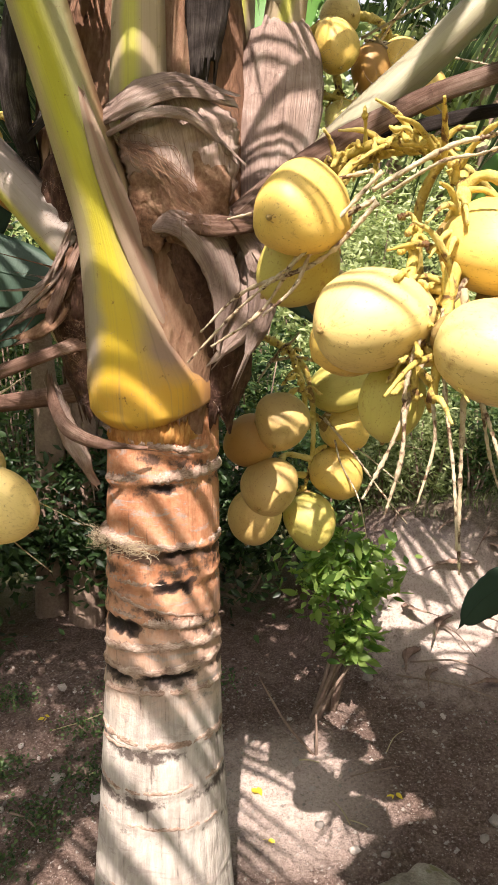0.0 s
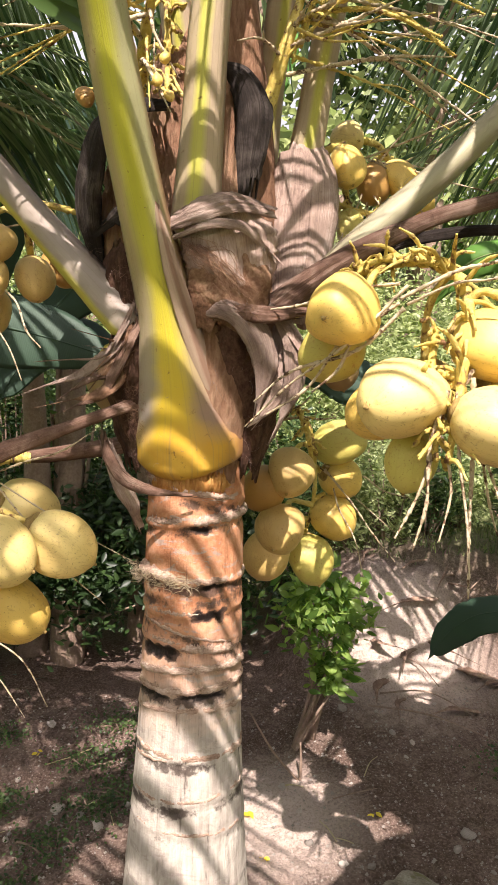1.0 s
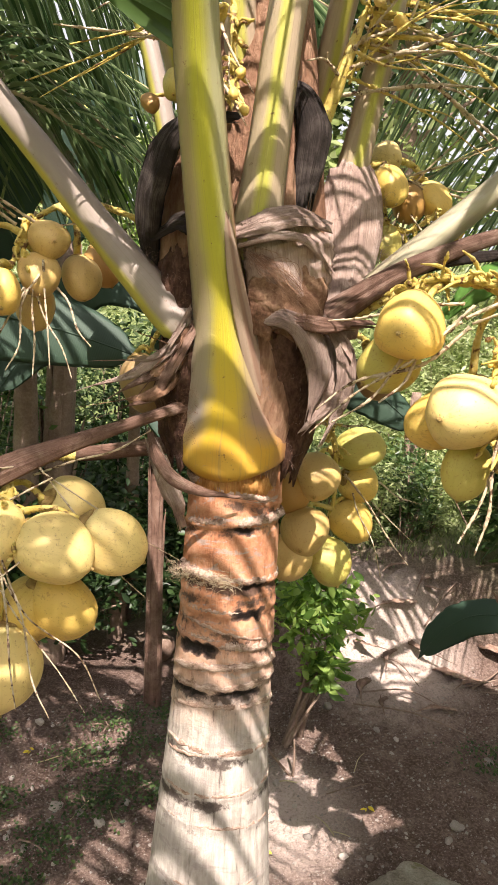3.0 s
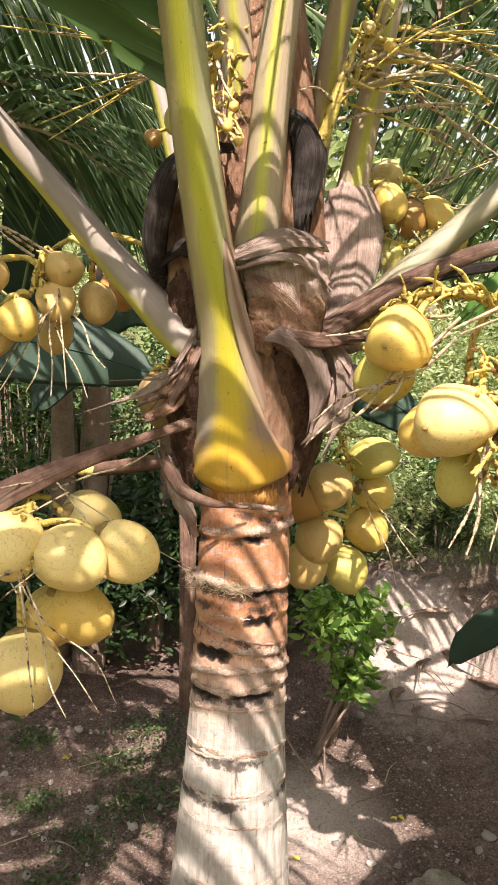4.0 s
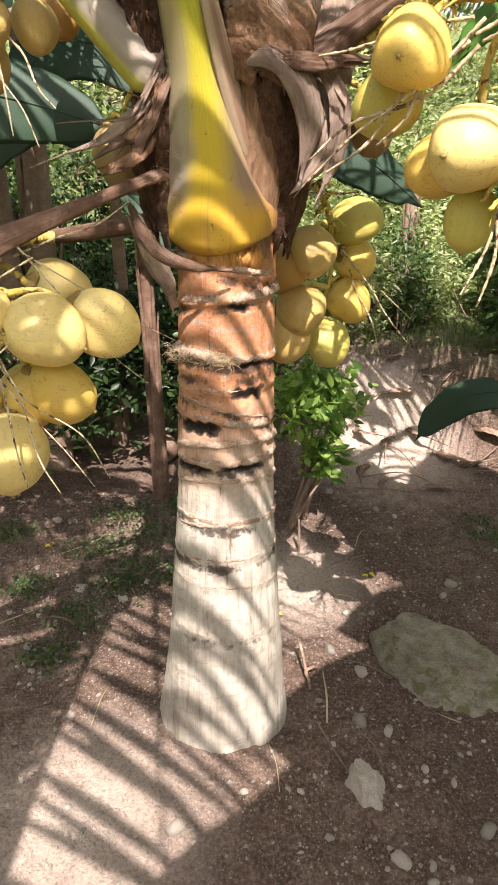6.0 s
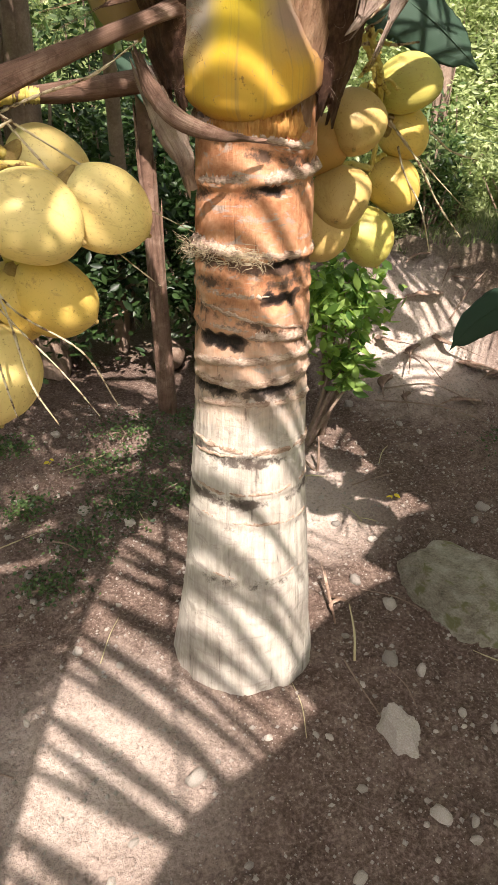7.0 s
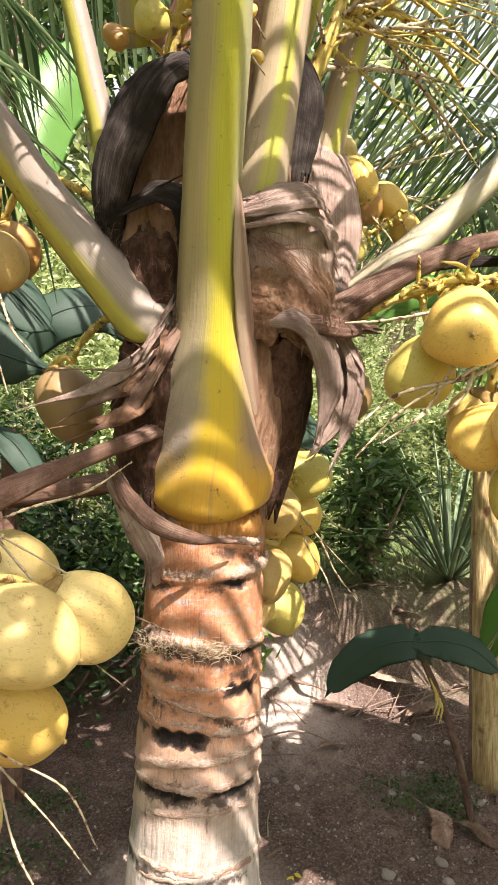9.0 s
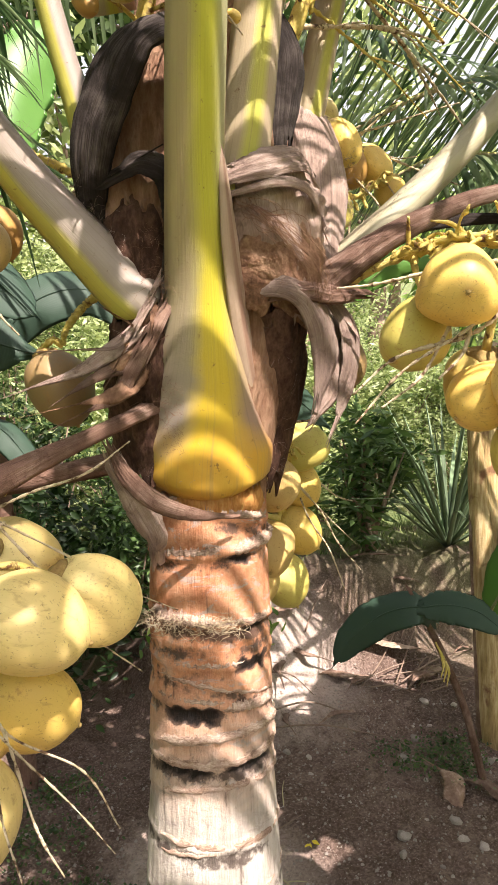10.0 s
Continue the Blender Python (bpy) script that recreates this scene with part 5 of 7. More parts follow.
big = bunch("bright yellow coconuts in full sun on a branching stalk", [(0.0, 1.42, 1.78), (0.10, 1.33, 1.86), (0.22, 1.20, 1.90), (0.30, 1.08, 1.86), (0.30, 0.99, 1.76), (0.27, 0.95, 1.62), (0.25, 0.94, 1.5)], [0.016, 0.015, 0.015, 0.014, 0.012, 0.010, 0.007],
    [((0.078, 1.058, 1.775), (-0.55, -0.75, -0.25), 0.165, 0.140, M_NUT_YELLOW), ((0.080, 1.172, 1.708), (-0.7, -0.1, -0.6), 0.145, 0.128, M_NUT_GREEN), ((0.175, 0.982, 1.61), (-0.75, -0.5, -0.15), 0.185, 0.150, M_NUT_PALE), ((0.330, 0.91, 1.562), (0.75, -0.45, -0.35), 0.172, 0.142, M_NUT_PALE), ((0.350, 0.985, 1.708), (0.75, -0.5, -0.3), 0.165, 0.138, M_NUT_YELLOW), ((0.222, 1.06, 1.490), (-0.2, 0.0, -0.9), 0.125, 0.10, M_NUT_GREEN), ((0.160, 1.085, 1.592), (-0.8, 0.1, -0.5), 0.135, 0.12, M_NUT_YELLOW), ((0.317, 1.24, 1.62), (0.3, 0.5, -0.7), 0.165, 0.15, M_NUT_YELLOW), ((0.42, 1.02, 1.62), (0.8, 0.0, -0.4), 0.165, 0.15, M_NUT_YELLOW), ((0.45, 0.94, 1.77), (0.7, -0.4, -0.2), 0.165, 0.15, M_NUT_YELLOW), ((0.50, 1.14, 1.74), (0.9, 0.2, -0.3), 0.165, 0.15, M_NUT_YELLOW)],
    fan((0.27, 0.96, 1.64), [(0.23, 0.92, 1.36), (0.19, 0.94, 1.34), (0.16, 0.95, 1.36), (0.28, 0.9, 1.30), (0.34, 0.88, 1.38), (0.3, 0.95, 1.25), (0.38, 1.0, 1.34)], 0.0, 0.0045) + fan((0.17, 1.03, 1.80), [(-0.06, 1.10, 1.575), (-0.08, 1.15, 1.60), (-0.10, 1.12, 1.55), (0.02, 1.05, 1.62), (-0.04, 1.25, 1.80), (0.36, 0.85, 1.84), (0.42, 0.95, 1.9)], 0.0, 0.004))
for k in range(34):
    # stubby yellow branchlets where small fruits have dropped
    a = curve_pts([(0.16, 1.27, 1.88), (0.26, 1.13, 1.885), (0.30, 1.02, 1.8), (0.28, 0.96, 1.66), (0.25, 0.95, 1.5)], 34)[k]
    bm = bmesh.new()
    e = a + Vector((rng.uniform(-0.10, 0.07), rng.uniform(-0.10, 0.03), rng.uniform(-0.06, 0.07)))
    tube(bm, [a - big.location, a.lerp(e, 0.5) + Vector((0, 0, 0.015)) - big.location, e - big.location], [0.006, 0.0045, 0.002], 14, 7, 0.6, k)
    part("branchlet", bm, M_STALK, big)
far = bunch("small young coconuts high behind a leaf stalk", [(0.04, 1.58, 2.15), (0.16, 1.60, 2.28), (0.28, 1.62, 2.30), (0.34, 1.6, 2.2)], [0.016, 0.014, 0.012, 0.008],
    [((0.18, 1.51, 2.198), (0.1, -0.5, -0.8), 0.125, 0.092, M_NUT_YELLOW), ((0.342, 1.597, 2.20), (0.3, -0.4, -0.7), 0.125, 0.09, M_NUT_YELLOW), ((0.205, 1.63, 2.315), (0.2, -0.4, -0.2), 0.10, 0.085, M_NUT_PALE), ((0.27, 1.60, 2.185), (0, -0.2, -0.9), 0.11, 0.095, M_NUT_BROWN), ((0.20, 1.56, 2.06), (0, -0.2, -0.9), 0.10, 0.075, M_NUT_GREEN), ((0.40, 1.6, 2.14), (0.3, 0, -0.9), 0.10, 0.08, M_NUT_YELLOW)],
    fan((0.27, 1.6, 2.25), [(0.16, 1.52, 1.98), (0.22, 1.55, 1.96), (0.30, 1.5, 2.02), (0.45, 1.55, 2.05), (0.5, 1.6, 2.25), (0.55, 1.5, 2.15), (0.38, 1.5, 2.36), (0.5, 1.45, 2.33)], 0.0, 0.0035))
upl = bunch("young coconuts with dangling dry strands beyond the leaf stalk", [(-0.40, 1.52, 2.02), (-0.52, 1.54, 2.07), (-0.64, 1.54, 2.08), (-0.74, 1.50, 2.0), (-0.76, 1.46, 1.9)], [0.011, 0.010, 0.009, 0.008, 0.006],
    [((-0.681, 1.481, 1.97), (0.3, -0.8, -0.2), 0.108, 0.098, M_NUT_DULL), ((-0.70, 1.48, 1.885), (0.1, -0.5, -0.8), 0.115, 0.10, M_NUT_DULL), ((-0.775, 1.40, 1.825), (0.2, -0.6, -0.6), 0.112, 0.102, M_NUT_YELLOW), ((-0.61, 1.575, 1.901), (0.2, -0.3, -0.9), 0.12, 0.10, M_NUT_DULL), ((-0.563, 1.697, 1.958), (0.4, -0.1, -0.8), 0.12, 0.10, M_NUT_BROWN), ((-0.72, 1.596, 1.82), (0, -0.2, -0.9), 0.12, 0.10, M_NUT_DULL), ((-0.87, 1.44, 1.94), (-0.1, -0.6, -0.6), 0.13, 0.11, M_NUT_DULL), ((-0.85, 1.46, 1.79), (-0.1, -0.3, -0.9), 0.11, 0.10, M_NUT_DULL)],
    fan((-0.70, 1.45, 1.90), [(-0.66, 1.42, 1.66), (-0.70, 1.43, 1.64), (-0.76, 1.42, 1.65), (-0.61, 1.44, 1.64), (-0.83, 1.42, 1.64), (-0.90, 1.42, 1.6), (-0.57, 1.46, 1.72)], 0.0, 0.0035) + fan((-0.74, 1.47, 2.02), [(-1.1, 1.3, 2.12), (-1.0, 1.4, 2.2), (-0.9, 1.35, 2.1), (-0.55, 1.45, 2.0)], 0.0, 0.004))


bunch("dull brown-yellow coconut shaded behind frayed sheaths", [(-0.30, 1.66, 1.86), (-0.36, 1.72, 1.84), (-0.41, 1.75, 1.78), (-0.42, 1.76, 1.74)], [0.014, 0.012, 0.010, 0.008],
    [((-0.432, 1.75, 1.642), (0.35, -0.25, -0.9), 0.175, 0.145, M_NUT_SHADED)], [])
bunch("dull grey-brown coconut shaded behind the dry flap", [(0.02, 1.56, 1.84), (0.08, 1.58, 1.83), (0.14, 1.54, 1.80), (0.165, 1.51, 1.77)], [0.014, 0.012, 0.010, 0.008],
    [((0.165, 1.50, 1.695), (0.2, -0.3, -0.9), 0.13, 0.105, M_NUT_SHADED)], [])


# flowering branches at the top of the crown
def flowers(label, stalk, radius, ends, small):
    t = thing("flower_spray", label, "palm flowers", "flower sprays")
    o = Vector(stalk[0])
    t.location = o
    bm = bmesh.new()
    tube(bm, [Vector(p) - o for p in stalk], radius, 20, 9, 0.15)
    part("stalk", bm, M_STALK, t)
    line = curve_pts(stalk, 30)
    for k, e in enumerate(ends):
        a = line[8 + (k * 7) % 22]
        e = Vector(e)
        bm = bmesh.new()
        kink = Vector((rng.uniform(-1, 1), rng.uniform(-1, 1), rng.uniform(-0.5, 1))) * 0.03
        thick = 0.005 if k % 4 == 0 else 0.003
        tube(bm, [a - o, a.lerp(e, 0.5) + kink - o, e - o], [0.005, thick, 0.0015], 90, 6, 0.9, k * 2.1)
        twig = a.lerp(e, 0.45) + kink * 0.9
        tip = twig + (e - a) * 0.4 + Vector((rng.uniform(-1, 1), rng.uniform(-1, 1), rng.uniform(-1, 0.6))) * 0.09
        tube(bm, [twig - o, twig.lerp(tip, 0.5) + kink * 0.4 - o, tip - o], [thick * 0.8, thick * 0.7, 0.001], 50, 5, 0.9, k * 1.3)
        part("flower_strand", bm, M_STALK if k % 2 else M_STRAND, t)
    for k, (c, ln, mt) in enumerate(small):
        top = coconut(t, c, (rng.uniform(-0.4, 0.4), -0.5, -0.6), ln, ln * 0.75, mt, k)
        near = min(line, key=lambda p: (p - top).length)
        bm = bmesh.new()
        tube(bm, [near - o, near.lerp(top, 0.5) + Vector((0, 0, 0.02)) - o, top - o], [0.005, 0.004, 0.005], 16, 6, 0.5, k)
        part("branchlet", bm, M_STALK, t)
    return t


flowers("yellow flower strands spreading from the crown", [(-0.04, 1.42, 2.28), (0.0, 1.38, 2.42), (0.04, 1.37, 2.55)], [0.018, 0.016, 0.008], [(0.41, 1.42, 2.44), (0.34, 1.35, 2.50), (0.30, 1.3, 2.42), (0.48, 1.3, 2.52), (0.22, 1.2, 2.44), (0.52, 1.45, 2.36), (0.6, 1.4, 2.46), (0.44, 1.5, 2.3), (0.24, 1.28, 2.56), (0.50, 1.35, 2.6), (-0.12, 1.25, 2.36), (0.15, 1.2, 2.35), (0.58, 1.48, 2.26), (0.34, 1.25, 2.62), (0.12, 1.22, 2.58)], [((0.12, 1.34, 2.52), 0.045, M_NUT_YELLOW), ((0.06, 1.33, 2.56), 0.04, M_NUT_PALE)])
flowers("hanging yellow flower strands behind the front leaf stalk", [(-0.34, 1.42, 2.28), (-0.32, 1.36, 2.42), (-0.30, 1.30, 2.48)], [0.016, 0.014, 0.008], [(-0.27, 1.21, 2.22), (-0.30, 1.22, 2.20), (-0.24, 1.22, 2.26), (-0.62, 1.2, 2.30), (-0.66, 1.25, 2.36), (-0.60, 1.15, 2.44), (-0.70, 1.2, 2.42), (-0.55, 1.1, 2.36), (-0.5, 1.1, 2.28), (-0.72, 1.3, 2.26), (-0.45, 1.05, 2.45), (-0.8, 1.15, 2.4)], [((-0.40, 1.352, 2.315), 0.085, M_NUT_GREEN), ((-0.455, 1.38, 2.28), 0.055, M_NUT_BROWN), ((-0.27, 1.22, 2.30), 0.03, M_NUT_YELLOW), ((-0.285, 1.21, 2.25), 0.03, M_NUT_YELLOW), ((-0.26, 1.21, 2.22), 0.028, M_NUT_YELLOW)])


def flower_spike(parent, a, b, radius, seed):
    """A thick spike set with rows of small buds."""
    r = random.Random(seed)
    o = parent.location
    a, b = Vector(a), Vector(b)
    sag = a.lerp(b, 0.5) + Vector((0, 0, 0.03))
    bm = bmesh.new()
    tube(bm, [a - o, sag - o, b - o], [radius * 0.7, radius * 0.7, radius * 0.3], 30, 7, 0.3, seed)
    pts = curve_pts([a - o, sag - o, b - o], 60)
    for k in range(300):
        f = r.random()
        p = pts[int(f * 59)]
        d = Vector((r.gauss(0, 1), r.gauss(0, 1), r.gauss(0, 1))).normalized()
        w = radius * (1.1 - 0.6 * f)
        t = (b - a).normalized()
        s1, s2 = d.cross(t).normalized() * 0.0028, t * 0.0028
        base, tip = p + d * w * 0.4, p + d * w * 1.25 + t * 0.004
        v = [bm.verts.new(q) for q in (base + s1, base + s2, base - s1, base - s2, tip)]
        for j in range(4):
            bm.faces.new((v[j], v[(j + 1) % 4], v[4]))
    return part("flower_spike", bm, M_STALK, parent, "bristly yellow flower spike")


spray = [ob for ob in bpy.data.objects if ob.name.startswith("flower_spray")]
for k, (a, b, w) in enumerate((((0.10, 1.40, 2.56), (0.42, 1.42, 2.44), 0.012), ((0.06, 1.38, 2.50), (0.34, 1.30, 2.42), 0.008), ((0.08, 1.40, 2.60), (0.50, 1.45, 2.56), 0.008), ((0.05, 1.38, 2.55), (0.30, 1.45, 2.62), 0.009))):
    flower_spike(spray[0], a, b, w, 50 + k)


def stub_cluster(parent, line, count, reach, seed, fruit=0):
    """Short thick yellow branchlets with swollen ends, crowded along a stalk."""
    r = random.Random(seed)
    o = parent.location
    pts = curve_pts(line, count)
    bm = bmesh.new()
    tube(bm, [Vector(p) - o for p in line], [0.008, 0.008, 0.006], 30, 8, 0.6, seed)
    part("stalk", bm, M_STALK, parent)
    for k, p in enumerate(pts):
        d = Vector((r.gauss(0, 1), r.gauss(-0.5, 0.8), r.gauss(0, 0.6))).normalized()
        L = reach * r.uniform(0.4, 1.2)
        e = p + d * L
        bm = bmesh.new()
        tube(bm, [p - o, p.lerp(e, 0.4) + Vector((0, 0, 0.012)) - o, p.lerp(e, 0.8) - o, e - o], [0.004, 0.0028, 0.005, 0.0016], 26, 7, 0.9, k + seed)
        part("branchlet", bm, M_STALK, parent)


stub_cluster(spray[1], [(-0.275, 1.40, 2.62), (-0.272, 1.38, 2.45), (-0.270, 1.36, 2.28)], 34, 0.05, 61)
stub_cluster(spray[0], [(0.03, 1.38, 2.42), (0.06, 1.37, 2.52), (0.10, 1.36, 2.64)], 20, 0.06, 62)
stub_cluster(far, [(0.16, 1.56, 2.12), (0.26, 1.56, 2.10), (0.34, 1.55, 2.16)], 22, 0.05, 63)
stub_cluster(big, [(0.12, 1.26, 1.88), (0.20, 1.16, 1.90), (0.28, 1.06, 1.87)], 26, 0.06, 64)
stub_cluster(big, [(0.24, 1.00, 1.74), (0.22, 0.96, 1.64), (0.23, 0.95, 1.50)], 22, 0.045, 65)
stub_cluster(upl, [(-0.74, 1.50, 2.02), (-0.74, 1.48, 1.96), (-0.73, 1.46, 1.88)], 16, 0.05, 66)
stub_cluster(low, [(-0.73, 1.38, 1.42), (-0.72, 1.30, 1.38), (-0.70, 1.22, 1.28)], 20, 0.055, 67)
stub_cluster(mid, [(0.10, 1.70, 1.58), (0.13, 1.70, 1.50), (0.15, 1.72, 1.38)], 18, 0.05, 68)



# ---------------- rocks on the ground ----------------
def rock(label, centre, size, turn, seed, mat, flat=0.6, sub=4, sink=0.28):
    me = stone_mesh("rock", seed, mat, flat, sub)
    for p in me.polygons:
        p.use_smooth = sub > 3
    ob = new("rock", me)
    x, y = centre
    ob.matrix_basis = Matrix.LocRotScale((x, y, ground_z(x, y) + size[2] * (1 - 2 * sink) * 0.5), Euler((0, 0, radians(turn))), size)
    return tagged(ob, label, "rock", "rocks")


def boulder(label, centre, size, turn, seed, mat, cuts, sink, tip=(0, 0)):
    """An angular block: a rough ball planed off by flat breaks."""
    r = random.Random(seed)
    bm = bmesh.new()
    bmesh.ops.create_icosphere(bm, subdivisions=5, radius=1.0)
    planes = [(Vector(n).normalized(), d) for n, d in cuts]
    for v in bm.verts:
        p = v.co.normalized() * 1.25
        for n, d in planes:
            over = p.dot(n) - d
            if over > 0:
                p -= n * over
        k = 1 + 0.16 * nz(p.x * 2.2 + seed, p.y * 2.2, p.z * 2.2) + 0.05 * nz(p.x * 7, p.y * 7 + seed, p.z * 7) + 0.014 * nz(p.x * 18, p.y * 18, p.z * 18 + seed)
        v.co = p * k
    ob = part("rock", bm, mat)
    x, y = centre
    ob.matrix_basis = Matrix.LocRotScale((x, y, gz(x, y) + size[2] * (0.7 - 1.4 * sink)), Euler((radians(tip[0]), radians(tip[1]), radians(turn))), size)
    return tagged(ob, label, "rock", "rocks")


boulder("large flat mossy limestone rock half sunk in soil", (0.53, 1.62), (0.245, 0.165, 0.15), -52, 4, M_ROCK, (((0, 0, 1), 0.7), ((1, 0.15, 0.25), 0.95), ((-1, 0.3, 0.3), 0.95), ((0.2, 1, 0.4), 0.78), ((-0.25, -1, 0.5), 0.80), ((0.8, -0.7, 0.3), 0.85), ((-0.6, 0.8, 0.2), 0.95), ((-0.75, -0.6, 0.6), 0.8)), 0.42, (10, -6))
boulder("small pale grey stone lying on the soil", (0.135, 1.185), (0.052, 0.066, 0.05), 25, 8, M_STONE, (((0, 0, 1), 0.7), ((1, 0.3, 0.3), 0.75), ((-1, 0.2, 0.2), 0.7), ((0.3, 1, 0.3), 0.9), ((0.5, -0.8, 0.3), 0.7), ((-0.7, -0.7, 0.3), 0.85), ((-0.5, 0.9, 0.3), 0.75)), 0.3)
rock("pale rounded rock at the path's edge", (1.30, 1.86), (0.10, 0.08, 0.07), 10, 5.2, M_STONE, 0.8, 3)
rock("pale rounded rock at the path's edge", (1.38, 1.72), (0.08, 0.07, 0.055), 60, 6.7, M_STONE, 0.8, 3)
rock("grey stone by the bank", (1.62, 2.25), (0.09, 0.07, 0.06), 30, 7.9, M_STONE, 0.8, 3)

# ---------------- second-row plants ----------------
bush("leafy_bush", "bright green leafy bush lit by the sun", "bush", (0.39, 2.68, 0.65), (0.25, 0.18, 0.27), 50, 15, 0.062, M_BUSH, 21, spread=0.20, twigs=9, foot=(0.34, 2.7, ground_z(0.34, 2.7)))
bush("leafy_bush", "small drooping sprig of fresh green leaves", "bush", (0.40, 2.58, 0.46), (0.07, 0.05, 0.12), 14, 12, 0.065, M_BUSH, 22, spread=0.3, twigs=6, foot=(0.26, 2.6, ground_z(0.26, 2.6)))
for k, (x, y, s) in enumerate(((-0.66, 2.05, 0.12), (-0.55, 2.25, 0.10), (-0.78, 1.9, 0.09), (-0.42, 2.35, 0.12), (-0.35, 2.6, 0.13), (-0.62, 2.55, 0.12), (-0.9, 2.3, 0.10), (-0.5, 2.8, 0.13), (-0.25, 2.3, 0.08), (1.28, 2.25, 0.12), (1.15, 2.42, 0.12), (1.4, 2.4, 0.12), (-0.2, 2.9, 0.12), (-1.0, 2.75, 0.11))):
    bush("weed", "low green weeds creeping over bare soil", "weed", (x, y, ground_z(x, y) + s * 0.25), (s * 1.15, s, s * 0.16), 20, 18, 0.014, M_WEED, 40 + k, spread=0.4, twigs=4, narrow=0.7, group="weeds")
bush("shade_bush", "dark green bush in deep shade", "bush", (-0.78, 3.42, 0.78), (0.5, 0.3, 0.42), 64, 50, 0.055, M_BUSH_SHADED, 70, spread=0.2)
bush("shade_bush", "dark green bush in deep shade", "bush", (-0.04, 3.48, 0.80), (0.40, 0.3, 0.50), 64, 50, 0.055, M_BUSH_SHADED, 71, spread=0.2)
bush("shade_bush", "dark green bush in deep shade", "bush", (-1.55, 3.1, 0.7), (0.6, 0.4, 0.6), 70, 50, 0.06, M_BUSH_SHADED, 72, spread=0.2)
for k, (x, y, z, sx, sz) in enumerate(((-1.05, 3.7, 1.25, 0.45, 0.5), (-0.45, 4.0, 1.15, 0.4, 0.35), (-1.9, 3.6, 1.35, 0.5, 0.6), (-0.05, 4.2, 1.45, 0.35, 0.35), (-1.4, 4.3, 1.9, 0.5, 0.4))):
    bush("shade_bush", "dark green small-leaved bush in the thicket", "bush", (x, y, z), (sx, 0.25, sz), 34, 36, 0.05, M_BUSH_SHADED if k % 2 else M_SHRUB, 170 + k, spread=0.24, twigs=12, foot=(x, y, gz(x, y)))
r = random.Random(44)
for k in range(16):
    x, y = r.uniform(-2.4, 4.4), r.uniform(4.7, 6.8)
    bush("slope_bush", "light green small-leaved undergrowth on the slope", "undergrowth", (x, y, gz(x, y) + 0.22), (r.uniform(0.4, 0.8), 0.35, r.uniform(0.2, 0.4)), 40, 34, 0.05, (M_BUSH_SUNNY, M_SHRUB, M_TREE_SHADED)[k % 3], 190 + k, spread=0.22, twigs=5, group="undergrowth")
bush("dark_shrub", "upright shrub with dark narrow leaves above the bank", "shrub", (1.84, 3.5, 1.25), (0.32, 0.2, 0.46), 40, 26, 0.13, M_SHRUB, 73, narrow=0.24, spread=0.2, twigs=16)
bush("hedge_bush", "sunlit light green undergrowth behind the garden", "undergrowth", (1.1, 7.6, 2.9), (1.5, 0.6, 0.85), 110, 60, 0.07, M_BUSH_SUNNY, 75, spread=0.16, group="undergrowth")
bush("hedge_bush", "sunlit light green undergrowth behind the garden", "undergrowth", (3.9, 7.4, 2.9), (1.4, 0.6, 0.9), 110, 60, 0.07, M_BUSH_SUNNY, 76, spread=0.16, group="undergrowth")
bush("hedge_bush", "sunlit light green undergrowth behind the garden", "undergrowth", (-1.6, 7.4, 2.9), (1.5, 0.6, 0.95), 110, 60, 0.07, M_BUSH_SUNNY, 77, spread=0.16, group="undergrowth")
bush("hedge_bush", "sunlit light green undergrowth behind the garden", "undergrowth", (-3.6, 5.4, 1.9), (1.3, 0.8, 1.0), 110, 60, 0.07, M_BUSH_SUNNY, 78, spread=0.16, group="undergrowth")
bush("hedge_bush", "sunlit light green undergrowth behind the garden", "undergrowth", (5.6, 5.2, 1.9), (1.2, 0.8, 0.9), 90, 40, 0.09, M_BUSH_SUNNY, 79, spread=0.16, group="undergrowth")


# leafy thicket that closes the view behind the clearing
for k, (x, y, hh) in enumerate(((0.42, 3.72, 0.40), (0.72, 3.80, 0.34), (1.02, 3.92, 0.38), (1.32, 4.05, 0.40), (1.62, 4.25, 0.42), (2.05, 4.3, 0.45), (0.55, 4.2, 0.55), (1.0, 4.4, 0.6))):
    bush("thicket_bush", "pale small-leaved greenery on top of the bank", "undergrowth", (x, y, gz(x, y) + hh * 0.75), (0.26, 0.2, hh), 46, 44, 0.05, M_BUSH_SUNNY if k % 3 else M_SHRUB, 460 + k, spread=0.22, twigs=8, group="undergrowth", narrow=0.34)
r = random.Random(57)
for k in range(30):
    x = -3.4 + 0.30 * k + r.uniform(-0.15, 0.15)
    y = r.uniform(4.3, 5.6) + (0.3 if 0.9 < x < 2.9 else 0.0)
    hh = r.uniform(0.55, 1.05) if x < 1.0 else r.uniform(0.4, 0.75)
    # shade on the left and sun on the right are coloured into the leaves
    mt = M_BUSH_SUNNY if x > 0.2 else (M_SHRUB, M_TREE_SHADED, M_BUSH_SHADED, M_BUSH_SUNNY)[k % 4]
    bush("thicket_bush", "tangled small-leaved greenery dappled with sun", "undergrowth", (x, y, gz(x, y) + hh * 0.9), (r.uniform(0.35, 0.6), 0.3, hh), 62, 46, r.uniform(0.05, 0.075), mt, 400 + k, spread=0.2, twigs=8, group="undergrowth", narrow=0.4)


# sunlit grass on the slope behind
verts, faces = [], []
r = random.Random(91)
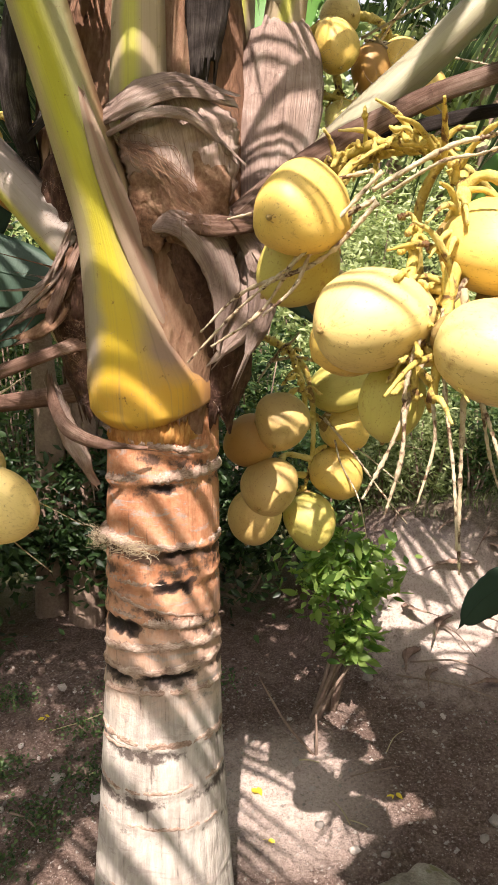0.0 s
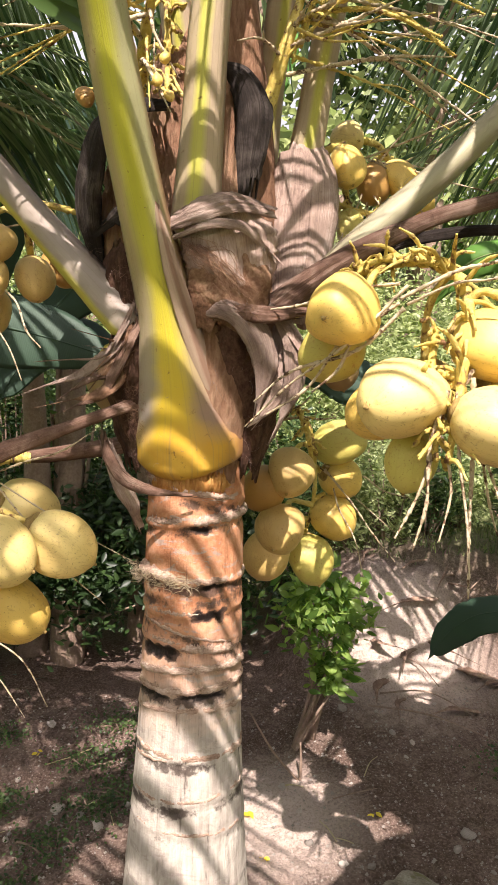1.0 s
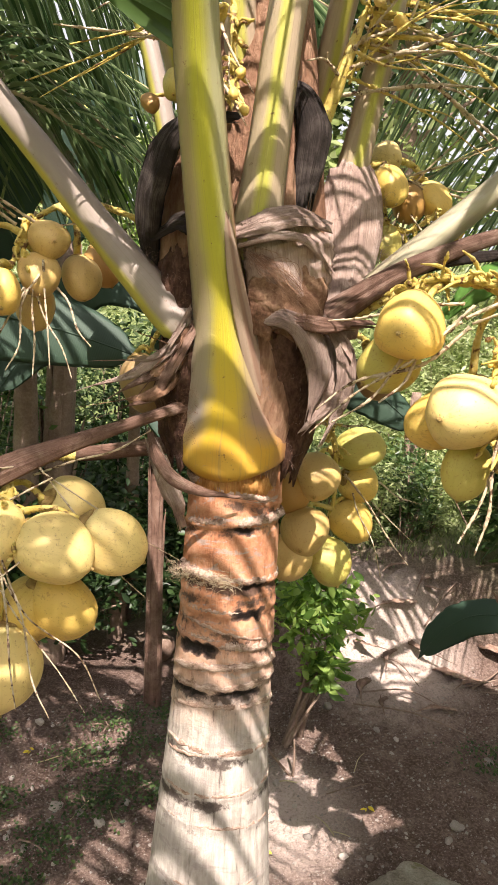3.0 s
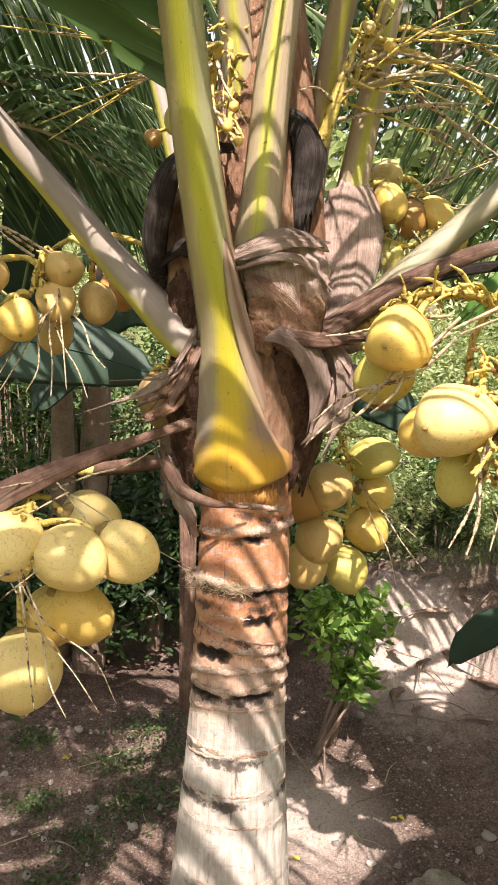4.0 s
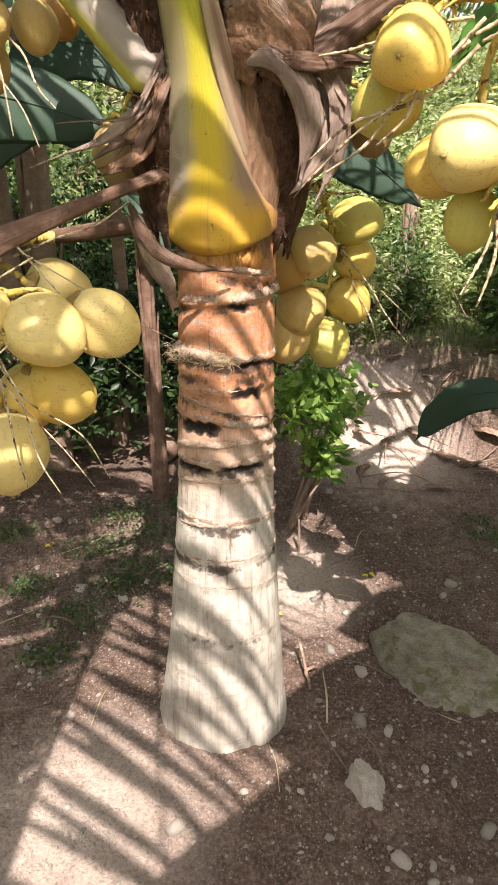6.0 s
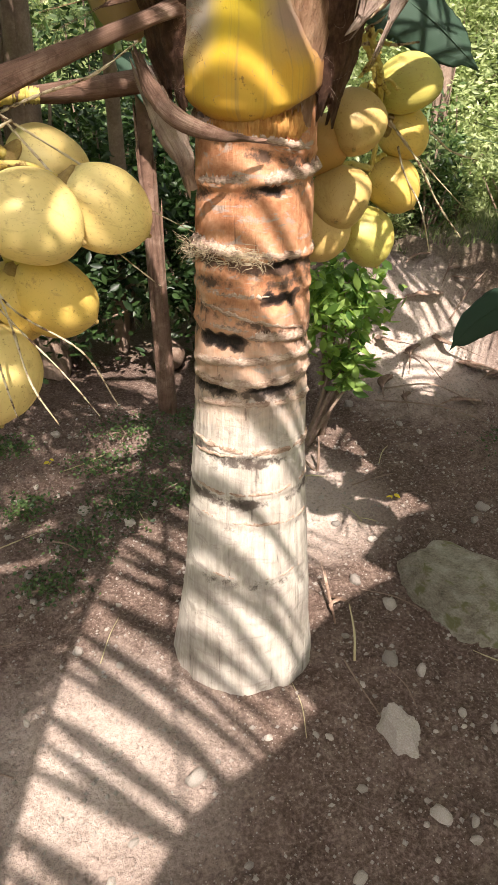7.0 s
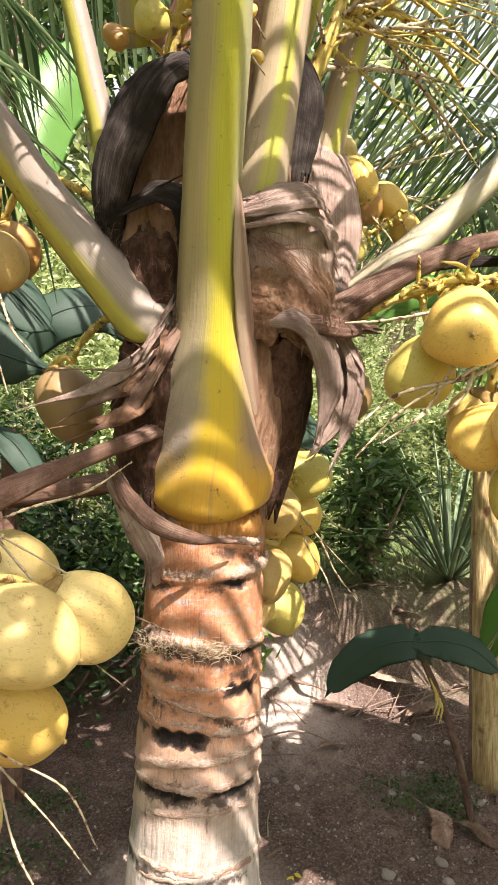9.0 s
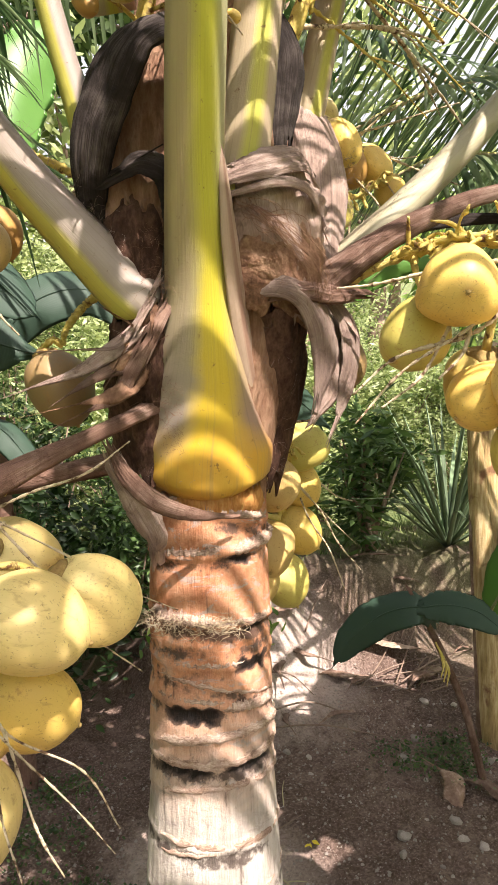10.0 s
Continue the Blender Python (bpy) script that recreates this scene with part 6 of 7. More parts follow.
for k in range(40000):
    y = 3.5 + 4.5 * r.random() ** 0.8
    x = r.uniform(-3.2, 5.2)
    if y < 4.0 and x < 0.4:
        continue
    L, a = r.uniform(0.025, 0.075), r.uniform(0, 6.3)
    c = Vector((x, y, ground_z(x, y) - 0.005))
    w = Vector((math.cos(a), math.sin(a), 0)) * r.uniform(0.003, 0.007)
    tip = c + Vector((r.uniform(-0.6, 0.6) * L, r.uniform(-0.6, 0.6) * L, L))
    i = len(verts)
    verts += [c - w, c + w, tip]
    faces.append((i, i + 1, i + 2))
grass = mesh_part("grass", verts, faces, M_GRASS)
tagged(grass, "short sunlit grass covering the slope", "grass", kind="stuff")


# ---------------- bananas, stumps, spiky plant ----------------
def banana_leaf(name, label, ctrl, width, face, material, seed, droop=60, tears=0.25, category="banana leaf", parent=None):
    bm = bmesh.new()
    o = Vector(ctrl[0])
    t = parent
    if t is None:
        t = thing(name, label, category)
        t.location = o
    n = 40
    w = [width * max(0.02, math.sin(math.pi * min(1, 0.04 + 0.96 * k / 20)) ** 0.45) for k in range(21)]
    sweep(bm, [Vector(p) - t.location for p in ctrl], w, 0.0022, droop, face, n, 16, tears, 0.06, seed)
    part("blade", bm, material, t)
    bm = bmesh.new()
    lift = Vector(face).normalized() * 0.006
    g = min(0.008, width * 0.026)
    tube(bm, [Vector(p) - t.location + lift * 0.5 for p in ctrl], [g, g * 0.7, g * 0.3], n, 7)
    part("midrib", bm, M_RIB if width > 0.3 or material is not M_BANANA else material, t, "pale green midrib" if width > 0.3 else "")
    return t


def stump(name, label, foot, head, radius, material, category="banana plant"):
    """A layered stem: overlapping dry sheaths round a core."""
    t = thing(name, label, category)
    f, h = Vector(foot), Vector(head)
    t.location = f
    r = random.Random(int(foot[0] * 100))
    bm = bmesh.new()
    tube(bm, [Vector((0, 0, -0.05)), (h - f) * 0.5, h - f], [radius, radius * 0.9, radius * 0.75], 24, 16, 0.05)
    part("core", bm, material, t)
    for k in range(7):
        a = k * 0.9 + r.uniform(-0.2, 0.2)
        out = Vector((math.cos(a), math.sin(a), 0))
        top = r.uniform(0.55, 1.02)
        bm = bmesh.new()
        line = [(h - f) * (top * q) + out * radius * (1.0 - 0.15 * q) for q in (0.0, 0.35, 0.7, 1.0)]
        line[-1] += out * radius * r.uniform(0.0, 0.6)
        sweep(bm, line, [radius * 1.3, radius * 1.25, radius, radius * 0.4], 0.008, 80, out, 18, 8, 0.3, 0.1, k)
        part("dry_sheath", bm, M_DRYLEAF if k % 4 == 3 else material, t)
    return t


stump("banana_plant", "yellow-brown banana stem with peeling sheaths", (1.63, 2.36, gz(1.63, 2.36)), (1.70, 2.5, 1.75), 0.085, M_STEM_BROWN)
stump("banana_plant", "dry brown broken stump on the bank", (1.45, 4.3, gz(1.45, 4.3)), (1.5, 4.35, 1.75), 0.045, M_TWIG)
stump("banana_plant", "rough grey-brown stem behind the fruit", (-0.86, 3.5, gz(-0.86, 3.5)), (-0.84, 3.55, 2.4), 0.085, M_TWIG)
stump("banana_plant", "thin shaded stem beside the undergrowth", (-0.31, 3.02, gz(-0.31, 3.02)), (-0.35, 3.10, 1.6), 0.036, M_DEAD)



def banana_plant(label, foot, head, radius, leaves, material, stem_mat):
    """A clump stem with broad leaves on green stalks, each leaf a part."""
    t = thing("banana_plant", label, "banana plant", "thicket bananas")
    t.location = foot
    o, h = Vector(foot), Vector(head)
    bm = bmesh.new()
    tube(bm, [Vector((0, 0, -0.05)), (h - o) * 0.5 + Vector((0.03, 0, 0)), h - o], [radius, radius * 0.85, radius * 0.55], 26, 14, 0.06)
    part("stem", bm, stem_mat, t, "layered stem with peeling brown skin")
    for k, (line, w) in enumerate(leaves):
        bm = bmesh.new()
        a = Vector(line[0])
        tube(bm, [h - o, h.lerp(a, 0.6) + Vector((0, 0, 0.06)) - o, a - o], [radius * 0.4, 0.016, 0.012], 14, 8)
        part("leaf_stalk", bm, M_RIB, t, "green leaf stalk")
        banana_leaf("leaf", "", line, w, (0.05, -0.85, 0.45), material, 40.0 + k + 7 * foot[0], 50, 0.1, parent=t)
    return t


banana_plant("banana plant with broad shaded leaves behind the hanging fruit", (-1.08, 3.62, gz(-1.08, 3.62)), (-1.0, 3.3, 1.75), 0.09, [
    ([(-0.88, 2.95, 1.95), (-0.66, 2.85, 2.12), (-0.45, 2.75, 2.10), (-0.28, 2.70, 1.95)], 0.30),
    ([(-1.10, 2.95, 1.98), (-1.35, 2.8, 2.15), (-1.65, 2.7, 2.10), (-1.9, 2.6, 1.85)], 0.32)], M_BANANA, M_TWIG)
banana_plant("slim green banana plant at the back of the clearing", (-0.52, 3.75, gz(-0.52, 3.75)), (-0.46, 3.35, 1.62), 0.05, [
    ([(-0.38, 3.05, 1.85), (-0.22, 2.98, 2.05), (0.0, 2.95, 2.1), (0.2, 2.92, 1.95)], 0.24),
    ([(-0.55, 3.05, 1.8), (-0.72, 2.98, 1.9), (-0.92, 2.92, 1.8), (-1.05, 2.88, 1.6)], 0.22),
    ([(-0.42, 3.02, 1.60), (-0.34, 2.92, 1.52), (-0.24, 2.86, 1.36)], 0.13)], M_BANANA, M_TWIG)
banana_leaf("banana_leaf", "dark blue-green banana leaf bending over the path", [(1.10, 2.20, 0.76), (0.99, 2.16, 0.835), (0.90, 2.26, 0.80), (0.83, 2.36, 0.70), (0.78, 2.42, 0.585)], 0.15, (-0.3, -0.75, 0.6), M_BANANA, 1.0, 40, 0.25)
banana_leaf("banana_leaf", "dark blue-green banana leaf bending over the path", [(0.99, 2.15, 0.835), (1.06, 2.08, 0.85), (1.13, 2.0, 0.83), (1.20, 1.95, 0.76)], 0.15, (-0.1, -0.8, 0.6), M_BANANA, 2.0, 40, 0.3)
banana_leaf("banana_leaf", "large shaded banana leaf behind the hanging fruit", [(-1.75, 2.0, 1.72), (-1.35, 1.97, 1.83), (-1.0, 1.94, 1.84), (-0.72, 1.9, 1.80), (-0.46, 1.87, 1.73)], 0.27, (-0.1, -0.9, 0.25), M_BANANA, 3.0, 40, 0.15)
banana_leaf("banana_leaf", "grey-green banana leaf catching light behind the fruit", [(0.08, 2.25, 1.80), (0.28, 2.22, 1.74), (0.44, 2.2, 1.66), (0.58, 2.18, 1.55)], 0.2, (-0.1, -0.9, 0.4), M_BANANA, 4.0)
banana_leaf("banana_leaf", "yellow-green banana leaf against the sky, coloured as lit", [(0.05, 5.2, 3.2), (0.15, 5.3, 3.8), (0.35, 5.4, 4.3), (0.6, 5.5, 4.6)], 0.5, (0, -1, 0.1), M_BANANA_LIT, 5.0)
banana_leaf("banana_leaf", "green banana leaf beyond the yellow fruit, coloured as lit", [(0.60, 1.95, 1.98), (0.68, 1.9, 2.06), (0.78, 1.85, 2.08), (0.88, 1.8, 2.04)], 0.12, (-0.2, -0.9, 0.3), M_BANANA_LIT, 6.0)
banana_leaf("banana_leaf", "green banana leaf by the bank, coloured as lit", [(1.42, 2.2, 0.75), (1.47, 2.1, 0.95), (1.52, 2.0, 1.05), (1.56, 1.9, 1.05)], 0.22, (-0.6, -0.7, 0.2), M_BANANA_LIT, 7.0)
for k, (pp, w) in enumerate((([(-1.0, 4.6, 2.6), (-0.85, 4.4, 3.2), (-0.65, 4.2, 3.5), (-0.4, 4.1, 3.4)], 0.5), ([(-1.2, 3.2, 2.1), (-1.08, 3.05, 2.55), (-0.98, 2.95, 2.9), (-0.9, 2.9, 3.1)], 0.34))):
    banana_leaf("banana_leaf", "shaded green banana leaf in the thicket", pp, w, (0.2, -0.9, 0.2), M_BANANA, 10.0 + k)
# dry banana stalk and dead leaves fallen beside the bank
t = thing("dead_banana_stalk", "withered grey banana stalk leaning on the bank", "dead stalk")
t.location = (1.30, 2.30, gz(1.3, 2.3))
bm = bmesh.new()
sweep(bm, [Vector(p) - t.location for p in ((1.30, 2.14, gz(1.3, 2.14) + 0.02), (1.20, 2.14, 0.40), (1.08, 2.16, 0.68), (1.00, 2.2, 0.86))], [0.035, 0.03, 0.028, 0.015], 0.008, 80, (-0.4, -0.8, 0.4), 40, 10, 0.35, 0.2, 3.0, 0.35)
part("stalk", bm, M_DEAD, t)
bm = bmesh.new()
for k in range(4):
    a = Vector((1.04 + 0.012 * k, 2.13, 0.70 - 0.02 * k))
    tube(bm, [a - t.location, a + Vector((0.01, -0.02, -0.05)) - t.location, a + Vector((0.04 * nz(k, 1.3), -0.02, -0.11)) - t.location], [0.004, 0.005, 0.002], 16, 5, 0.8, k)
part("flower_strand", bm, M_STALK, t)


def dead_leaf(centre, length, wide, turn, tilt, seed, label="curled brown dead leaf on the ground"):
    bm = bmesh.new()
    sweep(bm, [(-length / 2, 0, 0.02), (-length * 0.2, 0.01, 0.035), (length * 0.2, -0.01, 0.03), (length / 2, 0.02, 0.01)], [0.01, wide, wide * 0.9, 0.01], 0.002, 80, (0, 0.2, 1), 24, 10, 0.5, 0.3, seed, 0.45)
    ob = part("dead_leaf", bm, M_DRYLEAF)
    x, y = centre
    ob.matrix_basis = pose(x, y, gz(x, y), 0, tilt, turn)
    return tagged(ob, label, "dead leaf", "dead leaves")


dead_leaf((1.16, 2.18), 0.2, 0.08, 70, -30, 1.0)
dead_leaf((1.28, 2.1), 0.18, 0.06, 110, -20, 2.0)
dead_leaf((0.10, 1.64), 0.07, 0.015, 60, -8, 3.0)
dead_leaf((1.0, 3.2), 0.28, 0.08, 20, 0, 5.0)
dead_leaf((1.25, 3.05), 0.3, 0.08, -20, 5, 6.0)
dead_leaf((1.55, 3.1), 0.42, 0.14, -40, 5, 7.0)
dead_leaf((1.7, 2.9), 0.4, 0.14, 30, 5, 8.0)
dead_leaf((0.9, 3.05), 0.22, 0.05, 60, 0, 9.0)
for k in range(14):
    x, y = rng.uniform(0.7, 2.1), rng.uniform(2.8, 3.5)
    dead_leaf((x, y), rng.uniform(0.12, 0.3), rng.uniform(0.02, 0.06), rng.uniform(-70, 70), rng.uniform(-12, 12), 20.0 + k)

pine = thing("spiky_plant", "grey-green rosette of long pointed leaves above the bank", "spiky plant")
pine.location = (2.38, 3.40, gz(2.38, 3.40))
r = random.Random(9)
for k in range(50):
    a, e = k * 2.4, r.uniform(0.5, 1.45)
    L = r.uniform(0.95, 1.5)
    d = Vector((math.cos(a) * math.cos(e), math.sin(a) * math.cos(e), math.sin(e)))
    bm = bmesh.new()
    sweep(bm, [d * 0.03, d * L * 0.5, d * L + Vector((0, 0, -0.25 * L * math.cos(e)))], [0.032, 0.028, 0.003], 0.004, 70, d.cross(Vector((-math.sin(a), math.cos(a), 0))) * -1, 12, 4)
    part("leaf", bm, M_PINE, pine)

# coconut husk lying behind the stem
bm = bmesh.new()
rows = []
for k in range(11):
    a = math.pi * (0.04 + 0.6 * k / 10)
    rows.append([bm.verts.new((0.085 * math.sin(a) * math.cos(q) * (1 + 0.06 * nz(q, a)), 0.085 * math.sin(a) * math.sin(q), 0.075 * math.cos(a))) for q in (2 * math.pi * j / 20 for j in range(20))])
inner = [[bm.verts.new(v.co * 0.72) for v in row] for row in rows]
for grid in (rows, inner):
    for a, b in zip(grid, grid[1:]):
        for j in range(20):
            bm.faces.new((a[j], b[j], b[(j + 1) % 20], a[(j + 1) % 20])).smooth = True
for j in range(20):
    bm.faces.new((rows[-1][j], inner[-1][j], inner[-1][(j + 1) % 20], rows[-1][(j + 1) % 20]))
husk = part("coconut_husk", bm, M_DRYLEAF)
husk.matrix_basis = pose(-0.27, 3.45, gz(-0.27, 3.45) + 0.07, 100, 0, 10)
tagged(husk, "empty brown coconut husk lying open on the soil", "coconut husk")


# ---------------- twigs, straws, fallen leaves ----------------
def stick(label, pts, rad, mat, name="stick", category="stick"):
    bm = bmesh.new()
    o = Vector(pts[0])
    tube(bm, [Vector(p) - o for p in pts], [rad, rad * 0.9, rad * 0.5], 14, 6, 0.25)
    ob = part(name, bm, mat)
    ob.location = o
    return tagged(ob, label, category, "sticks")


stick("dry yellow straw standing out of the soil", [(0.10, 1.44, gz(0.1, 1.44)), (0.115, 1.5, 0.05), (0.13, 1.60, 0.07)], 0.004, M_STRAW, "straw", "straw")
stick("pale bare stick leaning from the ground", [(0.24, 2.40, gz(0.24, 2.4)), (0.14, 2.42, 0.2), (0.04, 2.46, 0.36)], 0.006, M_TWIG)
stick("short pale stick stuck in the soil", [(0.25, 2.40, gz(0.25, 2.4)), (0.252, 2.4, 0.15), (0.25, 2.41, 0.24)], 0.007, M_TWIG)
for k in range(26):
    x, y = rng.uniform(-1.1, 1.5), rng.uniform(1.0, 2.7)
    a, L = rng.uniform(0, 6.3), rng.uniform(0.05, 0.22)
    e = (x + math.cos(a) * L, y + math.sin(a) * L)
    c = ((x + e[0]) / 2 + rng.uniform(-0.01, 0.01), (y + e[1]) / 2)
    stick("thin dry twig lying on the soil", [(x, y, gz(x, y) + 0.004), (*c, gz(*c) + 0.01), (*e, gz(*e) + 0.004)], rng.uniform(0.0015, 0.0035), M_TWIG if k % 2 else M_STRAW)
for k in range(16):
    x, y = rng.uniform(0.6, 1.7), rng.uniform(2.75, 3.2)
    a, L = rng.uniform(-0.6, 0.6), rng.uniform(0.2, 0.6)
    e = (x + math.cos(a) * L, y + math.sin(a) * L)
    c = ((x + e[0]) / 2, (y + e[1]) / 2)
    stick("dry twig on the bank", [(x, y, gz(x, y) + 0.02), (*c, gz(*c) + 0.06), (*e, gz(*e) + 0.03)], rng.uniform(0.003, 0.006), M_TWIG)
for k, (x, y) in enumerate(((0.02, 2.22), (0.06, 1.98), (-0.82, 2.62), (-0.3, 2.05), (0.5, 2.2))):
    places = [Vector((0, 0, 0.012)), Vector((0.01, 0.01, 0.014)), Vector((-0.01, 0.005, 0.013))]
    ob = leaf_cloud("fallen_leaf", places, 0.032, None, M_YLEAF, 90 + k, 0.6, 0.9, fine=True)
    ob.location = (x, y, gz(x, y))
    tagged(ob, "small fallen yellow leaf on the soil", "leaf", "fallen leaves")

# ---------------- other palms and the hill behind ----------------
def far_palm(label, foot, head, fronds, count=58, blade=0.022):
    """A neighbouring palm: slim ringed stem, arching fronds with hanging leaflets."""
    t = thing("palm_tree", label, "palm tree", "neighbouring palms")
    t.location = foot
    o, h = Vector(foot), Vector(head)
    bm = bmesh.new()
    tube(bm, [Vector((0, 0, -0.1)), (h - o) * 0.5, h - o], [0.11, 0.085, 0.08], 60, 14, 0.06)
    part("trunk", bm, M_STEM, t)
    for line, ln, hang, sd in fronds:
        rl = [h - o] + [Vector(p) - o for p in line]
        bm = bmesh.new()
        sweep(bm, rl, [0.05, 0.032, 0.022, 0.008], 0.012, 60, (0, -0.7, 0.7), 40, 6)
        rib = part("frond_stalk", bm, M_GREEN, t)
        leaflets("leafage", rl, rib, M_FROND_LIT, count, ln, blade, 0.12, 0.35, (0, 0.3, 1), sd, 40, hang)
    return t


far_palm("slim palm beside the clearing with drooping fronds", (-2.05, 2.75, gz(-2.05, 2.75)), (-1.98, 2.72, 2.75), [
    ([(-1.4, 2.6, 2.95), (-0.9, 2.5, 2.82), (-0.4, 2.5, 2.45)], 0.65, 0.25, 31),
    ([(-1.4, 2.45, 2.72), (-0.95, 2.4, 2.68), (-0.62, 2.35, 2.5)], 0.55, 0.1, 41),
    ([(-1.5, 2.65, 3.25), (-1.05, 2.6, 3.35), (-0.65, 2.5, 3.2)], 0.65, 0.8, 42),
    ([(-1.4, 2.8, 2.95), (-0.9, 2.75, 3.05), (-0.4, 2.7, 2.85)], 0.6, 0.5, 43),
    ([(-1.65, 2.4, 2.5), (-1.3, 2.3, 2.25), (-1.0, 2.25, 2.0)], 0.45, 0.7, 44),
    ([(-1.5, 2.85, 3.3), (-0.9, 2.9, 3.45), (-0.3, 3.0, 3.2)], 0.6, 0.7, 49),
    ([(-1.2, 2.9, 3.5), (-0.4, 2.95, 3.75), (0.4, 3.05, 3.5)], 0.7, 0.8, 52),
    ([(-2.5, 2.6, 3.0), (-3.0, 2.4, 2.9), (-3.4, 2.2, 2.4)], 0.6, 0.5, 53),
    ([(-2.2, 3.3, 3.1), (-2.4, 3.9, 3.0), (-2.6, 4.3, 2.5)], 0.6, 0.5, 54)])
far_palm("slim palm above the bank with drooping fronds", (2.62, 2.4, gz(2.62, 2.4)), (2.5, 2.35, 2.9), [
    ([(1.8, 2.25, 3.0), (1.1, 2.15, 2.78), (0.45, 2.2, 2.4)], 0.7, 0.3, 33),
    ([(1.95, 2.1, 2.8), (1.5, 2.0, 2.5), (1.2, 1.95, 2.05)], 0.65, 0.35, 34),
    ([(1.6, 2.45, 3.0), (1.0, 2.4, 3.1), (0.5, 2.35, 2.95)], 0.65, 0.7, 45),
    ([(1.75, 2.3, 2.7), (1.25, 2.25, 2.6), (0.85, 2.2, 2.4)], 0.6, 0.6, 46),
    ([(1.8, 2.05, 3.15), (1.25, 2.05, 3.25), (0.7, 2.05, 3.1)], 0.7, 0.7, 50),
    ([(2.2, 2.05, 3.5), (1.7, 2.05, 3.65), (1.2, 2.05, 3.5)], 0.7, 0.7, 51),
    ([(3.0, 2.3, 3.2), (3.5, 2.2, 3.1), (3.9, 2.1, 2.6)], 0.6, 0.5, 55),
    ([(2.7, 2.9, 3.2), (2.9, 3.4, 3.1), (3.1, 3.8, 2.6)], 0.6, 0.5, 56)], 46)


def tree(label, foot, height, crown, seed, material, size):
    """Broad-leaved tree: tapered trunk, limbs, crown of many leaf clumps."""
    r = random.Random(seed)
    t = thing("tree", label, "tree", "hillside trees")
    t.location = foot
    bm = bmesh.new()
    tube(bm, [(0, 0, -0.3), (0.1, 0, height * 0.5), (0, 0.1, height * 0.8)], [0.16, 0.11, 0.05], 14, 8, 0.1)
    heads = []
    for k in range(34):
        d = Vector((r.gauss(0, 1), r.gauss(0, 1), r.gauss(0, 0.8))).normalized() * r.uniform(0.5, 1.0)
        heads.append(Vector((d.x * crown, d.y * crown, height * 0.75 + d.z * crown * 0.75)))
    for h in heads[:9]:
        s = Vector((0, 0, height * r.uniform(0.35, 0.7)))
        tube(bm, [s, s.lerp(h, 0.5) + Vector((0, 0, 0.1)), h], [0.05, 0.03, 0.01], 8, 5)
    part("trunk", bm, M_TWIG, t)
    places = []
    for h in heads:
        k = r.uniform(0.6, 1.3) * crown * 0.24
        places += [h + Vector((r.gauss(0, k), r.gauss(0, k), r.gauss(0, k * 0.8))) for _ in range(62)]
    leaf_cloud("crown", places, size, t, material, seed + 5)
    return t


for k in range(16):
    x, y = -11 + 1.75 * k + rng.uniform(-0.6, 0.6), rng.uniform(8.5, 14)
    tree("light green tree on the hillside beyond", (x, y, gz(x, y) - 0.1), rng.uniform(2.0, 3.2), rng.uniform(1.2, 1.8), 200 + k, M_BUSH_SUNNY if k % 3 else M_BUSH, 0.22)

for k, (x, y, hh, cr) in enumerate(((-4.2, 9.0, 6.4, 2.1), (0.6, 9.4, 6.8, 2.2), (2.6, 8.0, 6.0, 2.0), (4.9, 8.8, 6.5, 2.2), (-0.4, 11.0, 8.0, 2.4), (3.6, 11.5, 8.2, 2.4))):
    tree("tall dark green tree filling the slope beyond", (x, y, gz(x, y) - 0.1), hh, cr, 300 + k, M_TREE_SHADED if k % 3 else M_BUSH_SUNNY, 0.24)

# ---------------- unseen plants added to shade the path, behind the walker ---
shade = thing("banana_plant", "unseen tall banana plant added to shade the path", "banana plant")
shade.location = (1.75, -1.7, gz(1.75, -1.7))
bm = bmesh.new()
tube(bm, [(0, 0, -0.1), (0.02, 0.05, 1.4), (0, 0.1, 2.6)], [0.13, 0.11, 0.07], 20, 14, 0.04)
part("stem", bm, M_STEM_BROWN, shade)
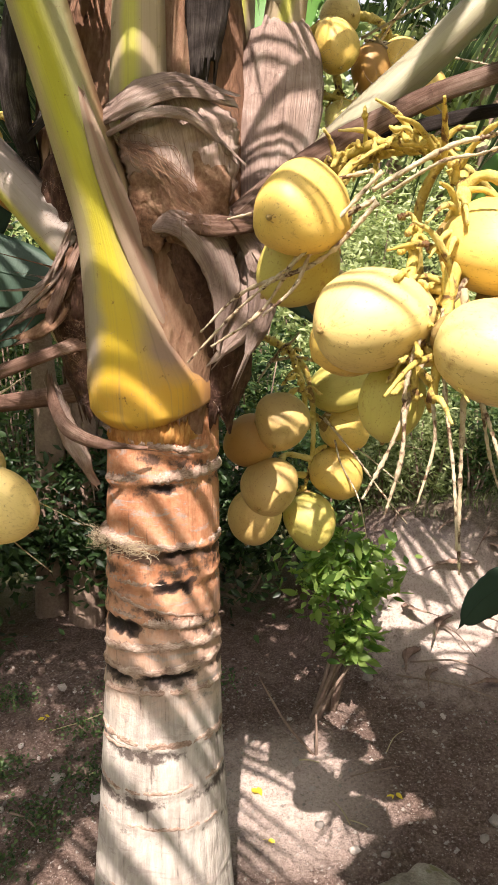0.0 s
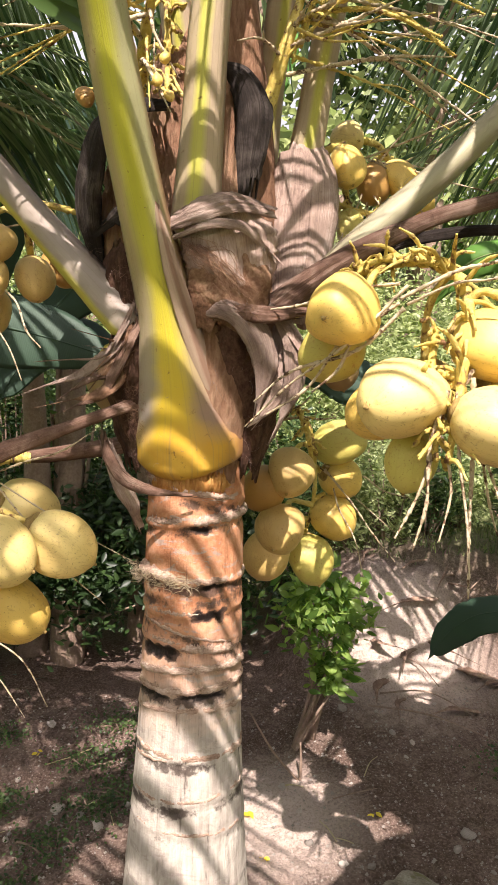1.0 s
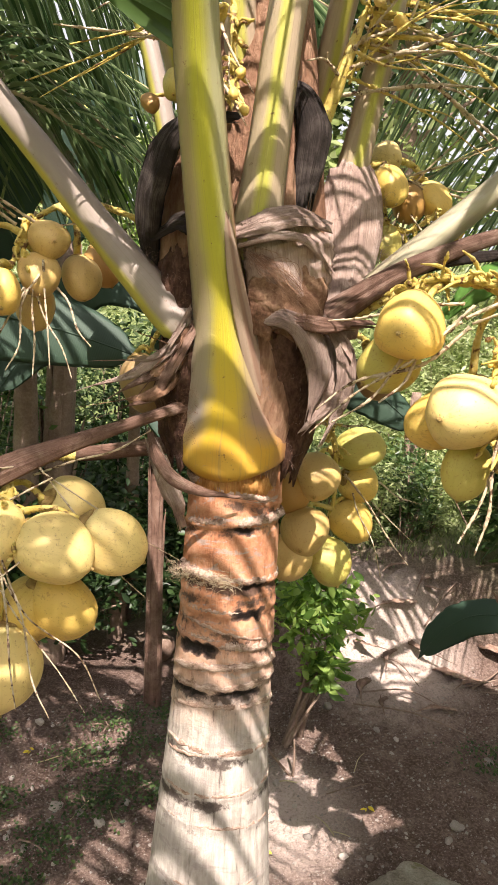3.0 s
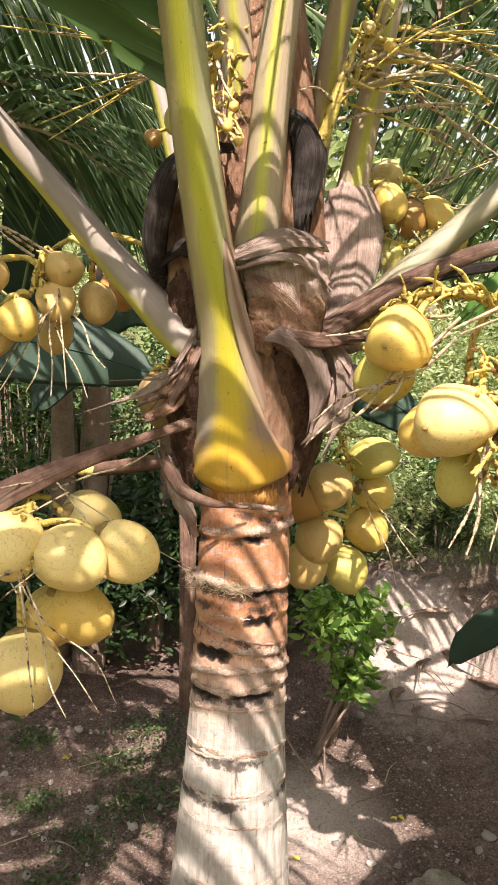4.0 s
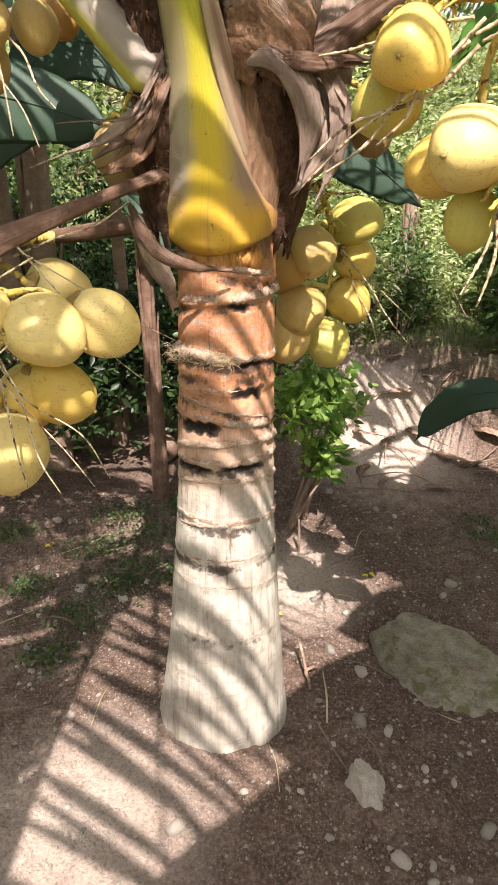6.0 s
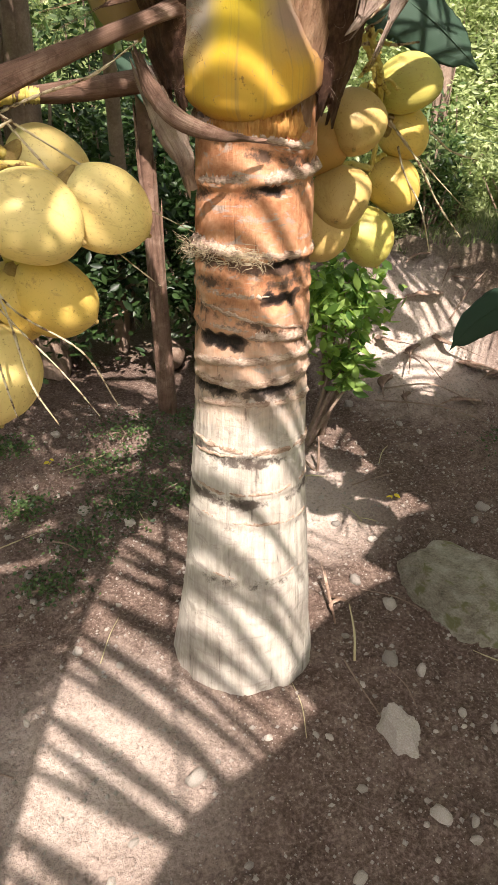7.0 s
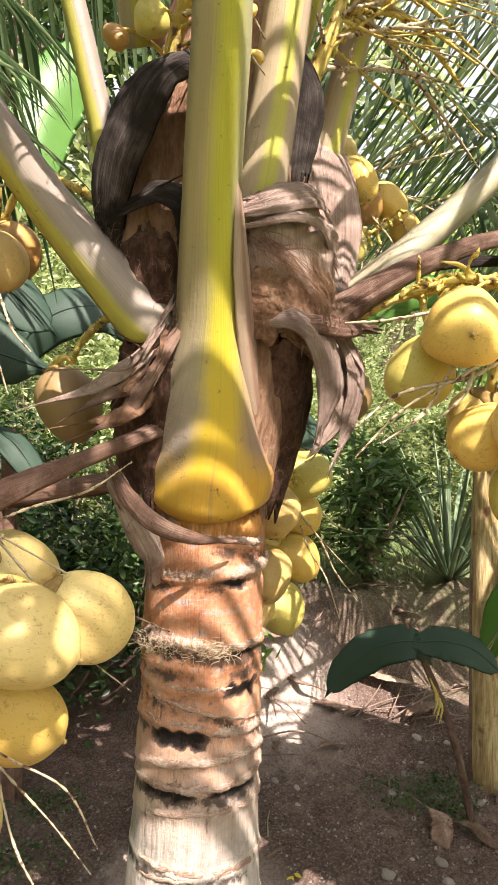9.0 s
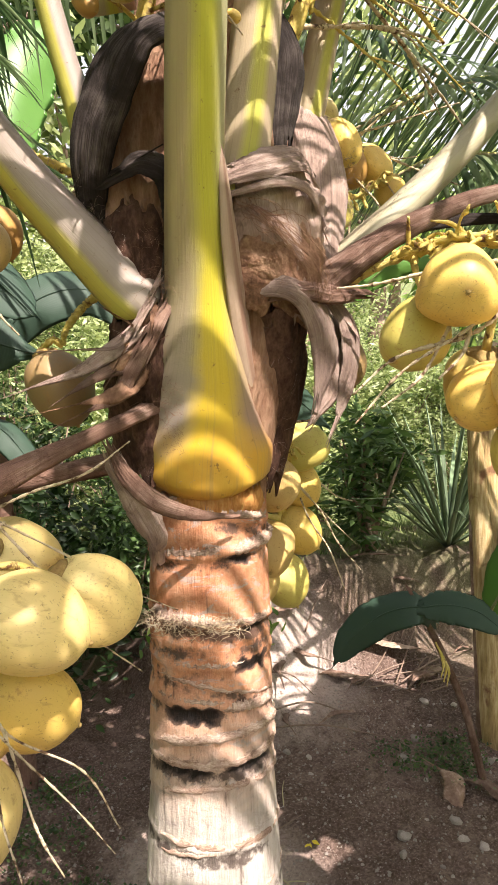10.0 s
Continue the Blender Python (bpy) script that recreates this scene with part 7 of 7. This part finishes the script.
for k, (pp, w) in enumerate((
    ([(1.75, -1.6, 2.5), (1.45, -1.2, 2.95), (0.90, -0.92, 3.05), (0.30, -0.90, 3.0), (-0.22, -0.92, 2.9)], 0.95),
    ([(1.75, -1.6, 2.5), (1.60, -1.1, 2.95), (1.30, -0.3, 3.1), (1.14, 0.30, 3.05), (1.06, 0.98, 2.9)], 0.9),
    ([(1.75, -1.6, 2.5), (1.90, -1.0, 3.0), (1.85, -0.3, 3.1), (1.62, 0.98, 2.9)], 0.9),
    ([(1.75, -1.6, 2.5), (1.35, -1.62, 2.95), (0.65, -1.62, 3.05), (-0.15, -1.50, 3.0), (-0.66, -1.45, 2.9)], 0.98),
    ([(1.75, -1.6, 2.5), (2.15, -1.3, 2.95), (2.55, -0.9, 2.95), (2.85, -0.5, 2.7)], 0.9),
    ([(1.75, -1.6, 2.5), (1.15, -0.75, 3.0), (0.74, -0.15, 3.1), (0.60, 0.45, 3.05), (0.56, 0.95, 2.95)], 0.56),
    ([(1.75, -1.6, 2.5), (1.35, -1.05, 3.05), (0.85, -0.66, 3.2), (0.45, -0.52, 3.15), (0.15, -0.5, 3.0)], 0.5),
    ([(1.75, -1.6, 2.5), (1.25, -1.3, 2.98), (0.5, -1.2, 3.08), (-0.32, -1.18, 2.95)], 0.6),
    ([(1.75, -1.6, 2.5), (2.05, -2.0, 2.9), (2.35, -2.4, 2.8)], 0.55))):
    banana_leaf("banana_leaf", "", pp, w, (0, 0.1, 1), M_BANANA, 30.0 + k, 30, 0.08, parent=shade)
# palm out of view, added to break up the sun on the left fruit
far_palm("unseen tall palm added to soften the sun on the left", (-3.6, -4.6, gz(-3.6, -4.6)), (-2.9, -4.35, 8.3), [
    ([(-2.1, -4.3, 8.8), (-1.4, -4.3, 8.85), (-0.68, -4.3, 8.5)], 0.75, 0.1, 71),
    ([(-2.6, -3.8, 8.8), (-2.1, -3.2, 8.8), (-1.6, -2.6, 8.4)], 0.7, 0.1, 72),
    ([(-3.1, -3.7, 8.8), (-3.3, -3.0, 8.7), (-3.4, -2.3, 8.2)], 0.7, 0.3, 73),
    ([(-3.5, -4.2, 8.8), (-4.2, -4.0, 8.7), (-4.8, -3.8, 8.1)], 0.7, 0.3, 74),
    ([(-3.2, -5.0, 8.8), (-3.4, -5.6, 8.7), (-3.6, -6.2, 8.1)], 0.7, 0.3, 75),
    ([(-2.5, -5.0, 8.8), (-2.1, -5.6, 8.7), (-1.7, -6.2, 8.2)], 0.7, 0.3, 76)], 60, 0.04)
# ring of trees out of view, added to hold back sky light
for k, (x, y, hh, cr) in enumerate(((4.5, 1.0, 3.2, 1.7), (4.6, -2.5, 3.4, 1.8), (2.5, -5.5, 3.4, 1.9), (-1.0, -7.5, 3.2, 1.8), (-4.5, -5.5, 3.0, 1.7), (-5.2, -1.5, 2.8, 1.6), (-4.6, 2.0, 3.2, 1.7), (5.0, 4.2, 3.2, 1.6), (-5.0, 5.0, 3.0, 1.6))):
    tree("leafy tree added out of view to dim the sky light", (x, y, gz(x, y) - 0.1), hh, cr, 260 + k, M_BUSH, 0.16)

# ---------------- stones and grit ----------------
STONES = [stone_mesh("stone", 20.0 + 3.7 * k, M_STONE, 0.7, 2) for k in range(7)]
for me in STONES:
    for p in me.polygons:
        p.use_smooth = True
r = random.Random(77)
for k in range(298):
    x, y = r.uniform(-1.3, 1.7), 0.75 + 2.1 * r.random() ** 1.2
    if (x + 0.215) ** 2 + (y - 1.51) ** 2 < 0.05:
        continue
    s = 0.008 + 0.026 * r.random() ** 2.6
    ob = new("stone", STONES[k % 7])
    ob.parent = ground
    ob.matrix_basis = Matrix.LocRotScale((x, y, gz(x, y) + s * 0.2), Euler((r.uniform(-0.4, 0.4), r.uniform(-0.4, 0.4), r.uniform(0, 6.3))), (s, s * r.uniform(0.7, 1.1), s))
verts, faces = [], []
for k in range(9000):
    x, y = r.uniform(-1.6, 2.0), 0.6 + 2.5 * r.random()
    s = r.uniform(0.0025, 0.005) if k % 4 else r.uniform(0.005, 0.010)
    c, i = Vector((x, y, gz(x, y))), len(verts)
    verts += [c + Vector((r.uniform(0.6, 1.2) * a * s, r.uniform(0.6, 1.2) * b * s, h * s)) for a, b, h in ((1, 0, 0), (0, 1, 0.1), (-1, 0, 0), (0, -1, 0.1), (0.2, 0.1, 0.9))]
    faces += [(i, i + 1, i + 4), (i + 1, i + 2, i + 4), (i + 2, i + 3, i + 4), (i + 3, i, i + 4)]
cv, cf = [], []
for k in range(7000):
    x, y = r.uniform(-1.5, 1.9), 0.65 + 2.5 * r.random()
    s = r.uniform(0.004, 0.008) if k % 3 else r.uniform(0.008, 0.016)
    c, i = Vector((x, y, gz(x, y) - 0.2 * s)), len(cv)
    cv += [c + Vector((r.uniform(0.6, 1.3) * a * s, r.uniform(0.6, 1.3) * b * s, h * s * r.uniform(0.7, 1.2))) for a, b, h in ((1, 0.2, 0), (0.5, 0.9, 0), (-0.5, 0.8, 0), (-1, -0.1, 0), (-0.4, -0.9, 0), (0.6, -0.8, 0), (0.4, 0.3, 0.7), (-0.4, 0.2, 0.8), (0.0, -0.4, 0.7))]
    cf += [(i + a, i + b, i + c2) for a, b, c2 in ((0, 1, 6), (1, 2, 7), (1, 7, 6), (2, 3, 7), (3, 4, 8), (3, 8, 7), (4, 5, 8), (5, 0, 6), (5, 6, 8), (6, 7, 8))]
clods = mesh_part("clods", cv, cf, M_SOIL, ground, "loose crumbs of brown earth", smooth=False)
tagged(clods, kind="stuff")
grit = mesh_part("gravel", verts, faces, M_STONE, ground, "fine pale grit strewn over the soil", smooth=False)
tagged(grit, kind="stuff")

# hazy white sky low over the hill
t = mesh_part("backdrop", [(-1500, 900, -40), (2600, 900, -40), (2600, 900, 1500), (-1500, 900, 1500)], [(0, 1, 2, 3)], M_HAZE)
tagged(t, "hazy white sky low beyond the hill", "sky", kind="structure")
